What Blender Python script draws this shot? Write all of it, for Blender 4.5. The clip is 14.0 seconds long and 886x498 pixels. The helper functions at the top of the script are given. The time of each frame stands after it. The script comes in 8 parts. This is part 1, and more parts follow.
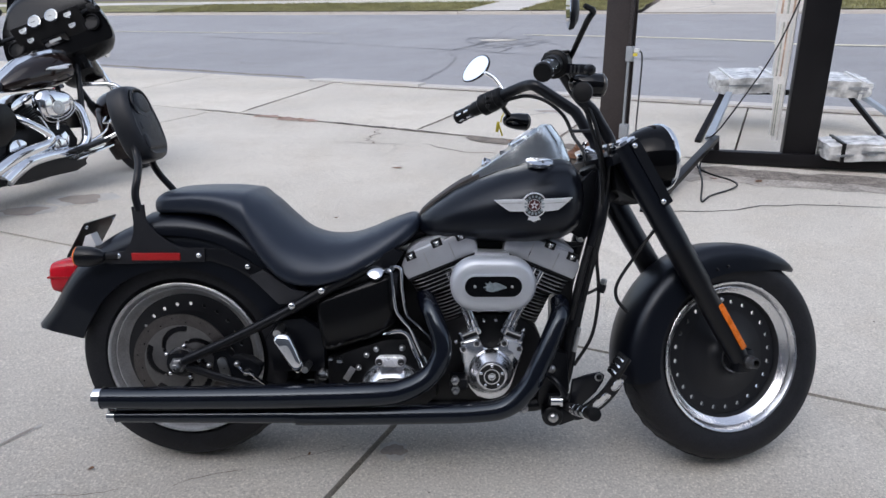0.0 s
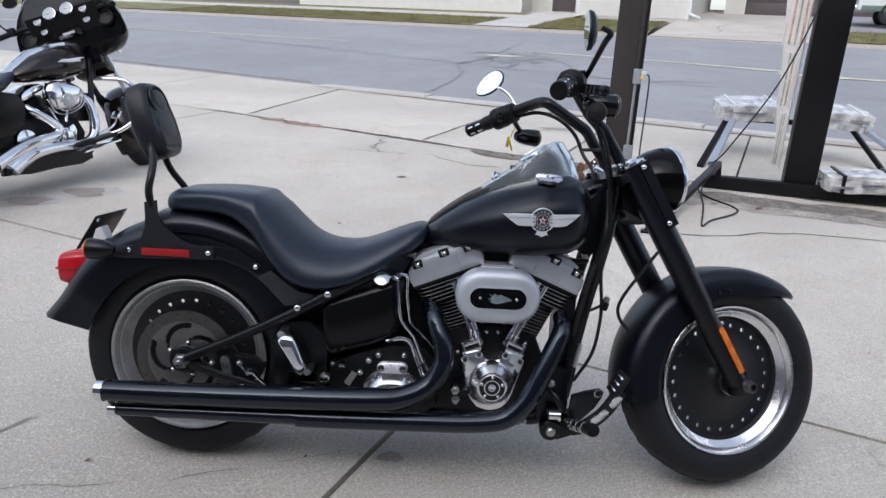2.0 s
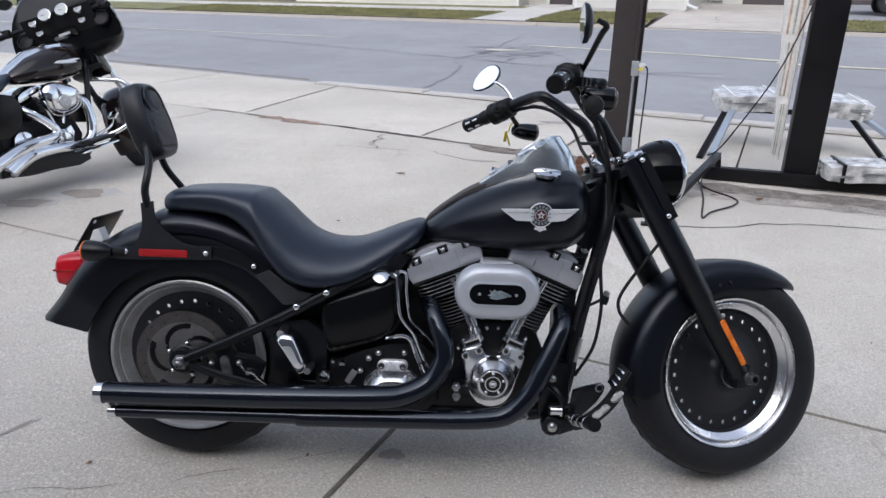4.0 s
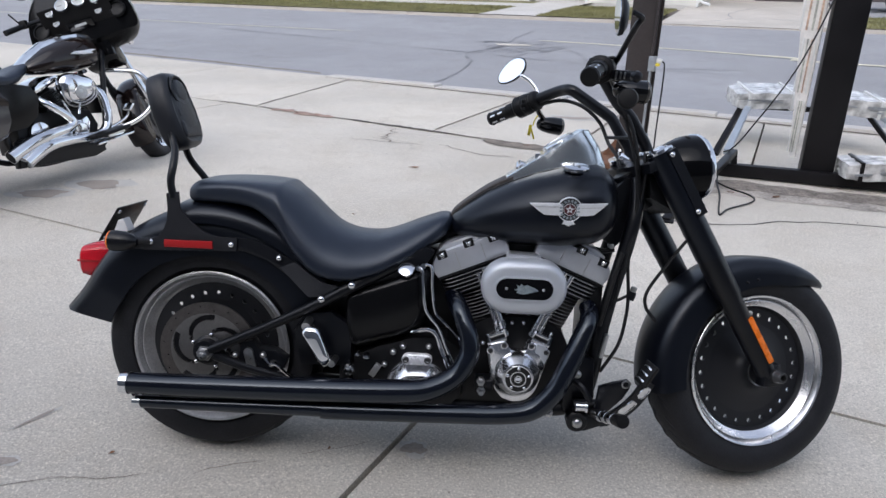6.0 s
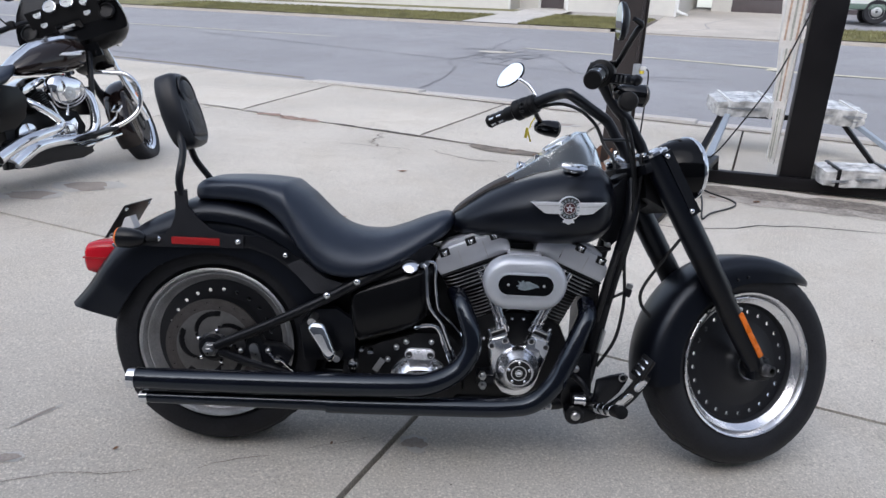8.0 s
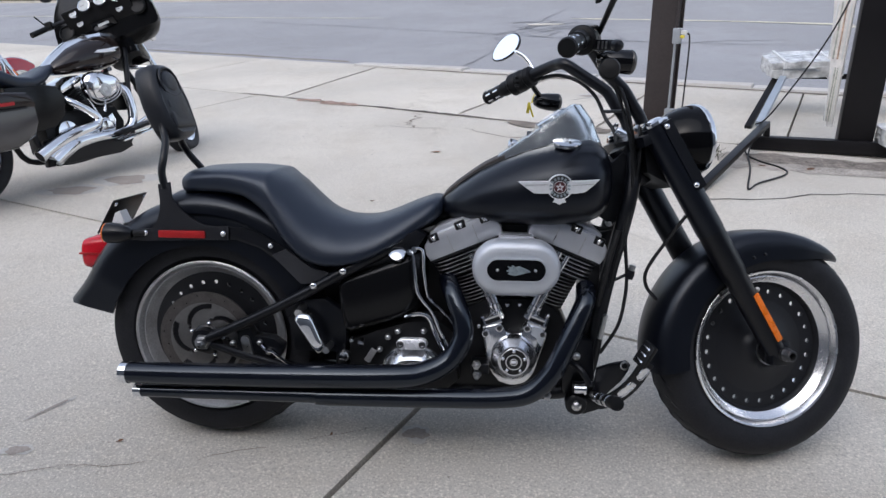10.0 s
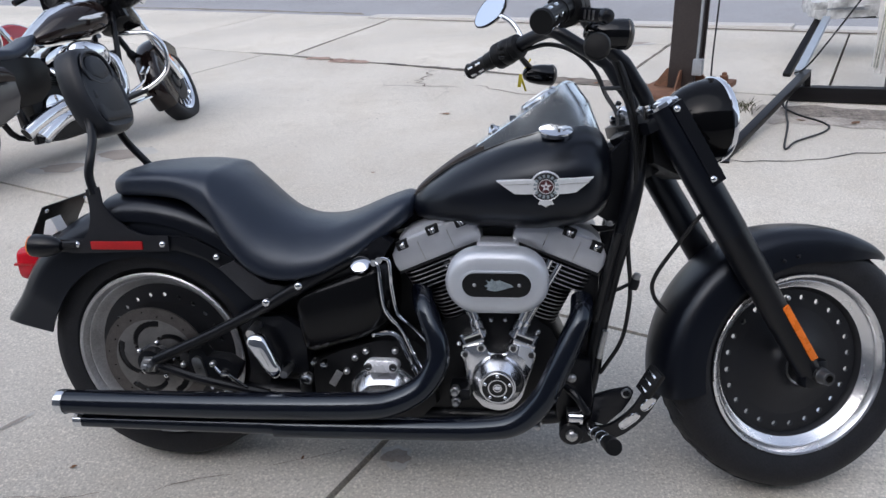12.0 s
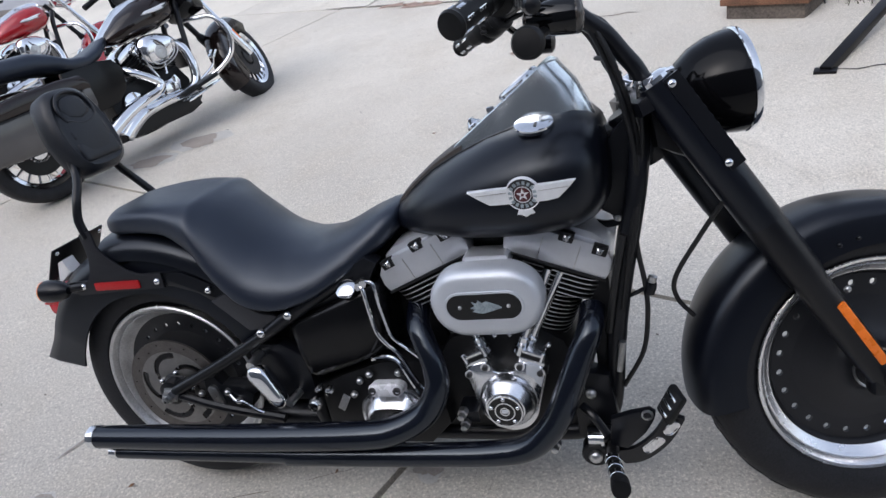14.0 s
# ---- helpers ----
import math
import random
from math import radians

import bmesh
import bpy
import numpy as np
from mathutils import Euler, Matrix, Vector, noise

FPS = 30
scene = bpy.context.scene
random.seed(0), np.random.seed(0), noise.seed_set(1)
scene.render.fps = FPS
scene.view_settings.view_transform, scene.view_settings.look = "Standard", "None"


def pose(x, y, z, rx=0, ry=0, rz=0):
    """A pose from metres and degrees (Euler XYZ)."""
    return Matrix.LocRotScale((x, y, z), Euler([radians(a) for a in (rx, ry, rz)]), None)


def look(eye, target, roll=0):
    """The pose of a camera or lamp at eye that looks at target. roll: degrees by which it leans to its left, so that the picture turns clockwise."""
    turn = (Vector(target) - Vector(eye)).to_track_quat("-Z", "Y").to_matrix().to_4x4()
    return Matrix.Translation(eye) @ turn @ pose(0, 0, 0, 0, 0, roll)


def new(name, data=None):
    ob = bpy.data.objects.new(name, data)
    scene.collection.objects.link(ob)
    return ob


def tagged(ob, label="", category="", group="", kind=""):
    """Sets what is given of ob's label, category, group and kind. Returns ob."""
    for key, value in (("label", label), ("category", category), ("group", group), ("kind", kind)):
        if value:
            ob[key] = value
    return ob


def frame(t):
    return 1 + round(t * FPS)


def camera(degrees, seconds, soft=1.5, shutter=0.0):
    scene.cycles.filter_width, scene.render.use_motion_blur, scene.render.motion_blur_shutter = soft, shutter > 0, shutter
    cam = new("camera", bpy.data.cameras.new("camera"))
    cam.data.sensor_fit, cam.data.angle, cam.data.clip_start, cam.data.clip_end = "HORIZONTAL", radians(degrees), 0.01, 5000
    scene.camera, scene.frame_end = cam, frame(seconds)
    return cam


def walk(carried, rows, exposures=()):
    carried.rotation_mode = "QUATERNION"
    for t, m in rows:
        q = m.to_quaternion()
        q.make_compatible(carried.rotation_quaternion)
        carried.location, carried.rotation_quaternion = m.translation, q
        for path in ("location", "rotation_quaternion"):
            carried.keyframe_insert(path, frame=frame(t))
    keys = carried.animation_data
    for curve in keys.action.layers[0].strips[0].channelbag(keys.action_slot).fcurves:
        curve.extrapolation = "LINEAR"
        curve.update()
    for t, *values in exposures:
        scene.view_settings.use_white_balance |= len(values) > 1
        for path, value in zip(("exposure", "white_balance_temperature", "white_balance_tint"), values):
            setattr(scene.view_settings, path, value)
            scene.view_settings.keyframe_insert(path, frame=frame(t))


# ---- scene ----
cam = camera(66.0, 14.0)
PATH = [
    (0, (0.791, -1.868, 1.298), (0.755, 0.017, 0.631), -0.4),
    (0.5, (0.788, -1.871, 1.293), (0.772, 0.015, 0.628), 0.0),
    (1, (0.771, -1.884, 1.302), (0.736, 0.008, 0.653), 1.2),
    (1.5, (0.761, -1.892, 1.301), (0.733, 0.004, 0.665), 2.4),
    (2, (0.76, -1.891, 1.301), (0.735, 0.005, 0.666), 2.6),
    (2.2, (0.758, -1.89, 1.302), (0.721, 0.008, 0.673), 2.6),
    (4.3, (0.767, -1.878, 1.301), (0.736, 0.013, 0.652), 1.5),
    (4.5, (0.765, -1.876, 1.298), (0.715, 0.015, 0.65), 1.7),
    (5, (0.753, -1.881, 1.296), (0.675, 0.01, 0.649), 1.9),
    (5.5, (0.738, -1.877, 1.294), (0.658, 0.011, 0.637), 1.7),
    (6, (0.711, -1.872, 1.291), (0.666, 0.015, 0.629), 2.1),
    (6.5, (0.675, -1.883, 1.29), (0.66, 0.002, 0.624), 2.2),
    (7, (0.644, -1.924, 1.278), (0.657, -0.031, 0.633), 2.0),
    (7.5, (0.633, -1.939, 1.282), (0.658, -0.045, 0.641), 2.8),
    (9.8, (0.828, -1.847, 1.276), (0.7, 0.031, 0.6), -0.8),
    (10, (0.85, -1.838, 1.274), (0.683, 0.027, 0.572), -0.8),
    (10.5, (0.862, -1.777, 1.282), (0.704, 0.068, 0.527), -0.6),
    (11, (0.849, -1.673, 1.297), (0.753, 0.165, 0.515), 0.5),
    (11.5, (0.849, -1.598, 1.299), (0.822, 0.239, 0.509), 0.4),
    (12, (0.971, -1.517, 1.302), (0.712, 0.282, 0.467), -3.2),
    (12.5, (1.114, -1.459, 1.301), (0.746, 0.306, 0.436), -4.6),
    (13, (1.145, -1.384, 1.325), (0.755, 0.368, 0.441), -6.3),
    (13.5, (1.146, -1.303, 1.348), (0.794, 0.436, 0.425), -10.1),
    (14, (1.248, -1.233, 1.36), (0.618, 0.398, 0.388), -14.9),
]
walk(cam, [(t, look(eye, target, roll)) for t, eye, target, roll in PATH], [(0.0, 0.72, 6200.0, 12.0), (5.0, 0.72, 6200.0, 12.0), (6.5, 0.72, 6200.0, 12.0), (11.0, 0.72, 6200.0, 12.0), (12.5, 0.81, 6200.0, 12.0), (14.0, 0.84, 6200.0, 12.0)])

# world: overcast sky, soft weak sun
world = bpy.data.worlds.new("world")
scene.world = world
world.use_nodes = True
wn, wl = world.node_tree.nodes, world.node_tree.links
sky = wn.new("ShaderNodeTexSky")
sky.sky_type = "NISHITA"
sky.sun_disc = False
sky.sun_elevation = radians(48)
sky.sun_rotation = radians(200)
sky.air_density, sky.dust_density, sky.ozone_density = 1.0, 2.0, 1.0
pale = wn.new("ShaderNodeHueSaturation")
pale.inputs["Saturation"].default_value = 0.52
wl.new(sky.outputs[0], pale.inputs["Color"])
wl.new(pale.outputs[0], wn["Background"].inputs["Color"])
wn["Background"].inputs["Strength"].default_value = 0.150

sun = new("sun", bpy.data.lights.new("sun", "SUN"))
sun.data.energy, sun.data.angle, sun.data.color = 0.5, radians(75), (1.0, 0.99, 0.98)
sun.matrix_world = look((-3, -6, 10), (0.5, 0.5, 0))


# ------------------------------------------------------------ materials
def mat(name, color, rough=0.5, metal=0.0, vary=0.15, size=20.0, bump=0.0, grain=200.0, coat=0.0, spec=0.5, rvary=0.1, per_object=0.0, tint=(1.0, 1.0, 1.0)):
    """Principled surface with large stains and fine grain, in metres."""
    m = bpy.data.materials.new(name)
    m.use_nodes = True
    n, l = m.node_tree.nodes, m.node_tree.links
    b = n["Principled BSDF"]
    tc = n.new("ShaderNodeTexCoord")
    n1, n2 = n.new("ShaderNodeTexNoise"), n.new("ShaderNodeTexNoise")
    n1.inputs["Scale"].default_value, n1.inputs["Detail"].default_value = size, 5
    n2.inputs["Scale"].default_value, n2.inputs["Detail"].default_value = grain, 3
    for k in (n1, n2):
        l.new(tc.outputs["Object"], k.inputs["Vector"])
    add = n.new("ShaderNodeMath")
    add.operation = "ADD"
    l.new(n1.outputs["Fac"], add.inputs[0])
    l.new(n2.outputs["Fac"], add.inputs[1])
    ramp = n.new("ShaderNodeMapRange")
    ramp.inputs["From Min"].default_value, ramp.inputs["From Max"].default_value = 0.7, 1.3
    ramp.inputs["To Min"].default_value, ramp.inputs["To Max"].default_value = 1 - vary, 1 + vary
    l.new(add.outputs[0], ramp.inputs["Value"])
    scale = n.new("ShaderNodeVectorMath")
    scale.operation = "SCALE"
    scale.inputs[0].default_value = color
    fac = ramp.outputs[0]
    if per_object:
        oi = n.new("ShaderNodeObjectInfo")
        pr = n.new("ShaderNodeMapRange")
        pr.inputs["To Min"].default_value, pr.inputs["To Max"].default_value = 1 - per_object, 1 + per_object
        l.new(oi.outputs["Random"], pr.inputs["Value"])
        mu = n.new("ShaderNodeMath")
        mu.operation = "MULTIPLY"
        l.new(fac, mu.inputs[0])
        l.new(pr.outputs[0], mu.inputs[1])
        fac = mu.outputs[0]
    l.new(fac, scale.inputs["Scale"])
    l.new(scale.outputs[0], b.inputs["Base Color"])
    rr = n.new("ShaderNodeMapRange")
    rr.inputs["From Min"].default_value, rr.inputs["From Max"].default_value = 0.3, 0.7
    rr.inputs["To Min"].default_value, rr.inputs["To Max"].default_value = max(0.02, rough * (1 - rvary)), min(1, rough * (1 + rvary))
    l.new(n1.outputs["Fac"], rr.inputs["Value"])
    l.new(rr.outputs[0], b.inputs["Roughness"])
    b.inputs["Metallic"].default_value = metal
    b.inputs["Coat Weight"].default_value = coat
    b.inputs["Coat Roughness"].default_value = 0.06
    b.inputs["Specular IOR Level"].default_value = spec
    b.inputs["Specular Tint"].default_value = (*tint, 1.0)
    if bump:
        bp = n.new("ShaderNodeBump")
        bp.inputs["Strength"].default_value, bp.inputs["Distance"].default_value = bump, 0.002
        l.new(n2.outputs["Fac"], bp.inputs["Height"])
        l.new(bp.outputs[0], b.inputs["Normal"])
    return m


def ground_mat(name, base, stain, speck, crack_scale, crack=0.4, rough=0.88, patch=0.5):
    """Weathered concrete or asphalt: broad stains, blotches, aggregate specks and hairline cracks."""
    m = bpy.data.materials.new(name)
    m.use_nodes = True
    n, l = m.node_tree.nodes, m.node_tree.links
    b = n["Principled BSDF"]
    tc = n.new("ShaderNodeTexCoord")

    def noise_at(scale, detail, rough_=0.6):
        k = n.new("ShaderNodeTexNoise")
        k.inputs["Scale"].default_value, k.inputs["Detail"].default_value, k.inputs["Roughness"].default_value = scale, detail, rough_
        l.new(tc.outputs["Object"], k.inputs["Vector"])
        return k.outputs["Fac"]

    def remap(v, a, b_, c, d):
        k = n.new("ShaderNodeMapRange")
        for key, val in zip(("From Min", "From Max", "To Min", "To Max"), (a, b_, c, d)):
            k.inputs[key].default_value = val
        l.new(v, k.inputs["Value"])
        return k.outputs[0]

    def mix(f, a, b_):
        k = n.new("ShaderNodeMix")
        k.data_type = "RGBA"
        l.new(f, k.inputs[0])
        for s_, val in ((6, a), (7, b_)):
            if isinstance(val, tuple):
                k.inputs[s_].default_value = (*val, 1)
            else:
                l.new(val, k.inputs[s_])
        return k.outputs[2]

    broad, mid, fine, tiny, grit = noise_at(0.35, 6), noise_at(2.3, 6, 0.7), noise_at(38, 4, 0.75), noise_at(135, 2, 0.8), noise_at(75, 3, 0.7)
    dark = tuple(c * (1 - stain) for c in base)
    light = tuple(min(1, c * (1 + stain * 0.35)) for c in base)
    col = mix(remap(broad, 0.38, 0.66, 0, 1), dark, light)
    col = mix(remap(mid, 0.47, 0.72, 0, patch), col, tuple(c * f for c, f in zip(base, (0.78, 0.74, 0.68))))
    col = mix(remap(fine, 0.52, 0.78, 0, 0.6), col, tuple(c * 0.66 for c in base))
    col = mix(remap(grit, 0.52, 0.70, 0, speck * 0.8), col, tuple(c * 0.60 for c in base))
    col = mix(remap(tiny, 0.56, 0.63, 0, speck), col, tuple(min(1, c * 1.5) for c in base))
    col = mix(remap(tiny, 0.44, 0.34, 0, speck), col, tuple(c * 0.35 for c in base))
    vor = n.new("ShaderNodeTexVoronoi")
    vor.feature = "DISTANCE_TO_EDGE"
    vor.inputs["Scale"].default_value = crack_scale
    warp = n.new("ShaderNodeTexNoise")
    warp.inputs["Scale"].default_value, warp.inputs["Detail"].default_value = 1.3, 8
    l.new(tc.outputs["Object"], warp.inputs["Vector"])
    wv = n.new("ShaderNodeVectorMath")
    wv.operation = "MULTIPLY_ADD"
    wv.inputs[1].default_value = (1.5, 1.5, 0)
    l.new(warp.outputs["Color"], wv.inputs[0])
    l.new(tc.outputs["Object"], wv.inputs[2])
    l.new(wv.outputs[0], vor.inputs["Vector"])
    line = remap(vor.outputs["Distance"], 0.0, 0.004 * crack_scale / 0.2, 1, 0)
    gate = n.new("ShaderNodeMath")
    gate.operation = "MULTIPLY"
    l.new(line, gate.inputs[0])
    l.new(remap(mid, 0.5, 0.62, 0, crack), gate.inputs[1])
    col = mix(gate.outputs[0], col, tuple(c * 0.3 for c in base))
    l.new(col, b.inputs["Base Color"])
    l.new(remap(fine, 0.3, 0.7, rough - 0.08, min(1, rough + 0.08)), b.inputs["Roughness"])
    b.inputs["Specular IOR Level"].default_value = 0.3
    bp = n.new("ShaderNodeBump")
    bp.inputs["Strength"].default_value, bp.inputs["Distance"].default_value = 0.35, 0.003
    l.new(fine, bp.inputs["Height"])
    l.new(bp.outputs[0], b.inputs["Normal"])
    return m


def brushed(name, color, rough, stretch):
    """Metal with fine brushed lines along one axis."""
    m = mat(name, color, rough, 1.0, 0.05, 12, 0, 80)
    n, l = m.node_tree.nodes, m.node_tree.links
    tc = n.new("ShaderNodeTexCoord")
    mp = n.new("ShaderNodeMapping")
    mp.inputs["Scale"].default_value = stretch
    k = n.new("ShaderNodeTexNoise")
    k.inputs["Scale"].default_value, k.inputs["Detail"].default_value = 60, 3
    l.new(tc.outputs["Object"], mp.inputs["Vector"])
    l.new(mp.outputs[0], k.inputs["Vector"])
    bp = n.new("ShaderNodeBump")
    bp.inputs["Strength"].default_value, bp.inputs["Distance"].default_value = 0.12, 0.001
    l.new(k.outputs["Fac"], bp.inputs["Height"])
    l.new(bp.outputs[0], n["Principled BSDF"].inputs["Normal"])
    return m


# DENIM, PIPE, LEATHER: the blue of reflected sky is put into their specular tint
DENIM = mat("denim_black_paint", (0.0026, 0.0033, 0.0064), 0.31, 0.0, 0.2, 9, 0.03, 900, spec=0.43, tint=(0.86, 0.92, 1.0))
BRACKET = mat("flat_black_bracket", (0.0125, 0.0130, 0.0165), 0.5, 0.0, 0.25, 14, 0.05, 500, spec=0.35)
GREYPLASTIC = mat("worn_grey_plastic", (0.030, 0.031, 0.036), 0.45, 0.0, 0.25, 14, 0.1, 300, spec=0.4)
SATIN = mat("satin_black_metal", (0.0040, 0.0045, 0.0066), 0.32, 0.0, 0.25, 14, 0.05, 500, spec=0.38)
WHEELBLACK = mat("black_wheel_paint", (0.0115, 0.012, 0.0145), 0.40, 0.0, 0.25, 14, 0.05, 500, spec=0.38)
PIPE = mat("black_ceramic_pipe", (0.0030, 0.0038, 0.0080), 0.19, 0.0, 0.2, 6, 0.0, 600, spec=0.66, tint=(0.80, 0.90, 1.0))
GLOSS = mat("gloss_black_paint", (0.003, 0.003, 0.0035), 0.06, 0.0, 0.1, 10, 0, 300, coat=0.0, spec=0.45)
TANKBLACK = mat("smooth_black_tank_paint", (0.003, 0.003, 0.0036), 0.24, 0.0, 0.1, 10, 0, 300, spec=0.30)
BUCKET = mat("gloss_black_bucket_paint", (0.003, 0.003, 0.0036), 0.10, 0.0, 0.1, 10, 0, 300, spec=0.19)
LEATHER = mat("black_seat_vinyl", (0.0070, 0.0108, 0.0215), 0.37, 0.0, 0.22, 7, 0.25, 420, spec=0.70, tint=(0.84, 0.91, 1.0))
BACKPAD = mat("black_backrest_vinyl", (0.0095, 0.0112, 0.0155), 0.42, 0.0, 0.22, 7, 0.25, 420, spec=0.45)
STRAP = mat("grained_leather_strap", (0.060, 0.052, 0.048), 0.6, 0.0, 0.35, 60, 0.6, 320)
FAIRBLACK = mat("gloss_black_fairing", (0.0035, 0.0035, 0.004), 0.22, 0.0, 0.1, 10, 0, 300, spec=0.3)
RUBBER = mat("tyre_rubber", (0.0118, 0.0122, 0.0150), 0.55, 0.0, 0.45, 25, 0.35, 250, spec=0.32)
PLASTIC = mat("black_plastic", (0.006, 0.006, 0.0065), 0.45, 0.0, 0.2, 30, 0.2, 500, spec=0.25)
HOSE = mat("black_hose", (0.005, 0.005, 0.0055), 0.45, 0.0, 0.2, 30, 0, 300)
CHROME = mat("chrome", (0.83, 0.84, 0.86), 0.07, 1.0, 0.05, 15, 0, 200, rvary=0.4)
SOFTCHROME = mat("worn_chrome", (0.80, 0.805, 0.82), 0.20, 1.0, 0.10, 22, 0.03, 260, rvary=0.3)
DULLCHROME = mat("dull_steel", (0.55, 0.55, 0.55), 0.3, 1.0, 0.2, 40, 0.05, 300)
POLISHED = mat("polished_rim", (0.88, 0.88, 0.89), 0.27, 1.0, 0.03, 20, 0, 200, rvary=0.03)
GREYRIM = mat("road_dusted_rim", (0.60, 0.60, 0.605), 0.40, 0.8, 0.2, 16, 0.05, 200)
SILVER = mat("silver_powder_coat", (0.57, 0.595, 0.635), 0.40, 0.45, 0.06, 14, 0.12, 1200)
HEAD = mat("silver_cast_head", (0.60, 0.615, 0.65), 0.34, 0.68, 0.08, 22, 0.12, 900)
COVERCHROME = mat("polished_cover_chrome", (0.86, 0.87, 0.90), 0.23, 1.0, 0.06, 18, 0.02, 300, rvary=0.25)
BRIGHTCAST = mat("bright_cast_alloy", (0.86, 0.86, 0.89), 0.28, 0.3, 0.06, 20, 0.05, 500)
DARKSTEEL = mat("dark_axle_steel", (0.09, 0.09, 0.092), 0.38, 0.8, 0.2, 40, 0.05, 300)
FINBLACK = mat("black_cast_cylinder", (0.0075, 0.0076, 0.0085), 0.42, 0.0, 0.3, 30, 0.2, 500, spec=0.3)
FINEDGE = mat("machined_fin_edge", (0.55, 0.56, 0.58), 0.32, 0.9, 0.15, 50, 0, 300)
DASH = brushed("brushed_steel", (0.80, 0.84, 0.85), 0.23, (1, 1, 30))
DISC = mat("brake_disc_steel", (0.115, 0.105, 0.100), 0.42, 0.75, 0.25, 40, 0.1, 300)
DISCIN = mat("disc_carrier_steel", (0.215, 0.208, 0.205), 0.36, 0.85, 0.15, 40, 0.1, 300)
REDLENS = mat("red_lens", (0.58, 0.010, 0.022), 0.16, 0.0, 0.1, 20, 0, 300, coat=0.0)
REDREFL = mat("red_reflector", (0.40, 0.006, 0.008), 0.4, 0.0, 0.15, 40, 0.4, 900)
AMBER = mat("amber_reflector", (0.85, 0.19, 0.012), 0.28, 0.0, 0.12, 50, 0.4, 900)
WHITEST = mat("white_sticker", (0.75, 0.75, 0.75), 0.4, 0.0, 0.05, 20, 0, 200)
BADGE = mat("badge_metal", (0.80, 0.81, 0.83), 0.36, 0.25, 0.06, 60, 0.03, 600)
BADGEDARK = mat("badge_dark_enamel", (0.03, 0.031, 0.035), 0.3, 0.0, 0.2, 60, 0, 400)
BADGERED = mat("badge_red_enamel", (0.085, 0.018, 0.022), 0.3, 0.0, 0.1, 60, 0, 400)
FEATHER = mat("engraved_feather", (0.34, 0.40, 0.43), 0.35, 0.5, 0.3, 90, 0, 400)
MIRROR = mat("mirror_glass", (0.56, 0.62, 0.69), 0.02, 1.0, 0.0, 5, 0, 50)
SMOKE = mat("smoked_lens", (0.05, 0.045, 0.04), 0.10, 0.0, 0.05, 10, 0, 100, coat=0.3)
LENS = mat("clear_lens", (0.7, 0.72, 0.74), 0.05, 0.3, 0.05, 10, 0, 100, coat=0.5)
YELLOW = mat("yellow_tag", (0.75, 0.60, 0.05), 0.5, 0.0, 0.1, 40, 0, 300)
CONCRETE = ground_mat("lot_concrete", (0.645, 0.600, 0.524), 0.20, 0.50, 0.22, 0.3)
DRIVE = ground_mat("driveway_concrete", (0.58, 0.535, 0.475), 0.2, 0.3, 0.3, 0.6)
FARKERB = ground_mat("far_kerb_concrete", (0.50, 0.455, 0.40), 0.2, 0.3, 0.4, 0.3)
WALK = ground_mat("kerb_concrete", (0.60, 0.575, 0.54), 0.14, 0.3, 0.4, 0.3)
ASPHALT = ground_mat("worn_asphalt", (0.335, 0.335, 0.345), 0.13, 0.45, 0.12, 0.5)
TAR = mat("tar_seam", (0.225, 0.225, 0.232), 0.7, 0.0, 0.3, 6, 0.3, 90)
JOINT = mat("joint_filler", (0.055, 0.05, 0.045), 0.9, 0.0, 0.5, 9, 0.4, 80)
DIRT = mat("brown_joint_dirt", (0.20, 0.17, 0.14), 0.95, 0.0, 0.5, 8, 0.5, 70)
RUSTSTAIN = mat("rust_brown_stain", (0.36, 0.25, 0.20), 0.95, 0.0, 0.5, 10, 0.3, 60)
DUST = mat("pale_soil_dust", (0.36, 0.325, 0.285), 0.95, 0.0, 0.45, 7, 0.4, 55)
FAINT = mat("faint_stain", (0.52, 0.50, 0.463), 0.85, 0.0, 0.15, 9, 0.2, 120)
OIL = mat("oil_stain", (0.35, 0.305, 0.265), 0.8, 0.0, 0.2, 9, 0.2, 120)
PAINTY = mat("faded_yellow_line", (0.62, 0.58, 0.46), 0.8, 0.0, 0.25, 6, 0.2, 100)
SOILDRY = mat("dry_soil", (0.20, 0.175, 0.15), 0.95, 0.0, 0.6, 14, 0.8, 60)
SOIL = mat("soil_and_grit", (0.12, 0.10, 0.085), 0.95, 0.0, 0.5, 7, 0.8, 60)
LEAFLITTER = mat("dry_leaf", (0.20, 0.10, 0.05), 0.8, 0.0, 0.4, 20, 0.3, 100, per_object=0.3)
GRASS = mat("autumn_grass", (0.185, 0.175, 0.075), 0.9, 0.0, 0.5, 1.6, 0.8, 30)
DRYGRASS = mat("dry_weed", (0.075, 0.075, 0.040), 0.9, 0.0, 0.4, 20, 0.3, 100)
RUST = mat("rusty_steel", (0.165, 0.080, 0.046), 0.85, 0.0, 0.5, 9, 0.5, 120)
POSTPAINT = mat("weathered_brown_post", (0.030, 0.0235, 0.0225), 0.5, 0.0, 0.22, 6, 0.15, 90)
BLACKSTEEL = mat("black_painted_steel", (0.006, 0.0055, 0.0065), 0.4, 0.0, 0.3, 5, 0.1, 200, spec=0.25)
GALV = mat("galvanised_box", (0.36, 0.38, 0.40), 0.45, 0.5, 0.15, 12, 0.1, 100)
WRAP = mat("crumpled_plastic_wrap", (0.58, 0.575, 0.56), 0.20, 0.0, 0.45, 7, 0.9, 16)
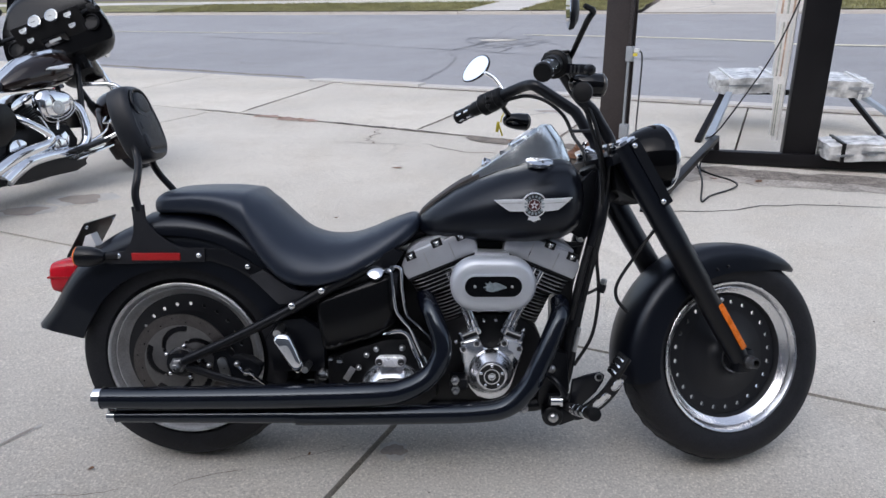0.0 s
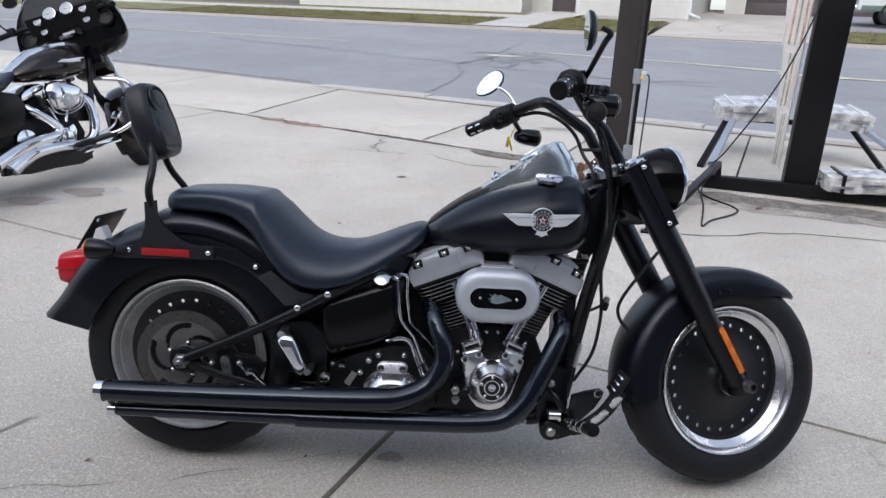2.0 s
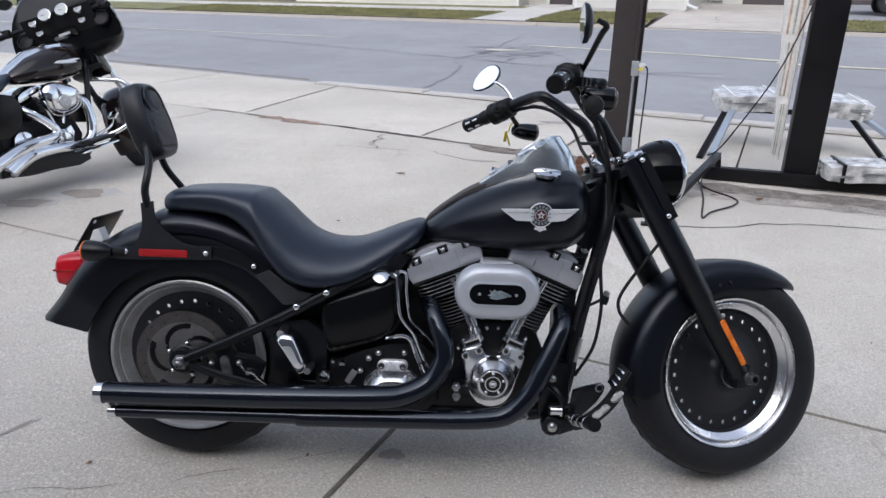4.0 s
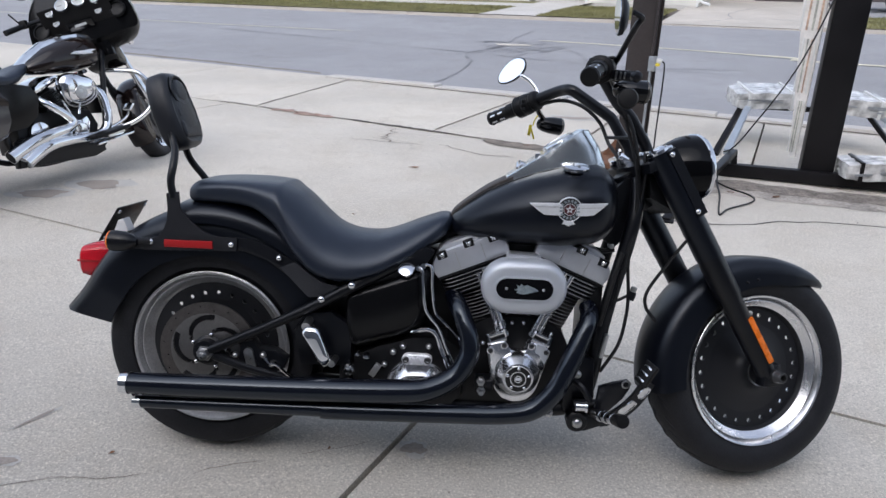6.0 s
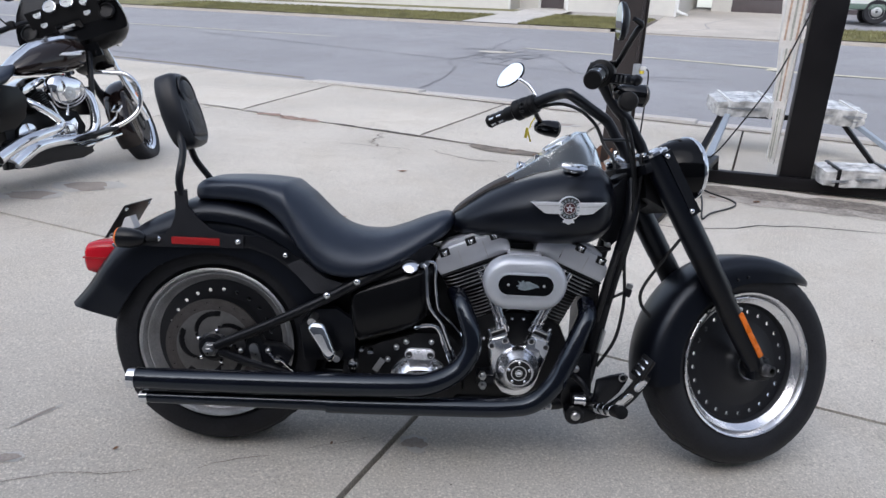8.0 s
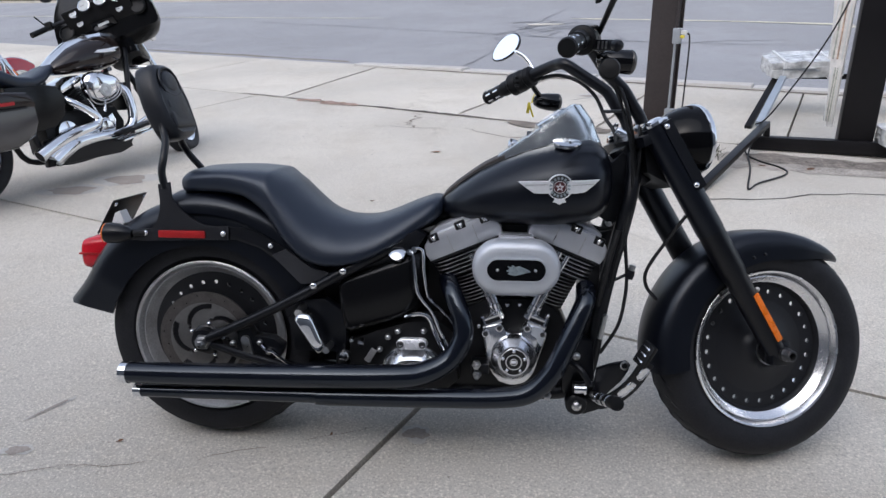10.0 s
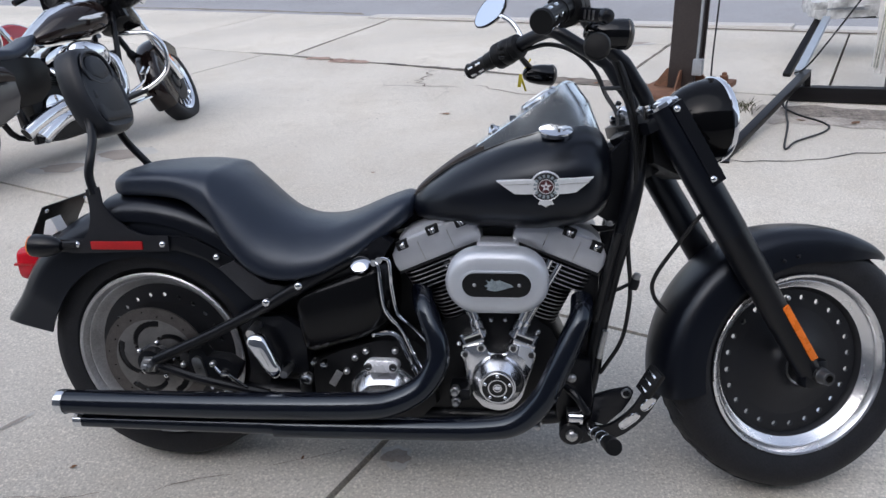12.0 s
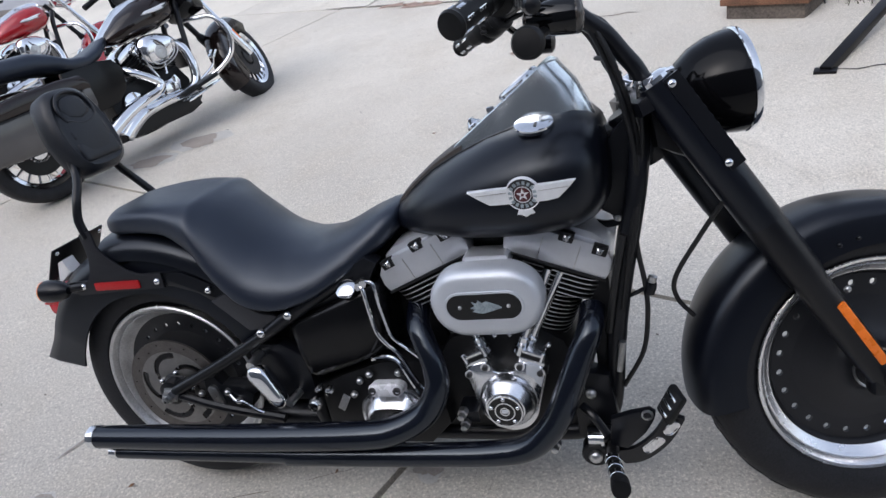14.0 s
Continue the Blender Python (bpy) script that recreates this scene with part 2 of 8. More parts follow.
BLUEGREY = mat("blue_grey_arm", (0.36, 0.41, 0.47), 0.45, 0.1, 0.1, 8, 0, 100)
SIDING = mat("cream_siding", (0.60, 0.58, 0.53), 0.6, 0.0, 0.06, 3, 0.05, 60)
ROOFM = mat("grey_shingle", (0.13, 0.125, 0.12), 0.9, 0.0, 0.3, 4, 0.4, 40)
TRIMW = mat("white_trim", (0.7, 0.7, 0.68), 0.5, 0.0, 0.05, 5, 0, 60)
DOORDARK = mat("dark_garage_door", (0.075, 0.06, 0.062), 0.5, 0.0, 0.15, 4, 0.1, 60)
GLASS = mat("window_glass", (0.03, 0.035, 0.04), 0.05, 0.0, 0.1, 4, 0, 50)
# dark bag paint made greyer: reflected ground light is put into the base colour
BAGGREY = mat("bag_paint_with_ground_reflection", (0.095, 0.092, 0.093), 0.14, 0.4, 0.12, 6, 0, 300, coat=0.2)
MAROON = mat("charcoal_pearl_paint", (0.014, 0.009, 0.008), 0.10, 0.0, 0.2, 8, 0, 300, coat=0.2, spec=0.4)
REDPAINT = mat("red_pearl_paint", (0.36, 0.012, 0.018), 0.12, 0.1, 0.1, 8, 0, 300, coat=0.8)
GAUGE = mat("gauge_face", (0.50, 0.52, 0.52), 0.4, 0.0, 0.1, 40, 0, 200)
TRUCKW = mat("white_truck_paint", (0.62, 0.64, 0.62), 0.25, 0.0, 0.05, 4, 0, 60)
TRUCKG = mat("green_truck_paint", (0.10, 0.15, 0.12), 0.3, 0.0, 0.05, 4, 0, 60)
UNSEENWALL = mat("dark_unseen_wall", (0.115, 0.118, 0.128), 0.6, 0.0, 0.2, 2, 0.3, 30)
PANEL1 = mat("sheeted_panel", (0.78, 0.75, 0.71), 0.25, 0.0, 0.12, 7, 0.1, 50)
PRINTA = mat("faded_tan_print", (0.52, 0.37, 0.27), 0.3, 0.0, 0.5, 12, 0, 50)
PRINTB = mat("faded_grey_green_print", (0.42, 0.43, 0.37), 0.3, 0.0, 0.5, 12, 0, 50)


# ------------------------------------------------------------ mesh helpers
def finish(bm, sharp=35):
    bmesh.ops.recalc_face_normals(bm, faces=bm.faces)
    for f in bm.faces:
        f.smooth = True
    lim = radians(sharp)
    for e in bm.edges:
        if len(e.link_faces) == 2 and e.calc_face_angle(0) > lim:
            e.smooth = False
    return bm


def part(name, bm, material, parent=None, label="", m=None, sharp=35):
    """Links a bmesh as one mesh object under a thing or a part."""
    finish(bm, sharp)
    me = bpy.data.meshes.new(name)
    bm.to_mesh(me)
    bm.free()
    mats = material if isinstance(material, (list, tuple)) else (material,)
    for k in mats:
        me.materials.append(k)
    ob = new(name, me)
    if parent is not None:
        ob.parent = parent
    if m is not None:
        ob.matrix_basis = m
    if label:
        ob["label"] = label
    return ob


def thing(name, m, label, category, group="", kind=""):
    ob = new(name)
    ob.matrix_basis = m
    return tagged(ob, label, category, group, kind)


def box(bm, c, size, bev=0.0, rot=None, seg=2):
    r = bmesh.ops.create_cube(bm, size=1.0)
    vs = r["verts"]
    bmesh.ops.scale(bm, vec=size, verts=vs)
    if bev > 0:
        es = {e for v in vs for e in v.link_edges}
        out = bmesh.ops.bevel(bm, geom=list(es), offset=bev, segments=seg, profile=0.6, affect="EDGES")
        vs = [v for v in out["verts"]] + [v for v in vs if v.is_valid]
        vs = list({v for v in vs if v.is_valid})
    m = Matrix.Translation(c) @ (rot or Matrix())
    bmesh.ops.transform(bm, matrix=m, verts=vs)
    return vs


def frame_of(d):
    d = Vector(d).normalized()
    a = Vector((0, 0, 1)) if abs(d.z) < 0.9 else Vector((1, 0, 0))
    u = d.cross(a).normalized()
    return u, d.cross(u).normalized()


def rings(bm, loops, cap=True, closed=False):
    """Skin between loops of equal length."""
    rs = [[bm.verts.new(p) for p in lp] for lp in loops]
    n = len(rs[0])
    pairs = list(zip(rs, rs[1:])) + ([(rs[-1], rs[0])] if closed else [])
    for a, b in pairs:
        for i in range(n):
            j = (i + 1) % n
            bm.faces.new((a[i], a[j], b[j], b[i]))
    if cap and not closed:
        bm.faces.new(rs[0][::-1])
        bm.faces.new(rs[-1])
    return rs


def smooth_path(pts, steps=6):
    p = [Vector(q) for q in pts]
    if len(p) < 3:
        return p
    p = [2 * p[0] - p[1]] + p + [2 * p[-1] - p[-2]]
    out = []
    for i in range(1, len(p) - 2):
        a, b, c, d = p[i - 1 : i + 3]
        for k in range(steps):
            t = k / steps
            out.append(0.5 * ((2 * b) + (c - a) * t + (2 * a - 5 * b + 4 * c - d) * t * t + (3 * b - a - 3 * c + d) * t**3))
    out.append(p[-2])
    return out


def tube(bm, pts, r, n=12, steps=6, cap=True):
    """A round tube on a smooth path; r is one radius or one for each given point."""
    path = smooth_path(pts, steps)
    if isinstance(r, (list, tuple)):
        rr = [float(q) for q in np.interp(np.linspace(0, 1, len(path)), np.linspace(0, 1, len(r)), r)]
    else:
        rr = [r] * len(path)
    u = None
    loops = []
    for i, q in enumerate(path):
        d = (path[min(i + 1, len(path) - 1)] - path[max(i - 1, 0)]).normalized()
        if u is None:
            u, _ = frame_of(d)
        u = (u - d * u.dot(d)).normalized()
        v = d.cross(u)
        loops.append([q + rr[i] * (math.cos(a) * u + math.sin(a) * v) for a in np.linspace(0, 2 * math.pi, n, endpoint=False)])
    rings(bm, loops, cap)


def lathe(bm, prof, origin=(0, 0, 0), axis=(0, 1, 0), n=48, closed=False):
    """Revolves a profile of (radius, height along the axis)."""
    ax = Vector(axis).normalized()
    u, v = frame_of(ax)
    o = Vector(origin)
    loops = [[o + ax * h + max(r, 0.0002) * (math.cos(a) * u + math.sin(a) * v) for a in np.linspace(0, 2 * math.pi, n, endpoint=False)] for r, h in prof]
    rings(bm, loops, not closed, closed)


def prism(bm, outline, y0, y1, bev=0.0):
    """A plate with an outline in x, z, from y0 to y1."""
    a = [bm.verts.new((x, y0, z)) for x, z in outline]
    b = [bm.verts.new((x, y1, z)) for x, z in outline]
    f0 = bm.faces.new(a)
    f1 = bm.faces.new(b[::-1])
    n = len(a)
    for i in range(n):
        bm.faces.new((a[i], b[i], b[(i + 1) % n], a[(i + 1) % n]))
    bmesh.ops.recalc_face_normals(bm, faces=bm.faces)
    if bev:
        bmesh.ops.bevel(bm, geom=list(f0.edges) + list(f1.edges), offset=bev, segments=2, profile=0.6, affect="EDGES")


def stadium(cx, cz, hl, hh, n=14):
    r = hh
    out = []
    for s, c0 in ((1, cx + hl - r), (-1, cx - hl + r)):
        for a in np.linspace(-math.pi / 2, math.pi / 2, n):
            out.append((c0 + s * r * math.cos(a), cz + s * r * math.sin(a)))
    return out


def sections(bm, rows, n=28, power=2.5, low=0.5):
    """A body lofted along x: rows of x, bottom z, top z, half width; low is where the widest line lies."""
    loops = []
    for x, zb, zt, w in rows:
        zm = zb + (zt - zb) * low
        lp = []
        for a in np.linspace(0, 2 * math.pi, n, endpoint=False):
            c, s = math.cos(a), math.sin(a)
            y = w * math.copysign(abs(c) ** (2 / power), c)
            h = (zt - zm) if s > 0 else (zm - zb)
            lp.append((x, y, zm + h * math.copysign(abs(s) ** (2 / power), s)))
        loops.append(lp)
    rings(bm, loops)


def arc_sweep(bm, cx, cz, prof, a0, a1, n=30, flare=None):
    """Sweeps a closed profile of (radius, y) round an axle, from a0 to a1 degrees."""
    loops = []
    for i, a in enumerate(np.linspace(radians(a0), radians(a1), n)):
        f = flare(i / (n - 1)) if flare else 1.0
        loops.append([(cx + r * math.cos(a) * (f if r > 0.3 else 1), y, cz + r * math.sin(a) * (f if r > 0.3 else 1)) for r, y in prof])
    rings(bm, loops)


def fender_profile(r_out, half, r_low, th=0.006):
    outer = [(r_low, -half), (r_low + (r_out - r_low) * 0.55, -half * 0.99), (r_out - 0.028, -half * 0.93), (r_out - 0.008, -half * 0.7), (r_out, -half * 0.35), (r_out + 0.002, 0)]
    outer = outer + [(r, -y) for r, y in outer[-2::-1]]
    inner = [(r - th if abs(y) < half * 0.9 else r, y * (1 - th / half)) for r, y in outer][::-1]
    return outer + inner


def bolt(bm, p, r=0.008, h=0.006, axis=(0, -1, 0), n=12):
    lathe(bm, [(r, 0), (r, h * 0.45), (r * 0.9, h * 0.85), (r * 0.62, h * 1.15), (r * 0.3, h * 1.3), (r * 0.05, h * 1.35)], p, axis, n)


def one(maker, *args, **kw):
    bm = bmesh.new()
    maker(bm, *args, **kw)
    return bm

# ------------------------------------------------------------ the lay of the land
KX, KY = -1.28, 9.1          # where the near kerb begins
DX, DY = 0.908, -0.418       # along the street


def clamp(v, a=0.0, b=1.0):
    return max(a, min(b, v))


def across(x, y):
    return (y - KY) * DX - (x - KX) * DY


def lot_z(x, y):
    return 0.028 * y - 0.009 * x * clamp(1 - max(y, 0) / 1.5) * clamp(1 - (abs(x) - 3) / 4)


def street_z(s):
    return 0.14 + 0.085 * min(s, 26.0)


def st(u, s, z=None):
    """A point u metres along the street and s metres over it from the near kerb."""
    return (KX + u * DX - s * DY, KY + u * DY + s * DX, street_z(s) if z is None else z)


ground = bmesh.new()
gx = [-400, -120, -40, -20, -10, -5, 0, 5, 10, 20, 40, 120, 400]
gs = [-500, -150, -40, -15, -9.5, -6, -3, 0, 0.01, 4, 8, 11.2, 16, 22, 26, 60, 150, 500]
gv = []
for s in gs:
    row = []
    for u in gx:
        x, y, z = st(u, s)
        z = (max(-1.0, 0.028 * y) if s <= 0 else street_z(s)) - 0.06
        row.append(ground.verts.new((x, y, z)))
    gv.append(row)
for a, b in zip(gv, gv[1:]):
    for i in range(len(gx) - 1):
        ground.faces.new((a[i], a[i + 1], b[i + 1], b[i]))
tagged(part("ground", ground, SOIL), "grey-brown gritty earth under the paving", "ground", kind="structure")


def meet(l1, l2):
    """The crossing of a row line y = c + m x with a column line x = c + k y."""
    (c, m), (d, k) = l1, l2
    y = (c + m * d) / (1 - m * k)
    return d + k * y, y


pavement = thing("pavement", Matrix(), "weathered light grey concrete slabs with dark joints", "pavement", kind="structure")
ROW0, ROW1, ROW2, ROW3 = (-4.2, -0.43), (1.15, -0.425), (5.16, -0.5), (8.40, -0.46)
LOT_COLS = [(-14.5, 0.45), (-8.2, 0.45), (-3.9, 0.46), (0.556, 0.47), (5.4, 0.47), (10.2, 0.46), (18.0, 0.45)]
MID_COLS = [(-16, 0.45), (-9.6, 0.45), (-4.9, 0.46), (5.6, 0.47), (10.8, 0.46), (19, 0.45)]
WALK_COLS = [(-18.0, 0.4), (-9.4, 0.33), (-6.2, 0.3), (-3.22, 0.25), (-1.75, 0.43), (-0.25, 0.44), (1.4, 0.45), (3.2, 0.45), (5.0, 0.45), (7, 0.45), (9, 0.45), (12, 0.45), (20, 0.45)]
for rows, cols in (((ROW0, ROW1), LOT_COLS), ((ROW1, ROW2), MID_COLS), ((ROW2, ROW3), WALK_COLS)):
    for c0, c1 in zip(cols, cols[1:]):
        quad = [Vector((*meet(rows[0], c0), 0)), Vector((*meet(rows[0], c1), 0)), Vector((*meet(rows[1], c1), 0)), Vector((*meet(rows[1], c0), 0))]
        mid = sum(quad, Vector()) / 4
        bm = bmesh.new()
        n = 8
        gap = 0.010
        top = []
        for j in range(n + 1):
            row = []
            for i in range(n + 1):
                a, b = i / n, j / n
                p = quad[0].lerp(quad[1], a).lerp(quad[3].lerp(quad[2], a), b)
                e = (quad[1] - quad[0]).normalized() * (gap if i == 0 else -gap if i == n else 0)
                f = (quad[3] - quad[0]).normalized() * (gap if j == 0 else -gap if j == n else 0)
                p = p + e + f
                edge = 0.004 if i in (0, n) or j in (0, n) else 0
                row.append(bm.verts.new((p.x - mid.x, p.y - mid.y, lot_z(p.x, p.y) - edge)))
            top.append(row)
        for a, b in zip(top, top[1:]):
            for i in range(n):
                bm.faces.new((a[i], a[i + 1], b[i + 1], b[i]))
        out = bmesh.ops.extrude_edge_only(bm, edges=[e for e in bm.edges if len(e.link_faces) == 1])
        for v in out["geom"]:
            if isinstance(v, bmesh.types.BMVert):
                v.co.z -= 0.05
        part("slab", bm, CONCRETE, pavement, m=Matrix.Translation((mid.x, mid.y, 0)), sharp=60)

# the lot behind the camera, out to the sides, and the driveway apron
rear = bmesh.new()
rv = [[rear.verts.new((x, y, 0.028 * max(y, -30) + 0.002)) for x in (-60, -20, 0, 20, 60)] for y in (-60, -30, -9, -4.2)]
for a, b in zip(rv, rv[1:]):
    for i in range(4):
        rear.faces.new((a[i], a[i + 1], b[i + 1], b[i]))
for v in rv[-1]:
    v.co.y = -4.2 - 0.43 * v.co.x
    v.co.z = 0.028 * v.co.y - 0.002
part("lot_rest", rear, CONCRETE, pavement, "plain concrete lot")


def ribbon(name, pts, width, material, parent, lift=0.0025, jitter=0.0, height=lot_z, steps=5, wob=0.35, label=""):
    """A thin strip on the ground: a crack, a filled seam or a stain line."""
    rnd = random.Random(name + str(pts[0]))
    path = smooth_path([(*p, 0) for p in pts], steps)
    bm = bmesh.new()
    prev = None
    for i, p in enumerate(path):
        d = (path[min(i + 1, len(path) - 1)] - path[max(i - 1, 0)]).normalized()
        nrm = Vector((-d.y, d.x, 0))
        q = p + nrm * rnd.uniform(-jitter, jitter)
        w = width * rnd.uniform(1 - wob, 1 + wob) * (0.3 if i in (0, len(path) - 1) else 1) / 2
        a, b = q + nrm * w, q - nrm * w
        cur = (bm.verts.new((a.x, a.y, height(a.x, a.y) + lift)), bm.verts.new((b.x, b.y, height(b.x, b.y) + lift)))
        if prev:
            bm.faces.new((prev[0], cur[0], cur[1], prev[1]))
        prev = cur
    return part(name, bm, material, parent, label)


def blot(name, c, rx, ry, material, parent, lift=0.003, height=lot_z, turn=0.0, seed=1, label="", n=26):
    rnd = random.Random(seed)
    bm = bmesh.new()
    ph = [rnd.uniform(0, 6.28) for _ in range(4)]
    vs = []
    for a in np.linspace(0, 2 * math.pi, n, endpoint=False):
        k = 1 + 0.16 * math.sin(2 * a + ph[0]) + 0.12 * math.sin(3 * a + ph[1]) + 0.08 * math.sin(7 * a + ph[2]) + rnd.uniform(-0.06, 0.06)
        x, y = rx * k * math.cos(a), ry * k * math.sin(a)
        x, y = c[0] + x * math.cos(turn) - y * math.sin(turn), c[1] + x * math.sin(turn) + y * math.cos(turn)
        vs.append(bm.verts.new((x, y, height(x, y) + lift)))
    bm.faces.new(vs)
    return part(name, bm, material, parent, label)


# cracks, filled joints, stains and litter on the lot
for pts, w, j in (
    ([(-0.70, -0.37), (-0.54, -0.34), (-0.39, -0.29), (-0.29, -0.29), (-0.17, -0.26)], 0.0022, 0.003),
    ([(-0.03, -0.245), (0.05, -0.2), (0.16, -0.17)], 0.0026, 0.003),
    ([(0.26, -0.13), (0.36, -0.09), (0.46, -0.05)], 0.0018, 0.003),
    ([(-0.02, 5.05), (0.02, 4.75), (-0.05, 4.55), (0.06, 4.35)], 0.02, 0.05),
    ([(2.0, 2.36), (2.4, 2.32), (2.9, 2.45), (3.6, 2.4)], 0.012, 0.02),
    ([(-0.35, 4.45), (0.0, 4.38), (0.35, 4.30)], 0.010, 0.02),
    ([(0.5, 4.35), (0.8, 4.05), (1.15, 3.95)], 0.014, 0.03),
    ([(-1.55, 4.95), (-0.9, 4.85)], 0.008, 0.01),
    ([(1.6, 5.8), (1.9, 6.0), (2.3, 5.95)], 0.012, 0.03),
):
    ribbon("crack", pts, w, DIRT if w != 0.012 else JOINT, pavement, jitter=j)
for c in WALK_COLS[3:6]:
    a, b = Vector((*meet(ROW2, c), 0)), Vector((*meet(ROW3, c), 0))
    ribbon("joint_dirt", [tuple(a.lerp(b, f))[:2] for f in (0.03, 0.2, 0.4, 0.6, 0.8, 0.97)], 0.020, DIRT, pavement, jitter=0.008, wob=0.5)
for f0, f1, w in ((0.30, 0.40, 0.05), (0.42, 0.55, 0.035), (0.58, 0.66, 0.045)):
    a, b = Vector((*meet(ROW2, WALK_COLS[2]), 0)), Vector((*meet(ROW2, WALK_COLS[9]), 0))
    ribbon("joint_dirt", [tuple(a.lerp(b, f0 + (f1 - f0) * k / 4))[:2] for k in range(5)], w, SOIL, pavement, lift=0.0035, jitter=0.012, wob=0.6)
ribbon("joint_dirt", [(-2.3, 6.33), (-1.8, 6.08), (-1.1, 5.72), (-0.2, 5.25), (0.6, 4.85), (1.5, 4.42), (2.2, 4.1)], 0.030, DIRT, pavement, jitter=0.012, wob=0.8, label="brown dirt in the joint")
ribbon("rust_stain", [(-1.45, 5.86), (-1.2, 5.74), (-0.95, 5.60), (-0.7, 5.48)], 0.13, RUSTSTAIN, pavement, lift=0.004, jitter=0.03, wob=0.8, label="rust-brown stain of leaf litter")
ribbon("rust_stain", [(0.9, 4.62), (1.25, 4.42), (1.6, 4.28), (1.9, 4.15)], 0.20, DIRT, pavement, lift=0.004, jitter=0.05, label="brown dirt beside the post")
ribbon("soil_strip", [(2.45, 3.32), (2.8, 3.22), (3.2, 3.08), (3.8, 2.91), (4.6, 2.68), (5.6, 2.38)], 0.46, DUST, pavement, lift=0.003, jitter=0.03, wob=0.12, label="dirt fringe")
ribbon("soil_strip", [(2.65, 3.36), (3.2, 3.18), (3.8, 3.02), (4.6, 2.80), (5.6, 2.50)], 0.27, SOILDRY, pavement, lift=0.005, jitter=0.03, label="strip of soil and grit")
ribbon("gutter_dirt", [st(-7.5, -0.02)[:2], st(-5, 0.0)[:2], st(-3, 0.02)[:2], st(-1.2, 0.0)[:2], st(-0.3, -0.05)[:2]], 0.14, DIRT, pavement, lift=0.012, jitter=0.05, height=lambda x, y: max(lot_z(x, y), street_z(max(0, across(x, y)))), label="dark dirt along the gutter")
ribbon("gutter_dirt", [st(-6.5, 0.5)[:2], st(-4, 0.42)[:2], st(-2.4, 0.4)[:2]], 0.05, DIRT, pavement, lift=0.008, jitter=0.04, height=lambda x, y: street_z(max(0, across(x, y))))
for c, rx, ry, sd in (((0.60, -0.07), 0.035, 0.03, 3), ((-0.62, -0.025), 0.055, 0.008, 21), ((-0.59, -0.24), 0.035, 0.018, 22), ((-1.78, 2.62), 0.16, 0.10, 5), ((-2.02, 2.36), 0.16, 0.08, 6), ((1.95, 6.05), 0.2, 0.1, 8)):
    blot("oil_stain", c, rx * 1.35, ry * 1.4, FAINT, pavement, lift=0.002, seed=sd + 50, turn=0.98 if sd == 21 else 0.0)
    blot("oil_stain", c, rx, ry, OIL, pavement, seed=sd, turn=0.98 if sd == 21 else 0.0, label="old oil stain")


def leaf(c, size, turn, seed):
    rnd = random.Random(seed)
    bm = bmesh.new()
    c0 = bm.verts.new((0, 0, 0.004))
    vs = [bm.verts.new((size * k * math.cos(a), 0.6 * size * k * math.sin(a), 0.006 + 0.004 * rnd.random())) for a, k in ((0, 1), (0.8, 0.75), (1.57, 0.8), (2.4, 0.6), (3.14, 1.1), (3.9, 0.65), (4.7, 0.8), (5.5, 0.7))]
    for i in range(8):
        bm.faces.new((c0, vs[i], vs[(i + 1) % 8]))
    x, y = c
    ob = part("leaf", bm, LEAFLITTER, m=pose(x, y, lot_z(x, y), 0, 0, turn))
    tagged(ob, "dry curled brown leaf on the concrete", "leaf", "fallen leaves")


for k, (c, sz) in enumerate((((0.33, 3.45), 0.045), ((-0.30, -0.18), 0.012), ((0.34, -0.10), 0.009), ((-1.15, 5.7), 0.05), ((-0.9, 5.62), 0.05), ((1.3, 4.45), 0.04), ((1.5, 4.3), 0.05), ((2.45, 3.15), 0.04), ((2.7, 3.1), 0.03), ((0.05, 2.2), 0.015), ((3.0, 3.02), 0.05))):
    leaf(c, sz, 40 * k, k)

litter_rnd = random.Random(77)
verts, faces = [], []
for _ in range(190):
    x, y = litter_rnd.uniform(-3.5, 5.0), litter_rnd.uniform(-0.6, 8.0)
    r, a = litter_rnd.uniform(0.0015, 0.005) * (1 + max(0, y) * 0.12), litter_rnd.uniform(0, 6.28)
    z = lot_z(x, y) + 0.0035
    k = len(verts)
    verts += [(x + r * math.cos(a + q) * (1 if i else 1.8), y + r * math.sin(a + q), z + (0.003 if i == 2 else 0)) for i, q in enumerate((0, 1.7, 3.1, 4.6))]
    faces.append((k, k + 1, k + 2, k + 3))
grit_me = bpy.data.meshes.new("grit")
grit_me.from_pydata(verts, [], faces)
grit_me.materials.append(SOIL)
tagged(new("grit", grit_me), "scattered dark grit and bark crumbs on the concrete", "grit", kind="stuff")

# plain unseen wall added behind the camera to darken reflections and the near ground
wall = bmesh.new()
box(wall, (0.5, -4.9, 2.35), (34, 0.3, 5.5), 0.02)
tagged(part("unseen_wall", wall, UNSEENWALL), "plain dark grey wall added out of view to block light", "wall", kind="structure")

# ------------------------------------------------------------ street
road = bmesh.new()
rr_ = [[road.verts.new(st(u, s, street_z(s) + 0.004 * math.sin(u * 0.7 + s))) for u in np.linspace(-70, 70, 57)] for s in (-0.14, 0, 2, 4, 6, 8, 10, 11.25)]
for a, b in zip(rr_, rr_[1:]):
    for i in range(56):
        road.faces.new((a[i], a[i + 1], b[i + 1], b[i]))
road_ob = tagged(part("road", road, ASPHALT), "pale worn grey asphalt street with tar seams", "road", kind="structure")


def rz(x, y):
    return street_z(across(x, y)) + 0.006


def sp(*us):
    return [st(u, s)[:2] for u, s in us]


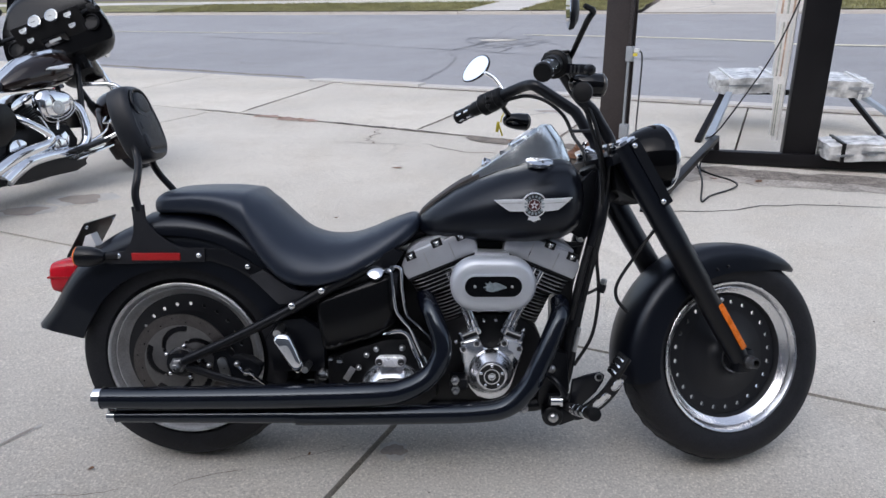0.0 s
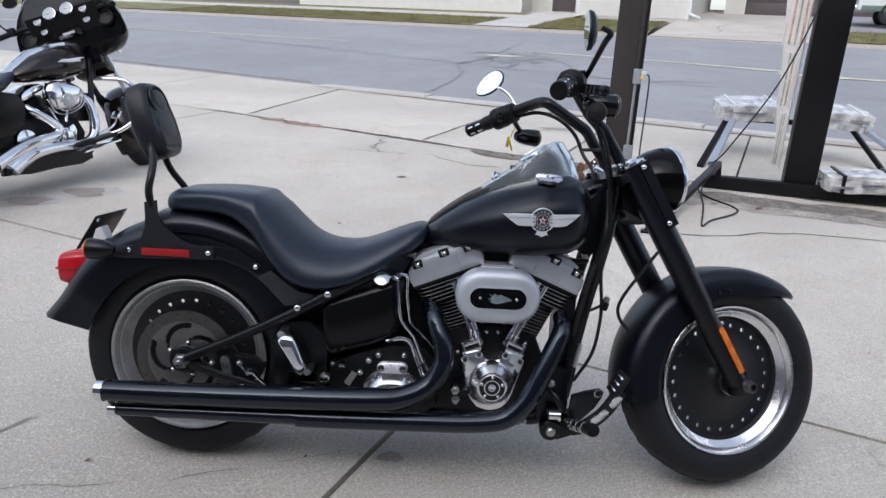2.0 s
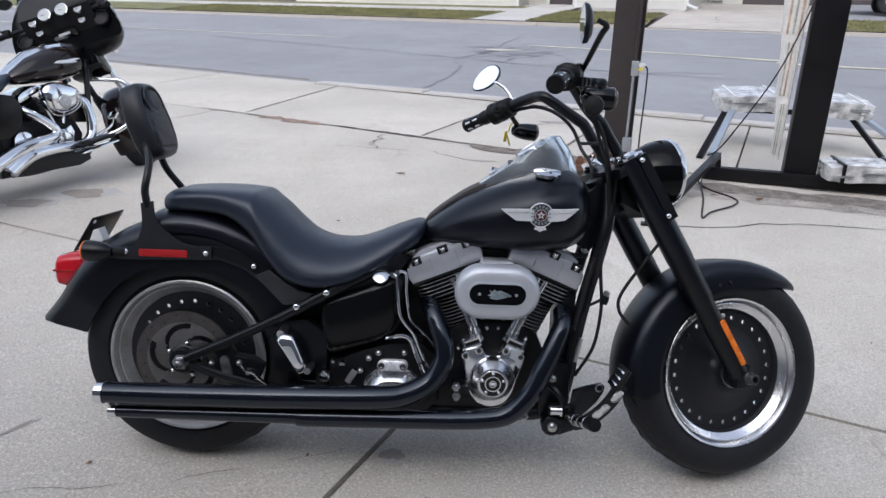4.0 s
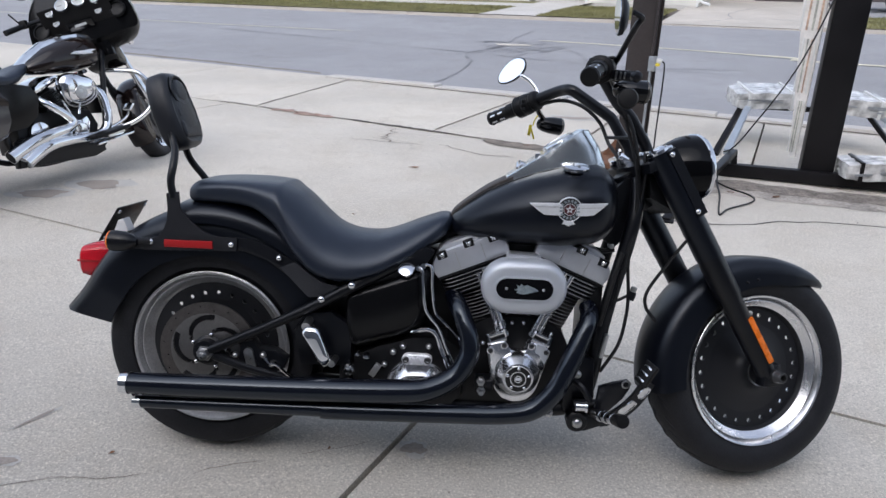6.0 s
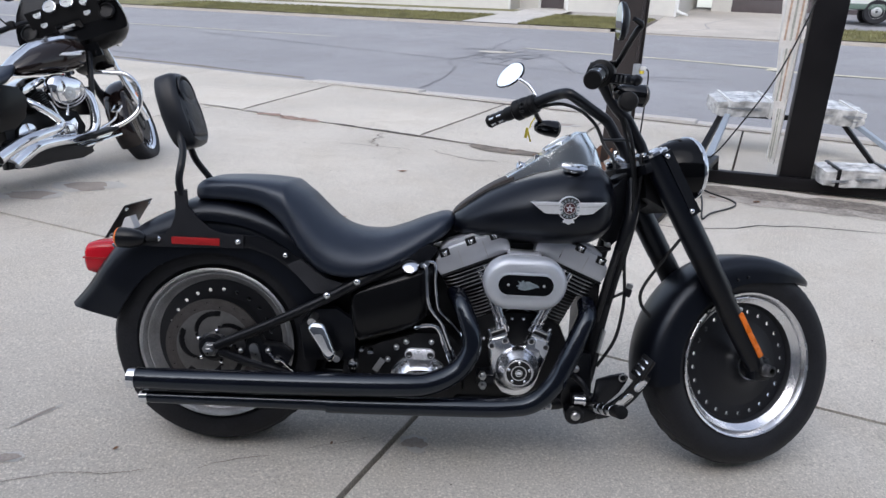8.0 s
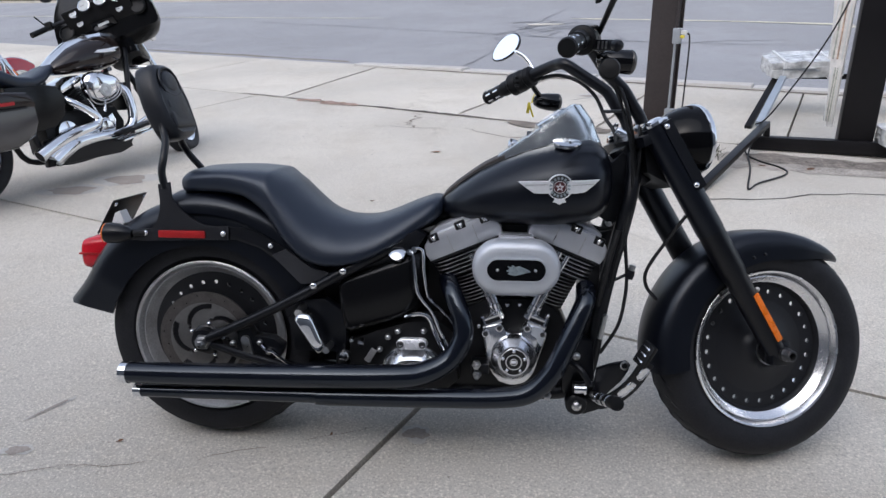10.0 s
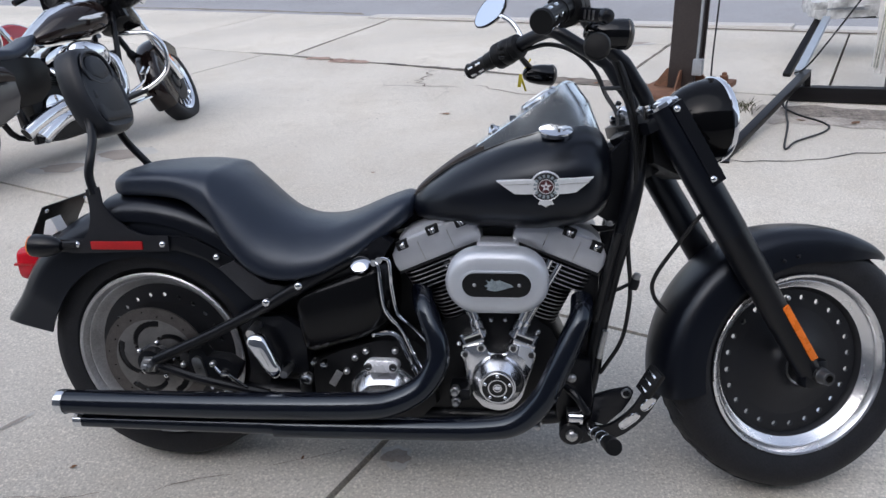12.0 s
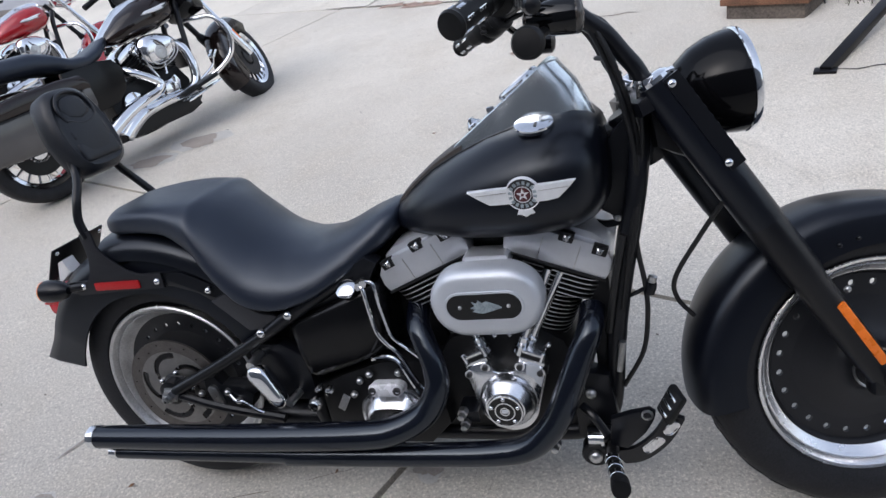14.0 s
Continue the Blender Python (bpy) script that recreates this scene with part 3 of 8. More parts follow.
ribbon("centre_line", sp((-40, 6.5), (-12, 6.3), (-4, 6.4)), 0.12, PAINTY, road_ob, height=rz, lift=0.004)
ribbon("centre_line", sp((1, 6.5), (3.9, 6.3), (6.4, 5.9), (8.5, 5.5), (30, 5.6)), 0.16, PAINTY, road_ob, height=rz, lift=0.004)
ribbon("tar_seam", sp((-14, 5.9), (-9, 5.6), (-5.5, 5.1), (-2.3, 4.5), (0.5, 4.0), (3.1, 3.5), (7, 3.4), (16, 3.5)), 0.035, TAR, road_ob, height=rz, jitter=0.03, wob=0.7)
ribbon("tar_seam", sp((-5.0, 5.05), (-4.2, 4.95)), 0.14, TAR, road_ob, height=rz, jitter=0.03)
ribbon("tar_seam", sp((1.35, 0.66), (1.2, 2.0), (0.9, 3.0), (0.4, 3.9), (0.6, 5.2), (0.3, 7.0), (0.2, 8.9)), 0.040, TAR, road_ob, height=rz, jitter=0.03, wob=0.8, steps=8)
ribbon("tar_seam", sp((0.4, 3.9), (1.5, 5.3), (2.3, 5.0), (3.0, 3.6)), 0.03, TAR, road_ob, height=rz, jitter=0.04, steps=8, wob=0.9)
ribbon("tar_seam", sp((3.6, 3.0), (4.4, 3.6), (5.6, 4.0)), 0.04, TAR, road_ob, height=rz, jitter=0.06)
ribbon("tar_seam", sp((-20, 1.9), (-10, 1.7), (-4, 1.5)), 0.03, TAR, road_ob, height=rz, jitter=0.05)
for k in range(9):
    rnd_ = random.Random(k + 40)
    u0, s0 = rnd_.uniform(-0.4, 1.6), rnd_.uniform(4.6, 6.2)
    ribbon("alligator_crack", sp(*[(u0 + q * rnd_.uniform(0.1, 0.3), s0 + q * rnd_.uniform(-0.25, 0.25)) for q in range(5)]), 0.030, TAR, road_ob, height=rz, jitter=0.04, steps=6, wob=0.9)
for (u, s), rx, ry, sd in (((1.5, 4.95), 0.32, 0.10, 12), ((0.2, 5.9), 0.22, 0.1, 13)):
    blot("pothole_patch", st(u, s)[:2], rx, ry, TAR, road_ob, height=rz, turn=-0.43, seed=sd, label="dark crumbled asphalt patch")
blot("pothole_patch", st(0.75, 5.5)[:2], 0.40, 0.16, CONCRETE, road_ob, height=rz, lift=0.006, turn=-0.43, seed=15, label="pale worn spot in the asphalt")

near_kerb = thing("kerb", Matrix(), "pale concrete kerb beside the street", "kerb", kind="structure")
for k in range(16):
    u0 = -0.05 + k * 1.9
    bm = bmesh.new()
    box(bm, (0, 0, 0), (1.885, 0.26, 0.22), 0.015)
    x, y, _ = st(u0 + 0.94, -0.16)
    part("kerb_stone", bm, WALK, near_kerb, m=pose(x, y, lot_z(x, y) - 0.075, 0, 0, -24.7))
ribbon("kerb_seam", sp((-0.05, -0.33), (4, -0.33), (9, -0.33), (14, -0.33), (30, -0.33)), 0.05, DIRT, pavement, lift=0.006, jitter=0.008, label="dirt in the seam behind the kerb")
ribbon("kerb_seam", sp((-0.05, 0.0), (4, 0.0), (9, 0.0), (14, 0.0), (30, 0.0)), 0.035, DIRT, road_ob, height=rz, lift=0.004, jitter=0.004, label="dirt in the seam along the kerb")
far_kerb = thing("kerb", Matrix(), "pale concrete kerb along the far grass verge", "kerb", kind="structure")
for k in range(26):
    u0 = -34 + k * 2.4
    low = 2.9 < u0 + 1.2 < 7.2
    bm = bmesh.new()
    box(bm, (0, 0, 0), (2.385, 0.16, 0.22), 0.015)
    x, y, _ = st(u0 + 1.2, 11.3)
    part("kerb_stone", bm, FARKERB, far_kerb, m=pose(x, y, street_z(11.3) + (-0.085 if low else -0.02), 0, 0, -24.7))


def patch(name, quad, material, label, category, lift=0.0, n=6, parent=None, bumpy=0.0):
    rnd = random.Random(name)
    bm = bmesh.new()
    vs = []
    for j in range(n + 1):
        row = []
        for i in range(n + 1):
            a, b = i / n, j / n
            (u0, s0), (u1, s1), (u2, s2), (u3, s3) = quad
            u = (u0 * (1 - a) + u1 * a) * (1 - b) + (u3 * (1 - a) + u2 * a) * b
            s = (s0 * (1 - a) + s1 * a) * (1 - b) + (s3 * (1 - a) + s2 * a) * b
            row.append(bm.verts.new(st(u, s, street_z(s) + lift + rnd.uniform(0, bumpy))))
        vs.append(row)
    for a, b in zip(vs, vs[1:]):
        for i in range(n):
            bm.faces.new((a[i], a[i + 1], b[i + 1], b[i]))
    return tagged(part(name, bm, material, parent), label, category, kind="structure")


def grass_blades(name, u0, u1, s0, s1, count, lift):
    rnd = random.Random(name + str(u0))
    verts, faces = [], []
    for _ in range(count):
        u, s = rnd.uniform(u0, u1), rnd.uniform(s0, s1)
        x, y, z = st(u, s, street_z(s) + lift)
        a, h, w = rnd.uniform(0, 6.28), rnd.uniform(0.03, 0.09), rnd.uniform(0.008, 0.02)
        k = len(verts)
        verts += [(x - w * math.cos(a), y - w * math.sin(a), z), (x + w * math.cos(a), y + w * math.sin(a), z), (x + rnd.uniform(-0.04, 0.04), y + rnd.uniform(-0.04, 0.04), z + h)]
        faces.append((k, k + 1, k + 2))
    me = bpy.data.meshes.new(name)
    me.from_pydata(verts, [], faces)
    me.materials.append(GRASS)
    tagged(new(name, me), "short brownish-green autumn grass blades", "grass", kind="stuff")


patch("verge", [(-60, 11.38), (-2.7, 11.38), (-2.7, 14.6), (-60, 14.6)], GRASS, "patchy green-brown grass verge", "grass verge", 0.10, 24, bumpy=0.02)
patch("verge", [(-0.85, 11.38), (2.75, 11.38), (2.3, 15.6), (-0.85, 15.6)], GRASS, "patchy green-brown grass verge", "grass verge", 0.10, 12, bumpy=0.02)
patch("verge", [(7.2, 11.38), (60, 11.38), (60, 14.6), (7.2, 14.6)], GRASS, "patchy green-brown grass verge", "grass verge", 0.10, 24, bumpy=0.02)
grass_blades("grass", -16, -2.75, 11.4, 14.5, 16000, 0.10)
grass_blades("grass", -0.85, 2.6, 11.4, 15.4, 9000, 0.10)
grass_blades("grass", 7.2, 16, 11.4, 14.5, 9000, 0.10)
patch("footpath", [(-2.7, 11.38), (-0.85, 11.38), (-0.85, 19.5), (-2.7, 19.5)], WALK, "pale concrete path to the house door", "path", 0.106, 8)
patch("sidewalk", [(-60, 14.6), (-2.7, 14.6), (-2.7, 16.2), (-60, 16.2)], WALK, "pale concrete sidewalk along the houses", "sidewalk", 0.104, 8)
patch("driveway", [(2.75, 11.38), (7.2, 11.38), (7.0, 23.5), (2.3, 23.5)], DRIVE, "cracked pale concrete driveway", "driveway", 0.03, 10)
patch("yard", [(7.2, 14.6), (60, 14.6), (60, 24), (7.0, 24)], ASPHALT, "grey asphalt yard behind the verge", "yard", 0.09, 10)
patch("yard", [(-60, 16.2), (-2.7, 16.2), (-2.7, 17.5), (-60, 17.5)], GRASS, "grass strip in front of the siding wall", "lawn", 0.09, 10)
for pts in ([(3.6, 12), (4.4, 13.5), (4.2, 15.5), (4.8, 18)], [(4.4, 13.5), (5.6, 13.9), (6.4, 13.4)], [(4.2, 15.5), (3.2, 16.0)]):
    ribbon("crack", sp(*pts), 0.035, TAR, road_ob, height=lambda x, y: street_z(across(x, y)) + 0.034, jitter=0.06)

# ------------------------------------------------------------ houses over the street
ROT = -24.7


def at_street(u, s, z, turn=0.0):
    x, y, _ = st(u, s)
    return pose(x, y, z, 0, 0, ROT + turn)


def siding_wall(parent, x0, x1, y, z0, z1, name="wall"):
    """A wall of lapped boards, facing -y, with its body behind."""
    bm = bmesh.new()
    box(bm, ((x0 + x1) / 2, y + 0.10, (z0 + z1) / 2), (x1 - x0, 0.16, z1 - z0))
    w = part(name, bm, SIDING, parent)
    z = z0
    k = 0
    while z < z1 - 0.02:
        bm = bmesh.new()
        h = min(0.115, z1 - z)
        vs = [(x0, y + 0.018, z + h), (x0, y - 0.004, z), (x0, y + 0.02, z), (x1, y + 0.018, z + h), (x1, y - 0.004, z), (x1, y + 0.02, z)]
        v = [bm.verts.new(p) for p in vs]
        for f in ((0, 1, 4, 3), (1, 2, 5, 4), (0, 3, 5, 2), (0, 2, 1), (3, 4, 5)):
            bm.faces.new([v[i] for i in f])
        part("board", bm, SIDING, w)
        z += 0.115
        k += 1
    return w


def house():
    h = thing("house", at_street(0, 17.5, 1.60), "single-storey house with cream lapped siding and grey roof", "house")
    siding_wall(h, -14.0, -3.35, 0.0, 0.12, 2.9)
    siding_wall(h, -1.05, 2.9, 0.0, 0.12, 2.9)
    for x0, x1 in ((-14.0, -3.35), (-1.05, 2.9)):
        part("foundation", one(box, ((x0 + x1) / 2, 0.09, 0.03), (x1 - x0 - 0.02, 0.14, 0.22), 0.01), WALK, h, "grey concrete foundation")
    # recessed entry
    part("entry_wall", one(box, (-2.2, 1.35, 1.5), (2.6, 0.12, 3.0), 0.0), SIDING, h)
    for x in (-3.42, -0.98):
        part("return_wall", one(box, (x, 0.7, 1.5), (0.12, 1.24, 3.0), 0.004), SIDING, h)
    door = part("door", one(box, (-2.0, 1.26, 1.2), (0.92, 0.05, 2.05), 0.006), DOORDARK, h, "dark brown entry door")
    part("door_frame", one(box, (-2.52, 1.25, 1.2), (0.08, 0.08, 2.1), 0.005), TRIMW, door, "white frame")
    part("door_frame", one(box, (-1.48, 1.25, 1.2), (0.08, 0.08, 2.1), 0.005), TRIMW, door, "white frame")
    part("step", one(box, (-2.0, 0.7, 0.07), (2.2, 1.2, 0.18), 0.02), WALK, h, "concrete step")
    for x in (-3.35, -1.05, 2.9):
        part("corner_board", one(box, (x, -0.012, 1.5), (0.09, 0.03, 2.8), 0.004), TRIMW, h, "white corner board")
    siding = part("side_wall", one(box, (2.84, 3.4, 1.5), (0.12, 6.5, 2.9)), SIDING, h)
    part("back_wall", one(box, (-5.55, 6.7, 1.5), (16.8, 0.12, 2.9)), SIDING, h)
    bm = bmesh.new()
    prism(bm, [(-14.5, 2.9), (3.35, 2.9), (3.35, 3.0), (-14.5, 3.0)], -0.5, 7.2)
    part("eaves", bm, TRIMW, h)
    bm = bmesh.new()
    v = [bm.verts.new(p) for p in ((-14.5, -0.5, 3.0), (3.35, -0.5, 3.0), (3.35, 7.2, 3.0), (-14.5, 7.2, 3.0), (-14.5, 3.35, 4.9), (3.35, 3.35, 4.9))]
    for f in ((0, 1, 5, 4), (2, 3, 4, 5), (1, 2, 5), (3, 0, 4), (0, 3, 2, 1)):
        bm.faces.new([v[i] for i in f])
    part("roof", bm, ROOFM, h)
    for x in (-11.5, -7.5, 0.7):
        w = part("window", one(box, (x, 0.0, 1.75), (1.2, 0.05, 1.2), 0.008), TRIMW, h, "white framed window")
        part("pane", one(box, (x, -0.022, 1.75), (1.06, 0.02, 1.06), 0.003), GLASS, w, "dark glass")
    bm = bmesh.new()
    tube(bm, [(2.96, -0.04, 2.9), (2.96, -0.04, 0.5), (3.02, -0.05, 0.28), (3.35, -0.25, 0.16)], 0.045, 10)
    part("downpipe", bm, TRIMW, h, "white downpipe")


house()


def garage():
    g = thing("garage", at_street(5.6, 22.0, 1.93), "cream garage with a wide dark overhead door", "garage")
    siding_wall(g, -1.9, -1.15, 0.0, 0.05, 2.7)
    siding_wall(g, 3.6, 4.6, 0.0, 0.05, 2.7)
    part("lintel", one(box, (1.2, 0.08, 2.5), (4.8, 0.16, 0.45), 0.005), SIDING, g)
    d = part("overhead_door", one(box, (1.2, 0.10, 1.12), (4.75, 0.05, 2.3), 0.004), DOORDARK, g, "dark sectional door")
    for k in range(4):
        part("door_panel", one(box, (1.2, 0.065, 0.30 + k * 0.56), (4.7, 0.03, 0.53), 0.01), DOORDARK, d)
    for x in (-1.84, 4.54):
        part("side_wall", one(box, (x, 3.0, 1.35), (0.12, 5.9, 2.7)), SIDING, g)
    bm = bmesh.new()
    v = [bm.verts.new(p) for p in ((-2.3, -0.4, 2.7), (5.0, -0.4, 2.7), (5.0, 6.4, 2.7), (-2.3, 6.4, 2.7), (-2.3, 3.0, 4.2), (5.0, 3.0, 4.2))]
    for f in ((0, 1, 5, 4), (2, 3, 4, 5), (1, 2, 5), (3, 0, 4), (0, 3, 2, 1)):
        bm.faces.new([v[i] for i in f])
    part("roof", bm, ROOFM, g)
    w = part("window", one(box, (-1.5, -0.01, 1.5), (0.45, 0.05, 0.6), 0.006), TRIMW, g)
    part("pane", one(box, (-1.5, -0.03, 1.5), (0.36, 0.02, 0.5), 0.002), GLASS, w)


garage()


def truck():
    t = thing("pickup_truck", at_street(10.6, 17.4, street_z(17.4) + 0.09), "parked white and green pickup truck", "truck")
    bm = bmesh.new()
    prism(bm, [(-2.6, 0.45), (-2.6, 1.0), (0.0, 1.02), (0.0, 0.45)], -0.95, 0.95, 0.03)
    part("bed", bm, TRUCKW, t, "white cargo bed")
    bm = bmesh.new()
    prism(bm, [(0.0, 0.45), (0.0, 1.05), (0.15, 1.75), (1.3, 1.78), (1.9, 1.12), (2.9, 1.0), (2.95, 0.45)], -0.95, 0.95, 0.04)
    part("cab", bm, TRUCKG, t, "dark green cab")
    part("rocker", one(box, (0.1, -0.965, 0.5), (5.2, 0.02, 0.16), 0.005), TRUCKG, t, "green lower stripe")
    part("bumper", one(box, (-2.68, 0, 0.5), (0.14, 1.8, 0.18), 0.03), CHROME, t, "chrome rear bumper")
    part("tail_light", one(box, (-2.58, -0.955, 0.86), (0.10, 0.05, 0.2), 0.01), REDLENS, t, "red tail light")
    part("side_window", one(box, (0.75, -0.955, 1.4), (1.0, 0.02, 0.45), 0.005), GLASS, t, "dark window")
    for x in (-1.65, 1.95):
        for y in (-0.86, 0.86):
            bm = bmesh.new()
            lathe(bm, [(0.2, -0.11), (0.33, -0.12), (0.36, -0.08), (0.36, 0.08), (0.33, 0.12), (0.2, 0.11)], (x, y, 0.36), n=28)
            w = part("wheel", bm, RUBBER, t)
            bm = bmesh.new()
            lathe(bm, [(0.02, -0.10), (0.12, -0.11), (0.19, -0.09), (0.21, -0.115), (0.21, 0.1), (0.02, 0.1)], (x, y * 1.01, 0.36), n=24)
            part("rim", bm, DULLCHROME, w)


truck()


# ------------------------------------------------------------ steel post on its rusty base plate
def post():
    p = thing("steel_post", pose(2.06, 3.63, lot_z(2.06, 3.63), 0, 0, -30), "tall weathered brown steel post on a rusty base plate", "post")
    # soil colour here paints the shade under the overhanging plate onto the grout
    part("pedestal", one(box, (0, 0, 0.03), (0.47, 0.70, 0.12), 0.02), SOIL, p, "rough grout pedestal coloured dark for the plate's shade")
    plate = part("base_plate", one(box, (0, 0, 0.10), (0.52, 0.75, 0.040), 0.006), RUST, p, "rusted steel plate")
    for x in (-0.19, 0.19):
        for y in (-0.29, 0.29):
            bm = bmesh.new()
            lathe(bm, [(0.030, 0), (0.030, 0.035), (0.018, 0.04), (0.018, 0.055), (0.014, 0.058)], (x, y, 0.122), (0, 0, 1), 6)
            part("nut", bm, RUST, plate, "rusty anchor nut")
    bm = bmesh.new()
    box(bm, (0, -0.088, 2.2), (0.185, 0.016, 4.15), 0.003)
    box(bm, (0, 0.088, 2.2), (0.185, 0.016, 4.15), 0.003)
    box(bm, (0, 0, 2.2), (0.15, 0.162, 4.15), 0.003)
    part("column", bm, POSTPAINT, p)
    for x, y, r in ((-0.14, -0.05, 0), (0.14, -0.05, 180), (0, -0.15, 90), (0, 0.15, -90)):
        bm = bmesh.new()
        prism(bm, [(-0.07, 0.122), (0.05, 0.122), (0.05, 0.25), (0.02, 0.25)], -0.006, 0.006)
        part("gusset", bm, RUST, p, m=pose(x, y, 0, 0, 0, r))
    bx = part("outlet_box", one(box, (0.115, -0.105, 0.86), (0.055, 0.05, 0.11), 0.006), GALV, p, "grey electrical outlet box")
    part("plug", one(box, (0.160, -0.105, 0.885), (0.05, 0.028, 0.03), 0.01), TRIMW, bx, "white plug")
    part("plug_end", one(box, (0.150, -0.11, 0.855), (0.04, 0.03, 0.022), 0.006), YELLOW, bx, "yellow plug end")
    part("lower_box", one(box, (0.115, -0.105, 0.28), (0.065, 0.055, 0.11), 0.006), GALV, p, "grey junction box")
    bm = bmesh.new()
    tube(bm, [(0.105, -0.105, 0.33), (0.105, -0.105, 0.81)], 0.010, 8)
    part("conduit", bm, GALV, p, "grey conduit")
    bm = bmesh.new()
    tube(bm, [(0.105, -0.105, 0.91), (0.105, -0.105, 4.2)], 0.010, 8)
    part("conduit", bm, POSTPAINT, p, "painted conduit")
    bm = bmesh.new()
    tube(bm, [(0.185, -0.105, 0.88), (0.205, -0.105, 0.85), (0.21, -0.105, 0.7), (0.21, -0.115, 0.3), (0.23, -0.125, 0.12), (0.29, -0.2, 0.03)], 0.006, 8)
    part("power_cord", bm, HOSE, p, "black power cord")


post()


def weeds():
    rnd = random.Random(4)
    verts, faces = [], []
    for _ in range(130):
        x, y = rnd.gauss(2.41, 0.055), rnd.gauss(3.46, 0.07)
        z, a, h = lot_z(x, y) + 0.002, rnd.uniform(0, 6.28), rnd.uniform(0.015, 0.065)
        k = len(verts)
        w = rnd.uniform(0.002, 0.005)
        verts += [(x - w * math.cos(a), y - w * math.sin(a), z), (x + w * math.cos(a), y + w * math.sin(a), z), (x + rnd.uniform(-0.06, 0.06), y + rnd.uniform(-0.06, 0.06), z + h)]
        faces.append((k, k + 1, k + 2))
    me = bpy.data.meshes.new("weeds")
    me.from_pydata(verts, [], faces)
    me.materials.append(DRYGRASS)
    tagged(new("weeds", me), "thin weeds growing at the foot of the post", "weeds", kind="stuff")


weeds()


# ------------------------------------------------------------ display stand with wrapped pads
def wrapped(bm, c, size, rot, seed, n=9):
    """A pad wrapped in crumpled sheet: a box with a rumpled skin."""
    rnd = random.Random(seed)
    r = bmesh.ops.create_cube(bm, size=1.0)
    geom = list({e for v in r["verts"] for e in v.link_edges})
    out = bmesh.ops.subdivide_edges(bm, edges=geom, cuts=n, use_grid_fill=True)
    vs = [v for v in bm.verts]
    for v in vs:
        p = v.co
        k = 1 - 0.05 * (abs(p.x * 2) ** 6 + abs(p.y * 2) ** 6)
        nz = noise.noise(Vector((p.x * 6, p.y * 6, p.z * 6 + seed)))
        v.co = Vector((p.x * k * size[0], p.y * k * size[1], p.z * size[2] * (1 - 0.15 * (abs(p.x * 2) ** 4)))) + Vector((nz, -nz, nz * 1.2)) * 0.014 + Vector([rnd.uniform(-0.003, 0.003) for _ in range(3)])
    bmesh.ops.transform(bm, matrix=Matrix.Translation(c) @ rot, verts=vs)


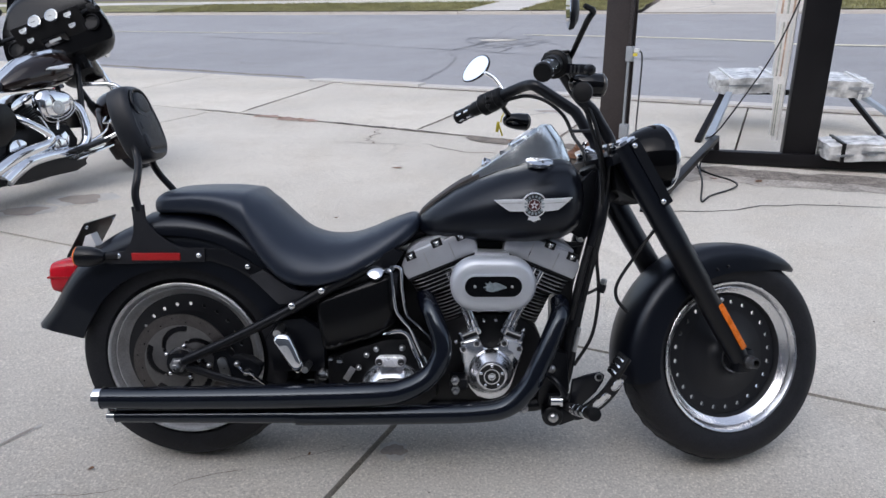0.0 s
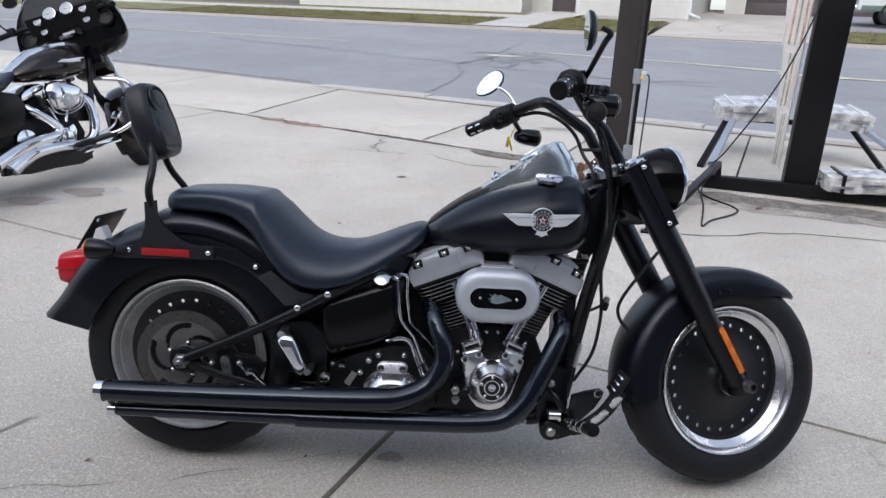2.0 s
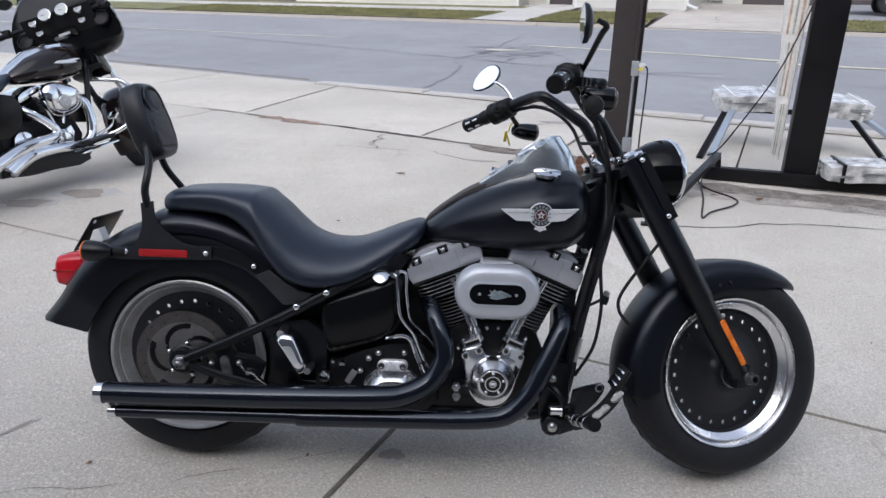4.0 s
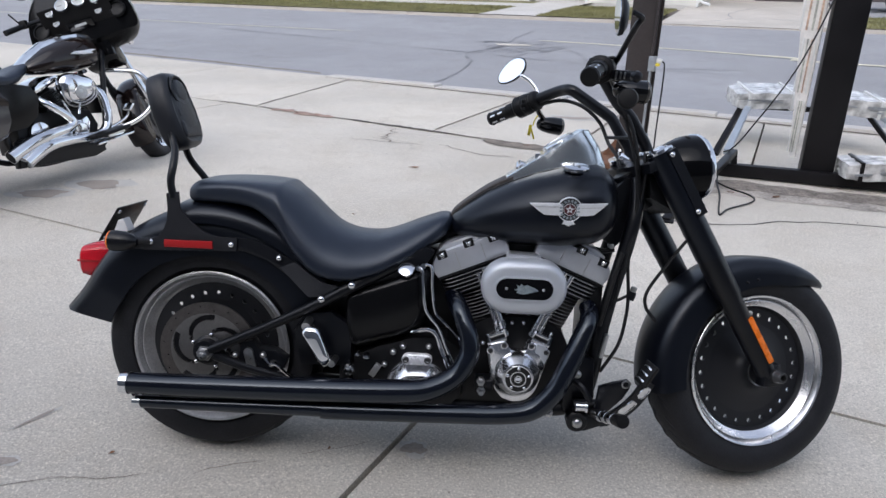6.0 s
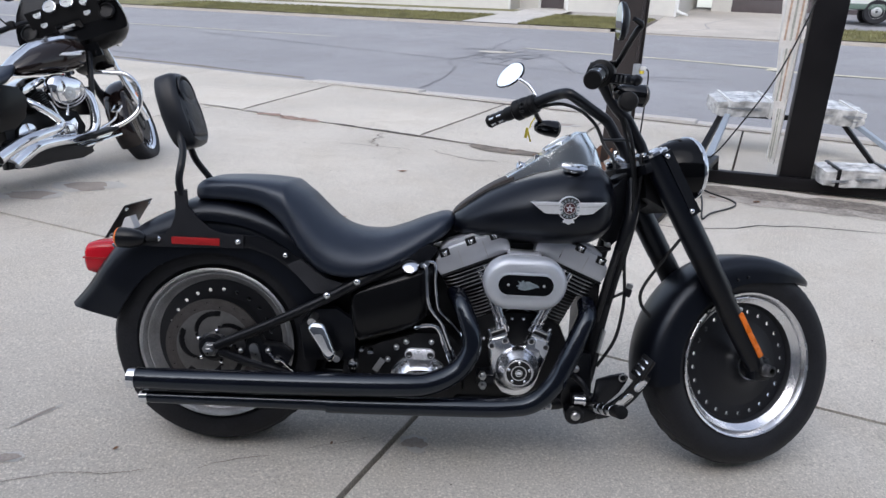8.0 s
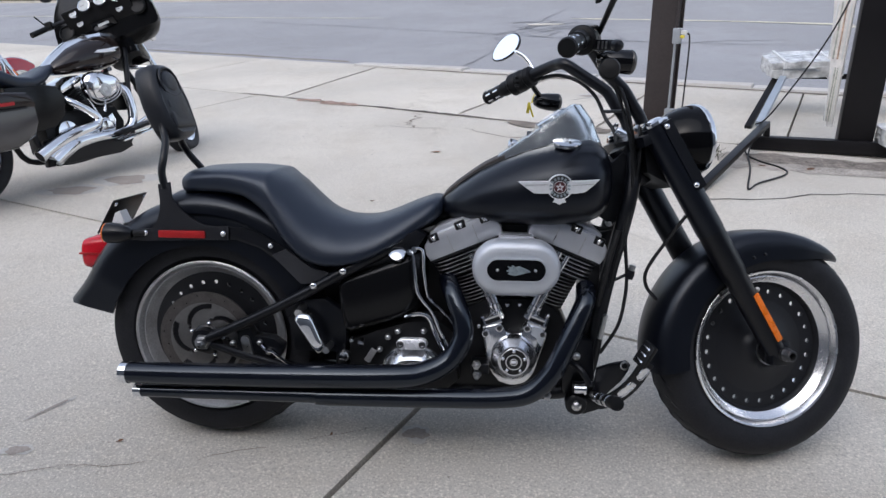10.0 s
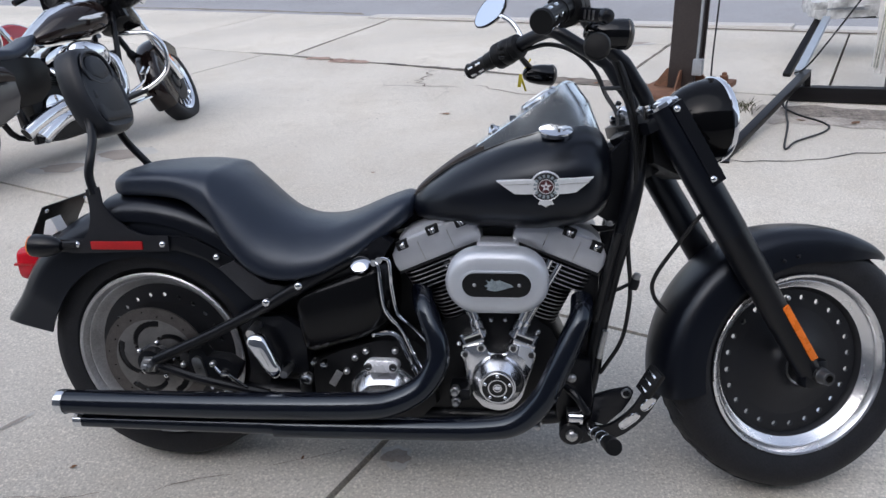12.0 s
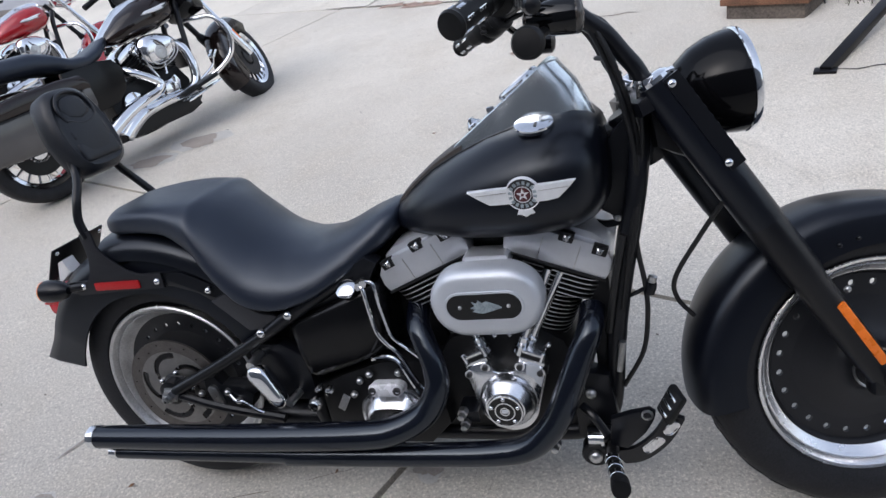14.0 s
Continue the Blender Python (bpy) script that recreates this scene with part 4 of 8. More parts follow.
def stand():
    z0 = lot_z(3.4, 3.5)
    s = thing("display_stand", pose(2.84, 3.63, z0, 0, 0, -15.5), "black steel display stand with an upright panel", "stand")
    part("base_beam", one(box, (1.40, 0.0, 0.055), (2.9, 0.09, 0.10), 0.006), BLACKSTEEL, s)
    part("upright", one(box, (0.66, 0.06, 1.40), (0.235, 0.12, 2.65), 0.006), BLACKSTEEL, s)
    bm = bmesh.new()
    v = [bm.verts.new(p) for p in ((0.50, 0.10, 0.18), (0.52, 0.10, 2.7), (0.235, 0.268, 2.7), (0.468, 0.136, 0.18))]
    w = [bm.verts.new(p.co + Vector((0.012, 0.02, 0))) for p in v]
    bm.faces.new(v)
    bm.faces.new(w[::-1])
    for i in range(4):
        bm.faces.new((v[i], w[i], w[(i + 1) % 4], v[(i + 1) % 4]))
    panel = part("side_panel", bm, PANEL1, s, "mottled sheeted panel with pale bars")
    rnd = random.Random(9)
    for k in range(20):
        f = (k % 4 + 0.5) / 4
        zz = 0.42 + (k // 4) * 0.46
        t_ = (zz - 0.18) / 2.52
        a = Vector((0.50 + 0.02 * t_, 0.10, zz)).lerp(Vector((0.468 - 0.233 * t_, 0.136 + 0.132 * t_, zz)), f)
        bm = bmesh.new()
        box(bm, a + Vector((-0.006, -0.010, 0)), (0.020 * (0.25 + t_), 0.006, 0.40), 0.001, Matrix.Rotation(radians(-31), 4, "Z"))
        part("panel_bar", bm, (PRINTA, TRIMW, PRINTB, TRIMW)[rnd.randrange(4)], panel)
    # arms that carry the pads
    inv = s.matrix_basis.inverted()
    for p0, p1, mtl, w_ in (
        ((2.02, 2.34, 0.07), (2.88, 3.62, 0.30), BLACKSTEEL, 0.055),
        ((3.00, 4.36, 0.13), (3.46, 5.05, 0.53), BLACKSTEEL, 0.055),
        ((2.84, 3.66, 0.29), (3.50, 5.02, 0.52), BLUEGREY, 0.055),
        ((3.44, 5.06, 0.50), (4.62, 4.86, 0.50), BLACKSTEEL, 0.06),
        ((4.62, 4.86, 0.52), (4.72, 4.15, 0.30), BLUEGREY, 0.05),
        ((4.55, 4.90, 0.52), (4.80, 4.60, 0.14), BLACKSTEEL, 0.05),
        ((2.90, 3.62, 0.14), (2.88, 3.62, 0.30), BLACKSTEEL, 0.05),
        ):
        a, b = inv @ Vector(p0), inv @ Vector(p1)
        bm = bmesh.new()
        u = (b - a).to_track_quat("Z", "Y").to_matrix().to_4x4()
        box(bm, (a + b) / 2, (w_, w_ * 0.8, (b - a).length), 0.004, u)
        part("arm", bm, mtl, s, "pale blue-grey arm" if mtl is BLUEGREY else "")
    foot_c = inv @ Vector((2.02, 2.34, 0.072))
    part("foot", one(box, foot_c, (0.10, 0.07, 0.012), 0.002), BLACKSTEEL, s, "flat steel foot")
    bm = bmesh.new()
    tube(bm, [(0.60, -0.02, 1.75), (0.52, -0.04, 1.35), (0.36, -0.08, 0.86), (0.12, -0.08, 0.40), (0.02, -0.06, 0.24), (-0.04, -0.04, 0.20)], 0.006, 8)
    part("hanging_cable", bm, HOSE, s, "black hanging cable")
    m = s.matrix_basis
    for c, size, rot, sd, lab in (
        (inv @ Vector((3.66, 5.08, 0.60)), (0.68, 0.48, 0.15), pose(0, 0, 0, 7, -2, 10), 1, "pad wrapped in crumpled printed plastic"),
        (inv @ Vector((4.44, 4.90, 0.58)), (0.56, 0.46, 0.15), pose(0, 0, 0, 7, 3, 8), 2, "pad wrapped in crumpled printed plastic"),
        ((1.10, 0.02, 0.165), (0.62, 0.30, 0.13), pose(0, 0, 0, 3, -2, 6), 3, "long bundle in shiny crumpled plastic"),
    ):
        bm = bmesh.new()
        wrapped(bm, (0, 0, 0), size, Matrix(), sd)
        ob = tagged(part("wrapped_pad", bm, WRAP, m=m @ Matrix.Translation(c) @ rot, sharp=50), lab, "wrapped pad", "wrapped pads")
        for sx in (-0.3, 0.28):
            part("strap", one(box, (sx * size[0], 0, 0), (0.025, size[1] + 0.012, size[2] + 0.022), 0.002), BLACKSTEEL if sd == 3 else TRIMW, ob, "thin strap")
        for k in range(5):
            rnd = random.Random(sd * 10 + k)
            part("print_bar", one(box, (rnd.uniform(-0.3, 0.3) * size[0], -size[1] * 0.5 - 0.004, rnd.uniform(-0.2, 0.2) * size[2]), (size[0] * rnd.uniform(0.1, 0.25), 0.006, 0.014)), GALV, ob, "dark printed bar")
    bm = bmesh.new()
    pts = [(2.78, 3.52, 0.24), (2.70, 3.4, 0.12), (2.58, 2.98, 0.095), (2.42, 2.52, 0.08), (2.52, 2.64, 0.085), (2.72, 2.80, 0.09), (2.81, 2.93, 0.092), (2.80, 3.06, 0.095), (2.72, 3.22, 0.10), (2.68, 3.4, 0.12), (2.74, 3.52, 0.2)]
    tube(bm, pts, 0.0062, 8)
    tagged(part("cable", bm, HOSE), "black electric cable looped on the concrete", "cable")


stand()

# ------------------------------------------------------------ the black motorcycle
BIKE = pose(0, -0.045, 0, -8, 0, 0)
bike = thing("motorcycle", BIKE, "matte black cruiser motorcycle leaning on its stand", "motorcycle")
HEADP = Vector((1.19, 0, 0.93))
STEER = Matrix.Translation(HEADP) @ Matrix.Rotation(radians(18), 4, Vector((-0.53, 0, 0.848))) @ Matrix.Translation(-HEADP)
RW, FW = Vector((0, 0, 0.320)), Vector((1.595, 0, 0.303))


def P(name, bm, material, label="", parent=None, steer=False, sharp=35):
    return part(name, bm, material, parent or bike, label, STEER if steer else None, sharp)


def tyre_profile(r, half, bead):
    return [(bead, -half * 0.72), (bead + 0.02, -half * 0.93), (bead + (r - bead) * 0.55, -half), (r - 0.022, -half * 0.93), (r - 0.008, -half * 0.72), (r - 0.001, -half * 0.4), (r, 0)]


def mirrored(prof):
    return prof + [(r, -y) for r, y in prof[-2::-1]]


def tread(parent, c, r, half, n, material, steer=False):
    """Slanted tread grooves as short raised ribs round the shoulder."""
    bm = bmesh.new()
    for k in range(n):
        a = 2 * math.pi * k / n
        for side in (-1, 1):
            loops = []
            for i in range(4):
                f = i / 3
                y = side * half * (0.25 + 0.62 * f)
                rr = r + 0.0012 - 0.020 * f**3
                b = a + side * 0.0 + 0.22 * f
                w = 0.012 * (1 - 0.4 * f) / r
                loops.append([(c.x + q * math.cos(b + s_ * w), c.y + y, c.z + q * math.sin(b + s_ * w)) for q, s_ in ((rr - 0.006, -1), (rr, -0.8), (rr, 0.8), (rr - 0.006, 1))])
            rings(bm, loops)
    return part("tread_rib", bm, material, parent)


def holed_ring(bm, c, r0, r1, y0, y1, count, hole, mid, phase):
    """A flat ring plate pierced by round holes, from y0 to y1."""
    half = math.pi / count
    n = 16
    for k in range(count):
        a0 = 2 * half * (k + phase)
        lim, ins = [], []
        for j in range(n):
            f = 2 * math.pi * j / n
            cu, cv = math.cos(f), math.sin(f)
            q = max(abs(cu), abs(cv))
            u, v = cu / q, cv / q
            lim.append(((mid + u * (r1 - mid)) if u > 0 else (mid + u * (mid - r0)), a0 + v * half))
            ins.append((mid + hole * cu, a0 + hole * cv / mid))
        pts = [[bm.verts.new((c.x + r * math.cos(a), y, c.z + r * math.sin(a))) for r, a in loop] for loop, y in ((lim, y0), (ins, y0), (ins, y1), (lim, y1))]
        for p, q in zip(pts, pts[1:]):
            for j in range(n):
                bm.faces.new((p[j], p[(j + 1) % n], q[(j + 1) % n], q[j]))
    bmesh.ops.remove_doubles(bm, verts=bm.verts, dist=0.00005)


# rear wheel
bm = bmesh.new()
lathe(bm, mirrored(tyre_profile(0.322, 0.100, 0.222)), RW, n=72, closed=True)
rw = P("rear_wheel", bm, RUBBER, "wide black rear tyre")
tread(rw, RW, 0.322, 0.1, 30, RUBBER)
bm = bmesh.new()
lathe(bm, [(0.205, -0.076), (0.222, -0.088), (0.2295, -0.095), (0.2305, -0.100), (0.227, -0.103), (0.221, -0.100), (0.2135, -0.089), (0.2120, -0.085), (0.2095, -0.0855), (0.205, -0.081), (0.197, -0.070), (0.190, -0.060), (0.186, -0.057), (0.184, 0.06), (0.196, 0.072), (0.229, 0.094), (0.222, 0.086), (0.205, 0.082)], RW, n=84, closed=True)
part("rim", bm, GREYRIM, rw, "dusty grey metal rim", sharp=28)
bm = bmesh.new()
holed_ring(bm, RW, 0.136, 0.188, -0.058, -0.051, 24, 0.0062, 0.156, 0.78)
part("wheel_disc", bm, WHEELBLACK, rw, "black wheel disc pierced by round holes")
bm = bmesh.new()
lathe(bm, [(0.03, -0.05), (0.10, -0.047), (0.137, -0.058), (0.137, -0.050), (0.10, -0.02), (0.10, 0.03), (0.05, 0.06), (0.03, 0.06)], RW, n=60)
part("wheel_centre", bm, WHEELBLACK, rw, "black wheel centre")


def slotted_disc(c, r0, r1, y, slots, th=0.006):
    """A brake rotor with long hooked slots, round windows in its carrier and small drilled holes."""
    bm = bmesh.new()
    na, nr = 320, 46
    rad = np.linspace(r0, r1, nr + 1)

    def cut(i, j):
        r = (rad[j] + rad[j + 1]) / 2
        a = ((i + 0.5) / na * slots) % 1.0
        for shift in (0.0, 1.0):
            q = a + shift
            if 0.10 < q < 0.98 and abs(r - (0.1000 - 0.036 * ((q - 0.10) / 0.88) ** 2.0)) < 0.0082:
                return True
        b = ((i + 0.5) / na * slots + 0.45) % 1.0 - 0.5
        if math.hypot(r - 0.061, b * 2 * math.pi / slots * 0.061) < 0.0048:
            return True
        d = ((i + 0.5) / na * 20) % 1.0 - 0.5
        ring = 0.131 if int((i + 0.5) / na * 20) % 2 else 0.120
        return math.hypot(r - ring, d * 2 * math.pi / 20 * ring) < 0.0028

    grid = {}

    def v(i, j, s_):
        i %= na
        if (i, j, s_) not in grid:
            a = 2 * math.pi * i / na
            grid[i, j, s_] = bm.verts.new((c.x + rad[j] * math.cos(a), y + s_ * th / 2, c.z + rad[j] * math.sin(a)))
        return grid[i, j, s_]

    solid = {(i, j) for i in range(na) for j in range(nr) if not cut(i, j)}
    for i, j in sorted(solid):
        bm.faces.new((v(i, j, -1), v(i + 1, j, -1), v(i + 1, j + 1, -1), v(i, j + 1, -1))).material_index = 0 if rad[j] > 0.1090 else 1
        bm.faces.new((v(i, j, 1), v(i, j + 1, 1), v(i + 1, j + 1, 1), v(i + 1, j, 1)))
        for di, dj, a, b in ((-1, 0, (i, j), (i, j + 1)), (1, 0, (i + 1, j), (i + 1, j + 1)), (0, -1, (i, j), (i + 1, j)), (0, 1, (i, j + 1), (i + 1, j + 1))):
            nb = ((i + di) % na, j + dj)
            if nb not in solid:
                bm.faces.new((v(*a, -1), v(*b, -1), v(*b, 1), v(*a, 1)))
    return bm


part("brake_disc", slotted_disc(RW, 0.038, 0.1430, -0.121, 5), (DISC, DISCIN), rw, "slotted steel brake disc", sharp=30)
bm = bmesh.new()
lathe(bm, [(0.042, -0.05), (0.042, -0.11), (0.046, -0.124), (0.036, -0.130), (0.03, -0.135)], RW, n=30)
hub = part("hub", bm, WHEELBLACK, rw, "dark hub")
for k in range(5):
    a = 2 * math.pi * (k + 0.1) / 5
    part("hub_bolt", one(bolt, (RW.x + 0.050 * math.cos(a), -0.124, RW.z + 0.050 * math.sin(a)), 0.0066, 0.007), CHROME, hub)
bm = bmesh.new()
lathe(bm, [(0.024, 0.0), (0.024, 0.010), (0.018, 0.012), (0.016, 0.026), (0.010, 0.028), (0.010, 0.036), (0.005, 0.038)], (0, -0.150, RW.z + 0.003), (0, -1, 0), 6)
P("axle_nut", bm, DULLCHROME, "steel axle nut")
bm = bmesh.new()
lathe(bm, [(0.05, 0.075), (0.115, 0.078), (0.118, 0.084), (0.118, 0.112), (0.05, 0.115)], RW, n=48)
P("belt_pulley", bm, FINBLACK, "black belt pulley")

# swing arm, struts and caliper
bm = bmesh.new()
tube(bm, [(0.0, -0.150, 0.325), (0.17, -0.155, 0.405), (0.338, -0.158, 0.492), (0.425, -0.15, 0.542), (0.60, -0.11, 0.628)], [0.0150, 0.0140, 0.0150, 0.0175, 0.0175], 12)
lathe(bm, [(0.034, 0), (0.034, 0.028), (0.028, 0.03)], (0, -0.128, 0.325), (0, -1, 0), 20)
tube(bm, [(0.02, -0.148, 0.315), (0.14, -0.146, 0.275), (0.30, -0.135, 0.235)], 0.013, 10)
P("swing_arm", bm, SATIN)
bm = bmesh.new()
tube(bm, [(0.0, 0.150, 0.325), (0.17, 0.155, 0.405), (0.338, 0.158, 0.492), (0.60, 0.11, 0.628)], 0.018, 10)
tube(bm, [(0.01, 0.15, 0.305), (0.30, 0.14, 0.27), (0.45, 0.12, 0.28)], 0.016, 10)
P("swing_arm", bm, SATIN)
for sgn in (-1, 1):
    bm = bmesh.new()
    lathe(bm, [(0.020, -0.20), (0.036, -0.19), (0.040, -0.17), (0.040, 0.12), (0.030, 0.13), (0.030, 0.19), (0.018, 0.20)], (0.40, sgn * 0.07 - 0.01, 0.205), (1, 0, -0.03), 24)
    P("shock_absorber", bm, SATIN, "black shock absorber under the gearbox")
bm = bmesh.new()
prism(bm, [(0.085, 0.27), (0.10, 0.355), (0.135, 0.365), (0.15, 0.34), (0.20, 0.335), (0.235, 0.31), (0.22, 0.275), (0.15, 0.255)], -0.142, -0.100, 0.008)
cal = P("brake_caliper", bm, SATIN, "black rear brake caliper")
bm = bmesh.new()
prism(bm, stadium(0.127, 0.308, 0.034, 0.014), -0.150, -0.138, 0.003)
bmesh.ops.rotate(bm, cent=(0.127, 0, 0.308), matrix=Matrix.Rotation(radians(78), 3, "Y"), verts=bm.verts)
part("caliper_cover", bm, DULLCHROME, cal, "small steel cover")
for x, z in ((0.085, 0.318), (0.165, 0.322), (0.19, 0.295)):
    part("bolt", one(bolt, (x, -0.142, z), 0.009, 0.01), DULLCHROME, cal)
bm = bmesh.new()
tube(bm, [(0.165, -0.145, 0.318), (0.185, -0.152, 0.300), (0.205, -0.152, 0.296), (0.235, -0.148, 0.268), (0.25, -0.145, 0.258)], 0.0045, 8)
P("brake_line", bm, CHROME, "thin chrome brake line")

# rear fender
bm = bmesh.new()
loops = []
for a in np.concatenate((np.linspace(28, 150, 34), np.linspace(151.4, 166.5, 12))):
    f = max(0.0, (a - 150) / 16.5)
    prof = fender_profile(0.413 + 0.036 * f * f, 0.128 - 0.008 * f, 0.282 + 0.012 * f)
    loops.append([(r * math.cos(radians(a)), y, 0.320 + r * math.sin(radians(a))) for r, y in prof])
rings(bm, loops)
P("rear_fender", bm, DENIM, "matte black rear fender with a flared tip", sharp=50)
for sgn in (-1, 1):
    y0, y1 = sgn * 0.130, sgn * 0.144
    bm = bmesh.new()
    prism(bm, [(-0.200, 0.648), (-0.10, 0.652), (0.071, 0.659), (0.144, 0.656), (0.180, 0.641), (0.214, 0.622), (0.262, 0.596), (0.315, 0.545), (0.395, 0.520), (0.36, 0.49), (0.25, 0.545), (0.18, 0.598), (0.11, 0.622), (-0.200, 0.616)], y0, y1 - sgn * 0.005, 0.003)
    st_ = P("fender_strut", bm, SATIN, "black fender strut")
    bm = bmesh.new()
    prism(bm, [(-0.170, 0.646), (-0.128, 0.653), (-0.110, 0.674), (-0.099, 0.705), (-0.096, 0.735), (-0.098, 0.776), (-0.062, 0.783), (-0.060, 0.740), (-0.050, 0.722), (-0.034, 0.703), (-0.001, 0.677), (0.024, 0.665), (0.052, 0.660), (0.096, 0.661), (0.094, 0.622), (-0.170, 0.615)], y1 - sgn * 0.004, y1 + sgn * 0.002, 0.002)
    part("sissy_bar_bracket", bm, BRACKET, st_, "flat black sissy-bar bracket")
    bm = bmesh.new()
    box(bm, (-0.04, y1 + sgn * 0.003, 0.637), (0.136, 0.007, 0.021), 0.003)
    part("reflector", bm, REDREFL, st_, "long red side reflector")
    for x, z in ((0.080, 0.640), (-0.146, 0.639), (0.214, 0.608), (0.338, 0.503), (0.422, 0.546)):
        yy = y1 - sgn * (0.0 if x < 0.3 else 0.004)
        if x > 0.3:
            yy = sgn * 0.172
        part("bolt", one(bolt, (x, yy - sgn * 0.002, z), 0.0092 if x < 0.3 else 0.011, 0.009, (0, sgn, 0)), CHROME, st_, "chrome bolt")
bm = bmesh.new()
prism(bm, [(0.219, 0.583), (0.260, 0.601), (0.300, 0.570), (0.335, 0.546), (0.400, 0.533), (0.345, 0.506), (0.297, 0.502)], -0.156, -0.146, 0.002)
P("frame_cover", bm, GREYPLASTIC, "worn grey-black frame cover")

# seat
bm = bmesh.new()
loops = []
for x, zb, zt, w, pw, low in ((-0.056, 0.750, 0.788, 0.075, 2.6, 0.5), (-0.051, 0.744, 0.800, 0.096, 2.9, 0.5), (-0.02, 0.741, 0.812, 0.114, 3.2, 0.5), (0.05, 0.745, 0.816, 0.126, 3.8, 0.50), (0.13, 0.735, 0.815, 0.137, 3.8, 0.48), (0.185, 0.697, 0.812, 0.150, 3.5, 0.44), (0.210, 0.668, 0.810, 0.158, 3.3, 0.41), (0.232, 0.638, 0.799, 0.167, 2.6, 0.33), (0.265, 0.592, 0.780, 0.177, 2.2, 0.27), (0.305, 0.558, 0.741, 0.185, 2.08, 0.23), (0.345, 0.543, 0.706, 0.188, 2.0, 0.22), (0.39, 0.538, 0.684, 0.186, 2.0, 0.22), (0.435, 0.545, 0.675, 0.178, 2.0, 0.22), (0.49, 0.560, 0.677, 0.166, 2.05, 0.23), (0.55, 0.590, 0.696, 0.146, 2.1, 0.25), (0.61, 0.626, 0.720, 0.121, 2.2, 0.28), (0.655, 0.660, 0.736, 0.096, 2.4, 0.32), (0.68, 0.683, 0.737, 0.07, 2.4, 0.4), (0.690, 0.70, 0.728, 0.045, 2.4, 0.5)):
    zm = zb + (zt - zb) * low
    lp = []
    for a in np.linspace(0, 2 * math.pi, 48, endpoint=False):
        c, s = math.cos(a), math.sin(a)
        h = (zt - zm) if s > 0 else (zm - zb)
        lp.append((x, w * math.copysign(abs(c) ** (2 / pw), c), zm + h * math.copysign(abs(s) ** (2 / pw), s)))
    loops.append(lp)
fine = []
for k in range(48):
    fine.append(smooth_path([lp[k] for lp in loops], 3))
bm2 = [[fine[k][i] for k in range(48)] for i in range(len(fine[0]))]
for i, lp in enumerate(bm2):
    for k, q in enumerate(lp):
        wr = noise.noise(Vector((q.x * 9, q.y * 14, q.z * 16))) * 0.0022 + noise.noise(Vector((q.x * 30 + q.z * 22, q.y * 20, q.z * 12))) * 0.0008
        lp[k] = q + Vector((0, math.copysign(wr, q.y), wr))
rings(bm, bm2)
seat = P("seat", bm, LEATHER, "black two-up vinyl seat", sharp=60)
bm = bmesh.new()
hump = [(0.375, -0.1375), (0.388, -0.1372), (0.400, -0.1350), (0.411, -0.1290), (0.420, -0.1190), (0.427, -0.1040), (0.431, -0.0850), (0.434, -0.05), (0.435, 0.0)]
arc_sweep(bm, 0.0, 0.32, hump + [(r, -y) for r, y in hump[-2::-1]] + [(0.37, 0.0)], 33, 101, 36)
P("seat_skirt", bm, DENIM, "fender hump under the pillion pad", sharp=60)

# sissy bar and backrest
bm = bmesh.new()
tube(bm, [(-0.080, -0.140, 0.765), (-0.087, -0.137, 0.81), (-0.084, -0.122, 0.855), (-0.090, -0.095, 0.89), (-0.106, -0.072, 0.93), (-0.125, -0.066, 1.03)], 0.0105, 12)
tube(bm, [(-0.076, 0.140, 0.765), (-0.100, 0.134, 0.80), (-0.128, 0.124, 0.840), (-0.136, 0.098, 0.88), (-0.130, 0.072, 0.93), (-0.130, 0.066, 1.03)], 0.0105, 12)
P("sissy_bar", bm, SATIN, "bent black sissy-bar tubes")


def backrest():
    """Padded hexagonal back cushion with a raised centre panel, facing forward."""
    def ring_(scale, x, top=0.118, bot=-0.108):
        pts = []
        for a in np.linspace(0, 2 * math.pi, 36, endpoint=False):
            c_, s_ = math.copysign(abs(math.cos(a)) ** 0.55, math.cos(a)), math.copysign(abs(math.sin(a)) ** 0.55, math.sin(a))
            pts.append((0.132 * c_ * (1 - 0.20 * max(0, s_) - 0.08 * max(0, -s_)), top * s_ if s_ > 0 else -bot * s_))
        return [Vector((x * 0.92, y * scale * 0.69, z * scale * 0.98)) for y, z in pts]
    bm = bmesh.new()
    rings(bm, [ring_(0.90, -0.035), ring_(0.99, -0.028), ring_(1.0, -0.01), ring_(1.0, 0.012), ring_(0.96, 0.026), ring_(0.86, 0.034), ring_(0.78, 0.030), ring_(0.70, 0.033), ring_(0.5, 0.040)])
    return bm


BACK = Matrix.Translation((-0.126, 0.005, 0.990)) @ Matrix.Rotation(radians(-19), 4, "Y")
bm = backrest()
bmesh.ops.transform(bm, matrix=BACK, verts=bm.verts)
pad = P("backrest", bm, BACKPAD, "padded black backrest cushion", sharp=50)
crest = [(-0.046, 0.030), (-0.052, 0.062), (-0.034, 0.090), (0.0, 0.099), (0.034, 0.090), (0.052, 0.062), (0.046, 0.030), (0.0, 0.016), (-0.046, 0.030)]
bm = bmesh.new()
tube(bm, [(0.0335, y, z) for y, z in crest], 0.0042, 8, 5, False)
bmesh.ops.transform(bm, matrix=BACK, verts=bm.verts)
part("cushion_ridge", bm, BACKPAD, pad)
bm = bmesh.new()
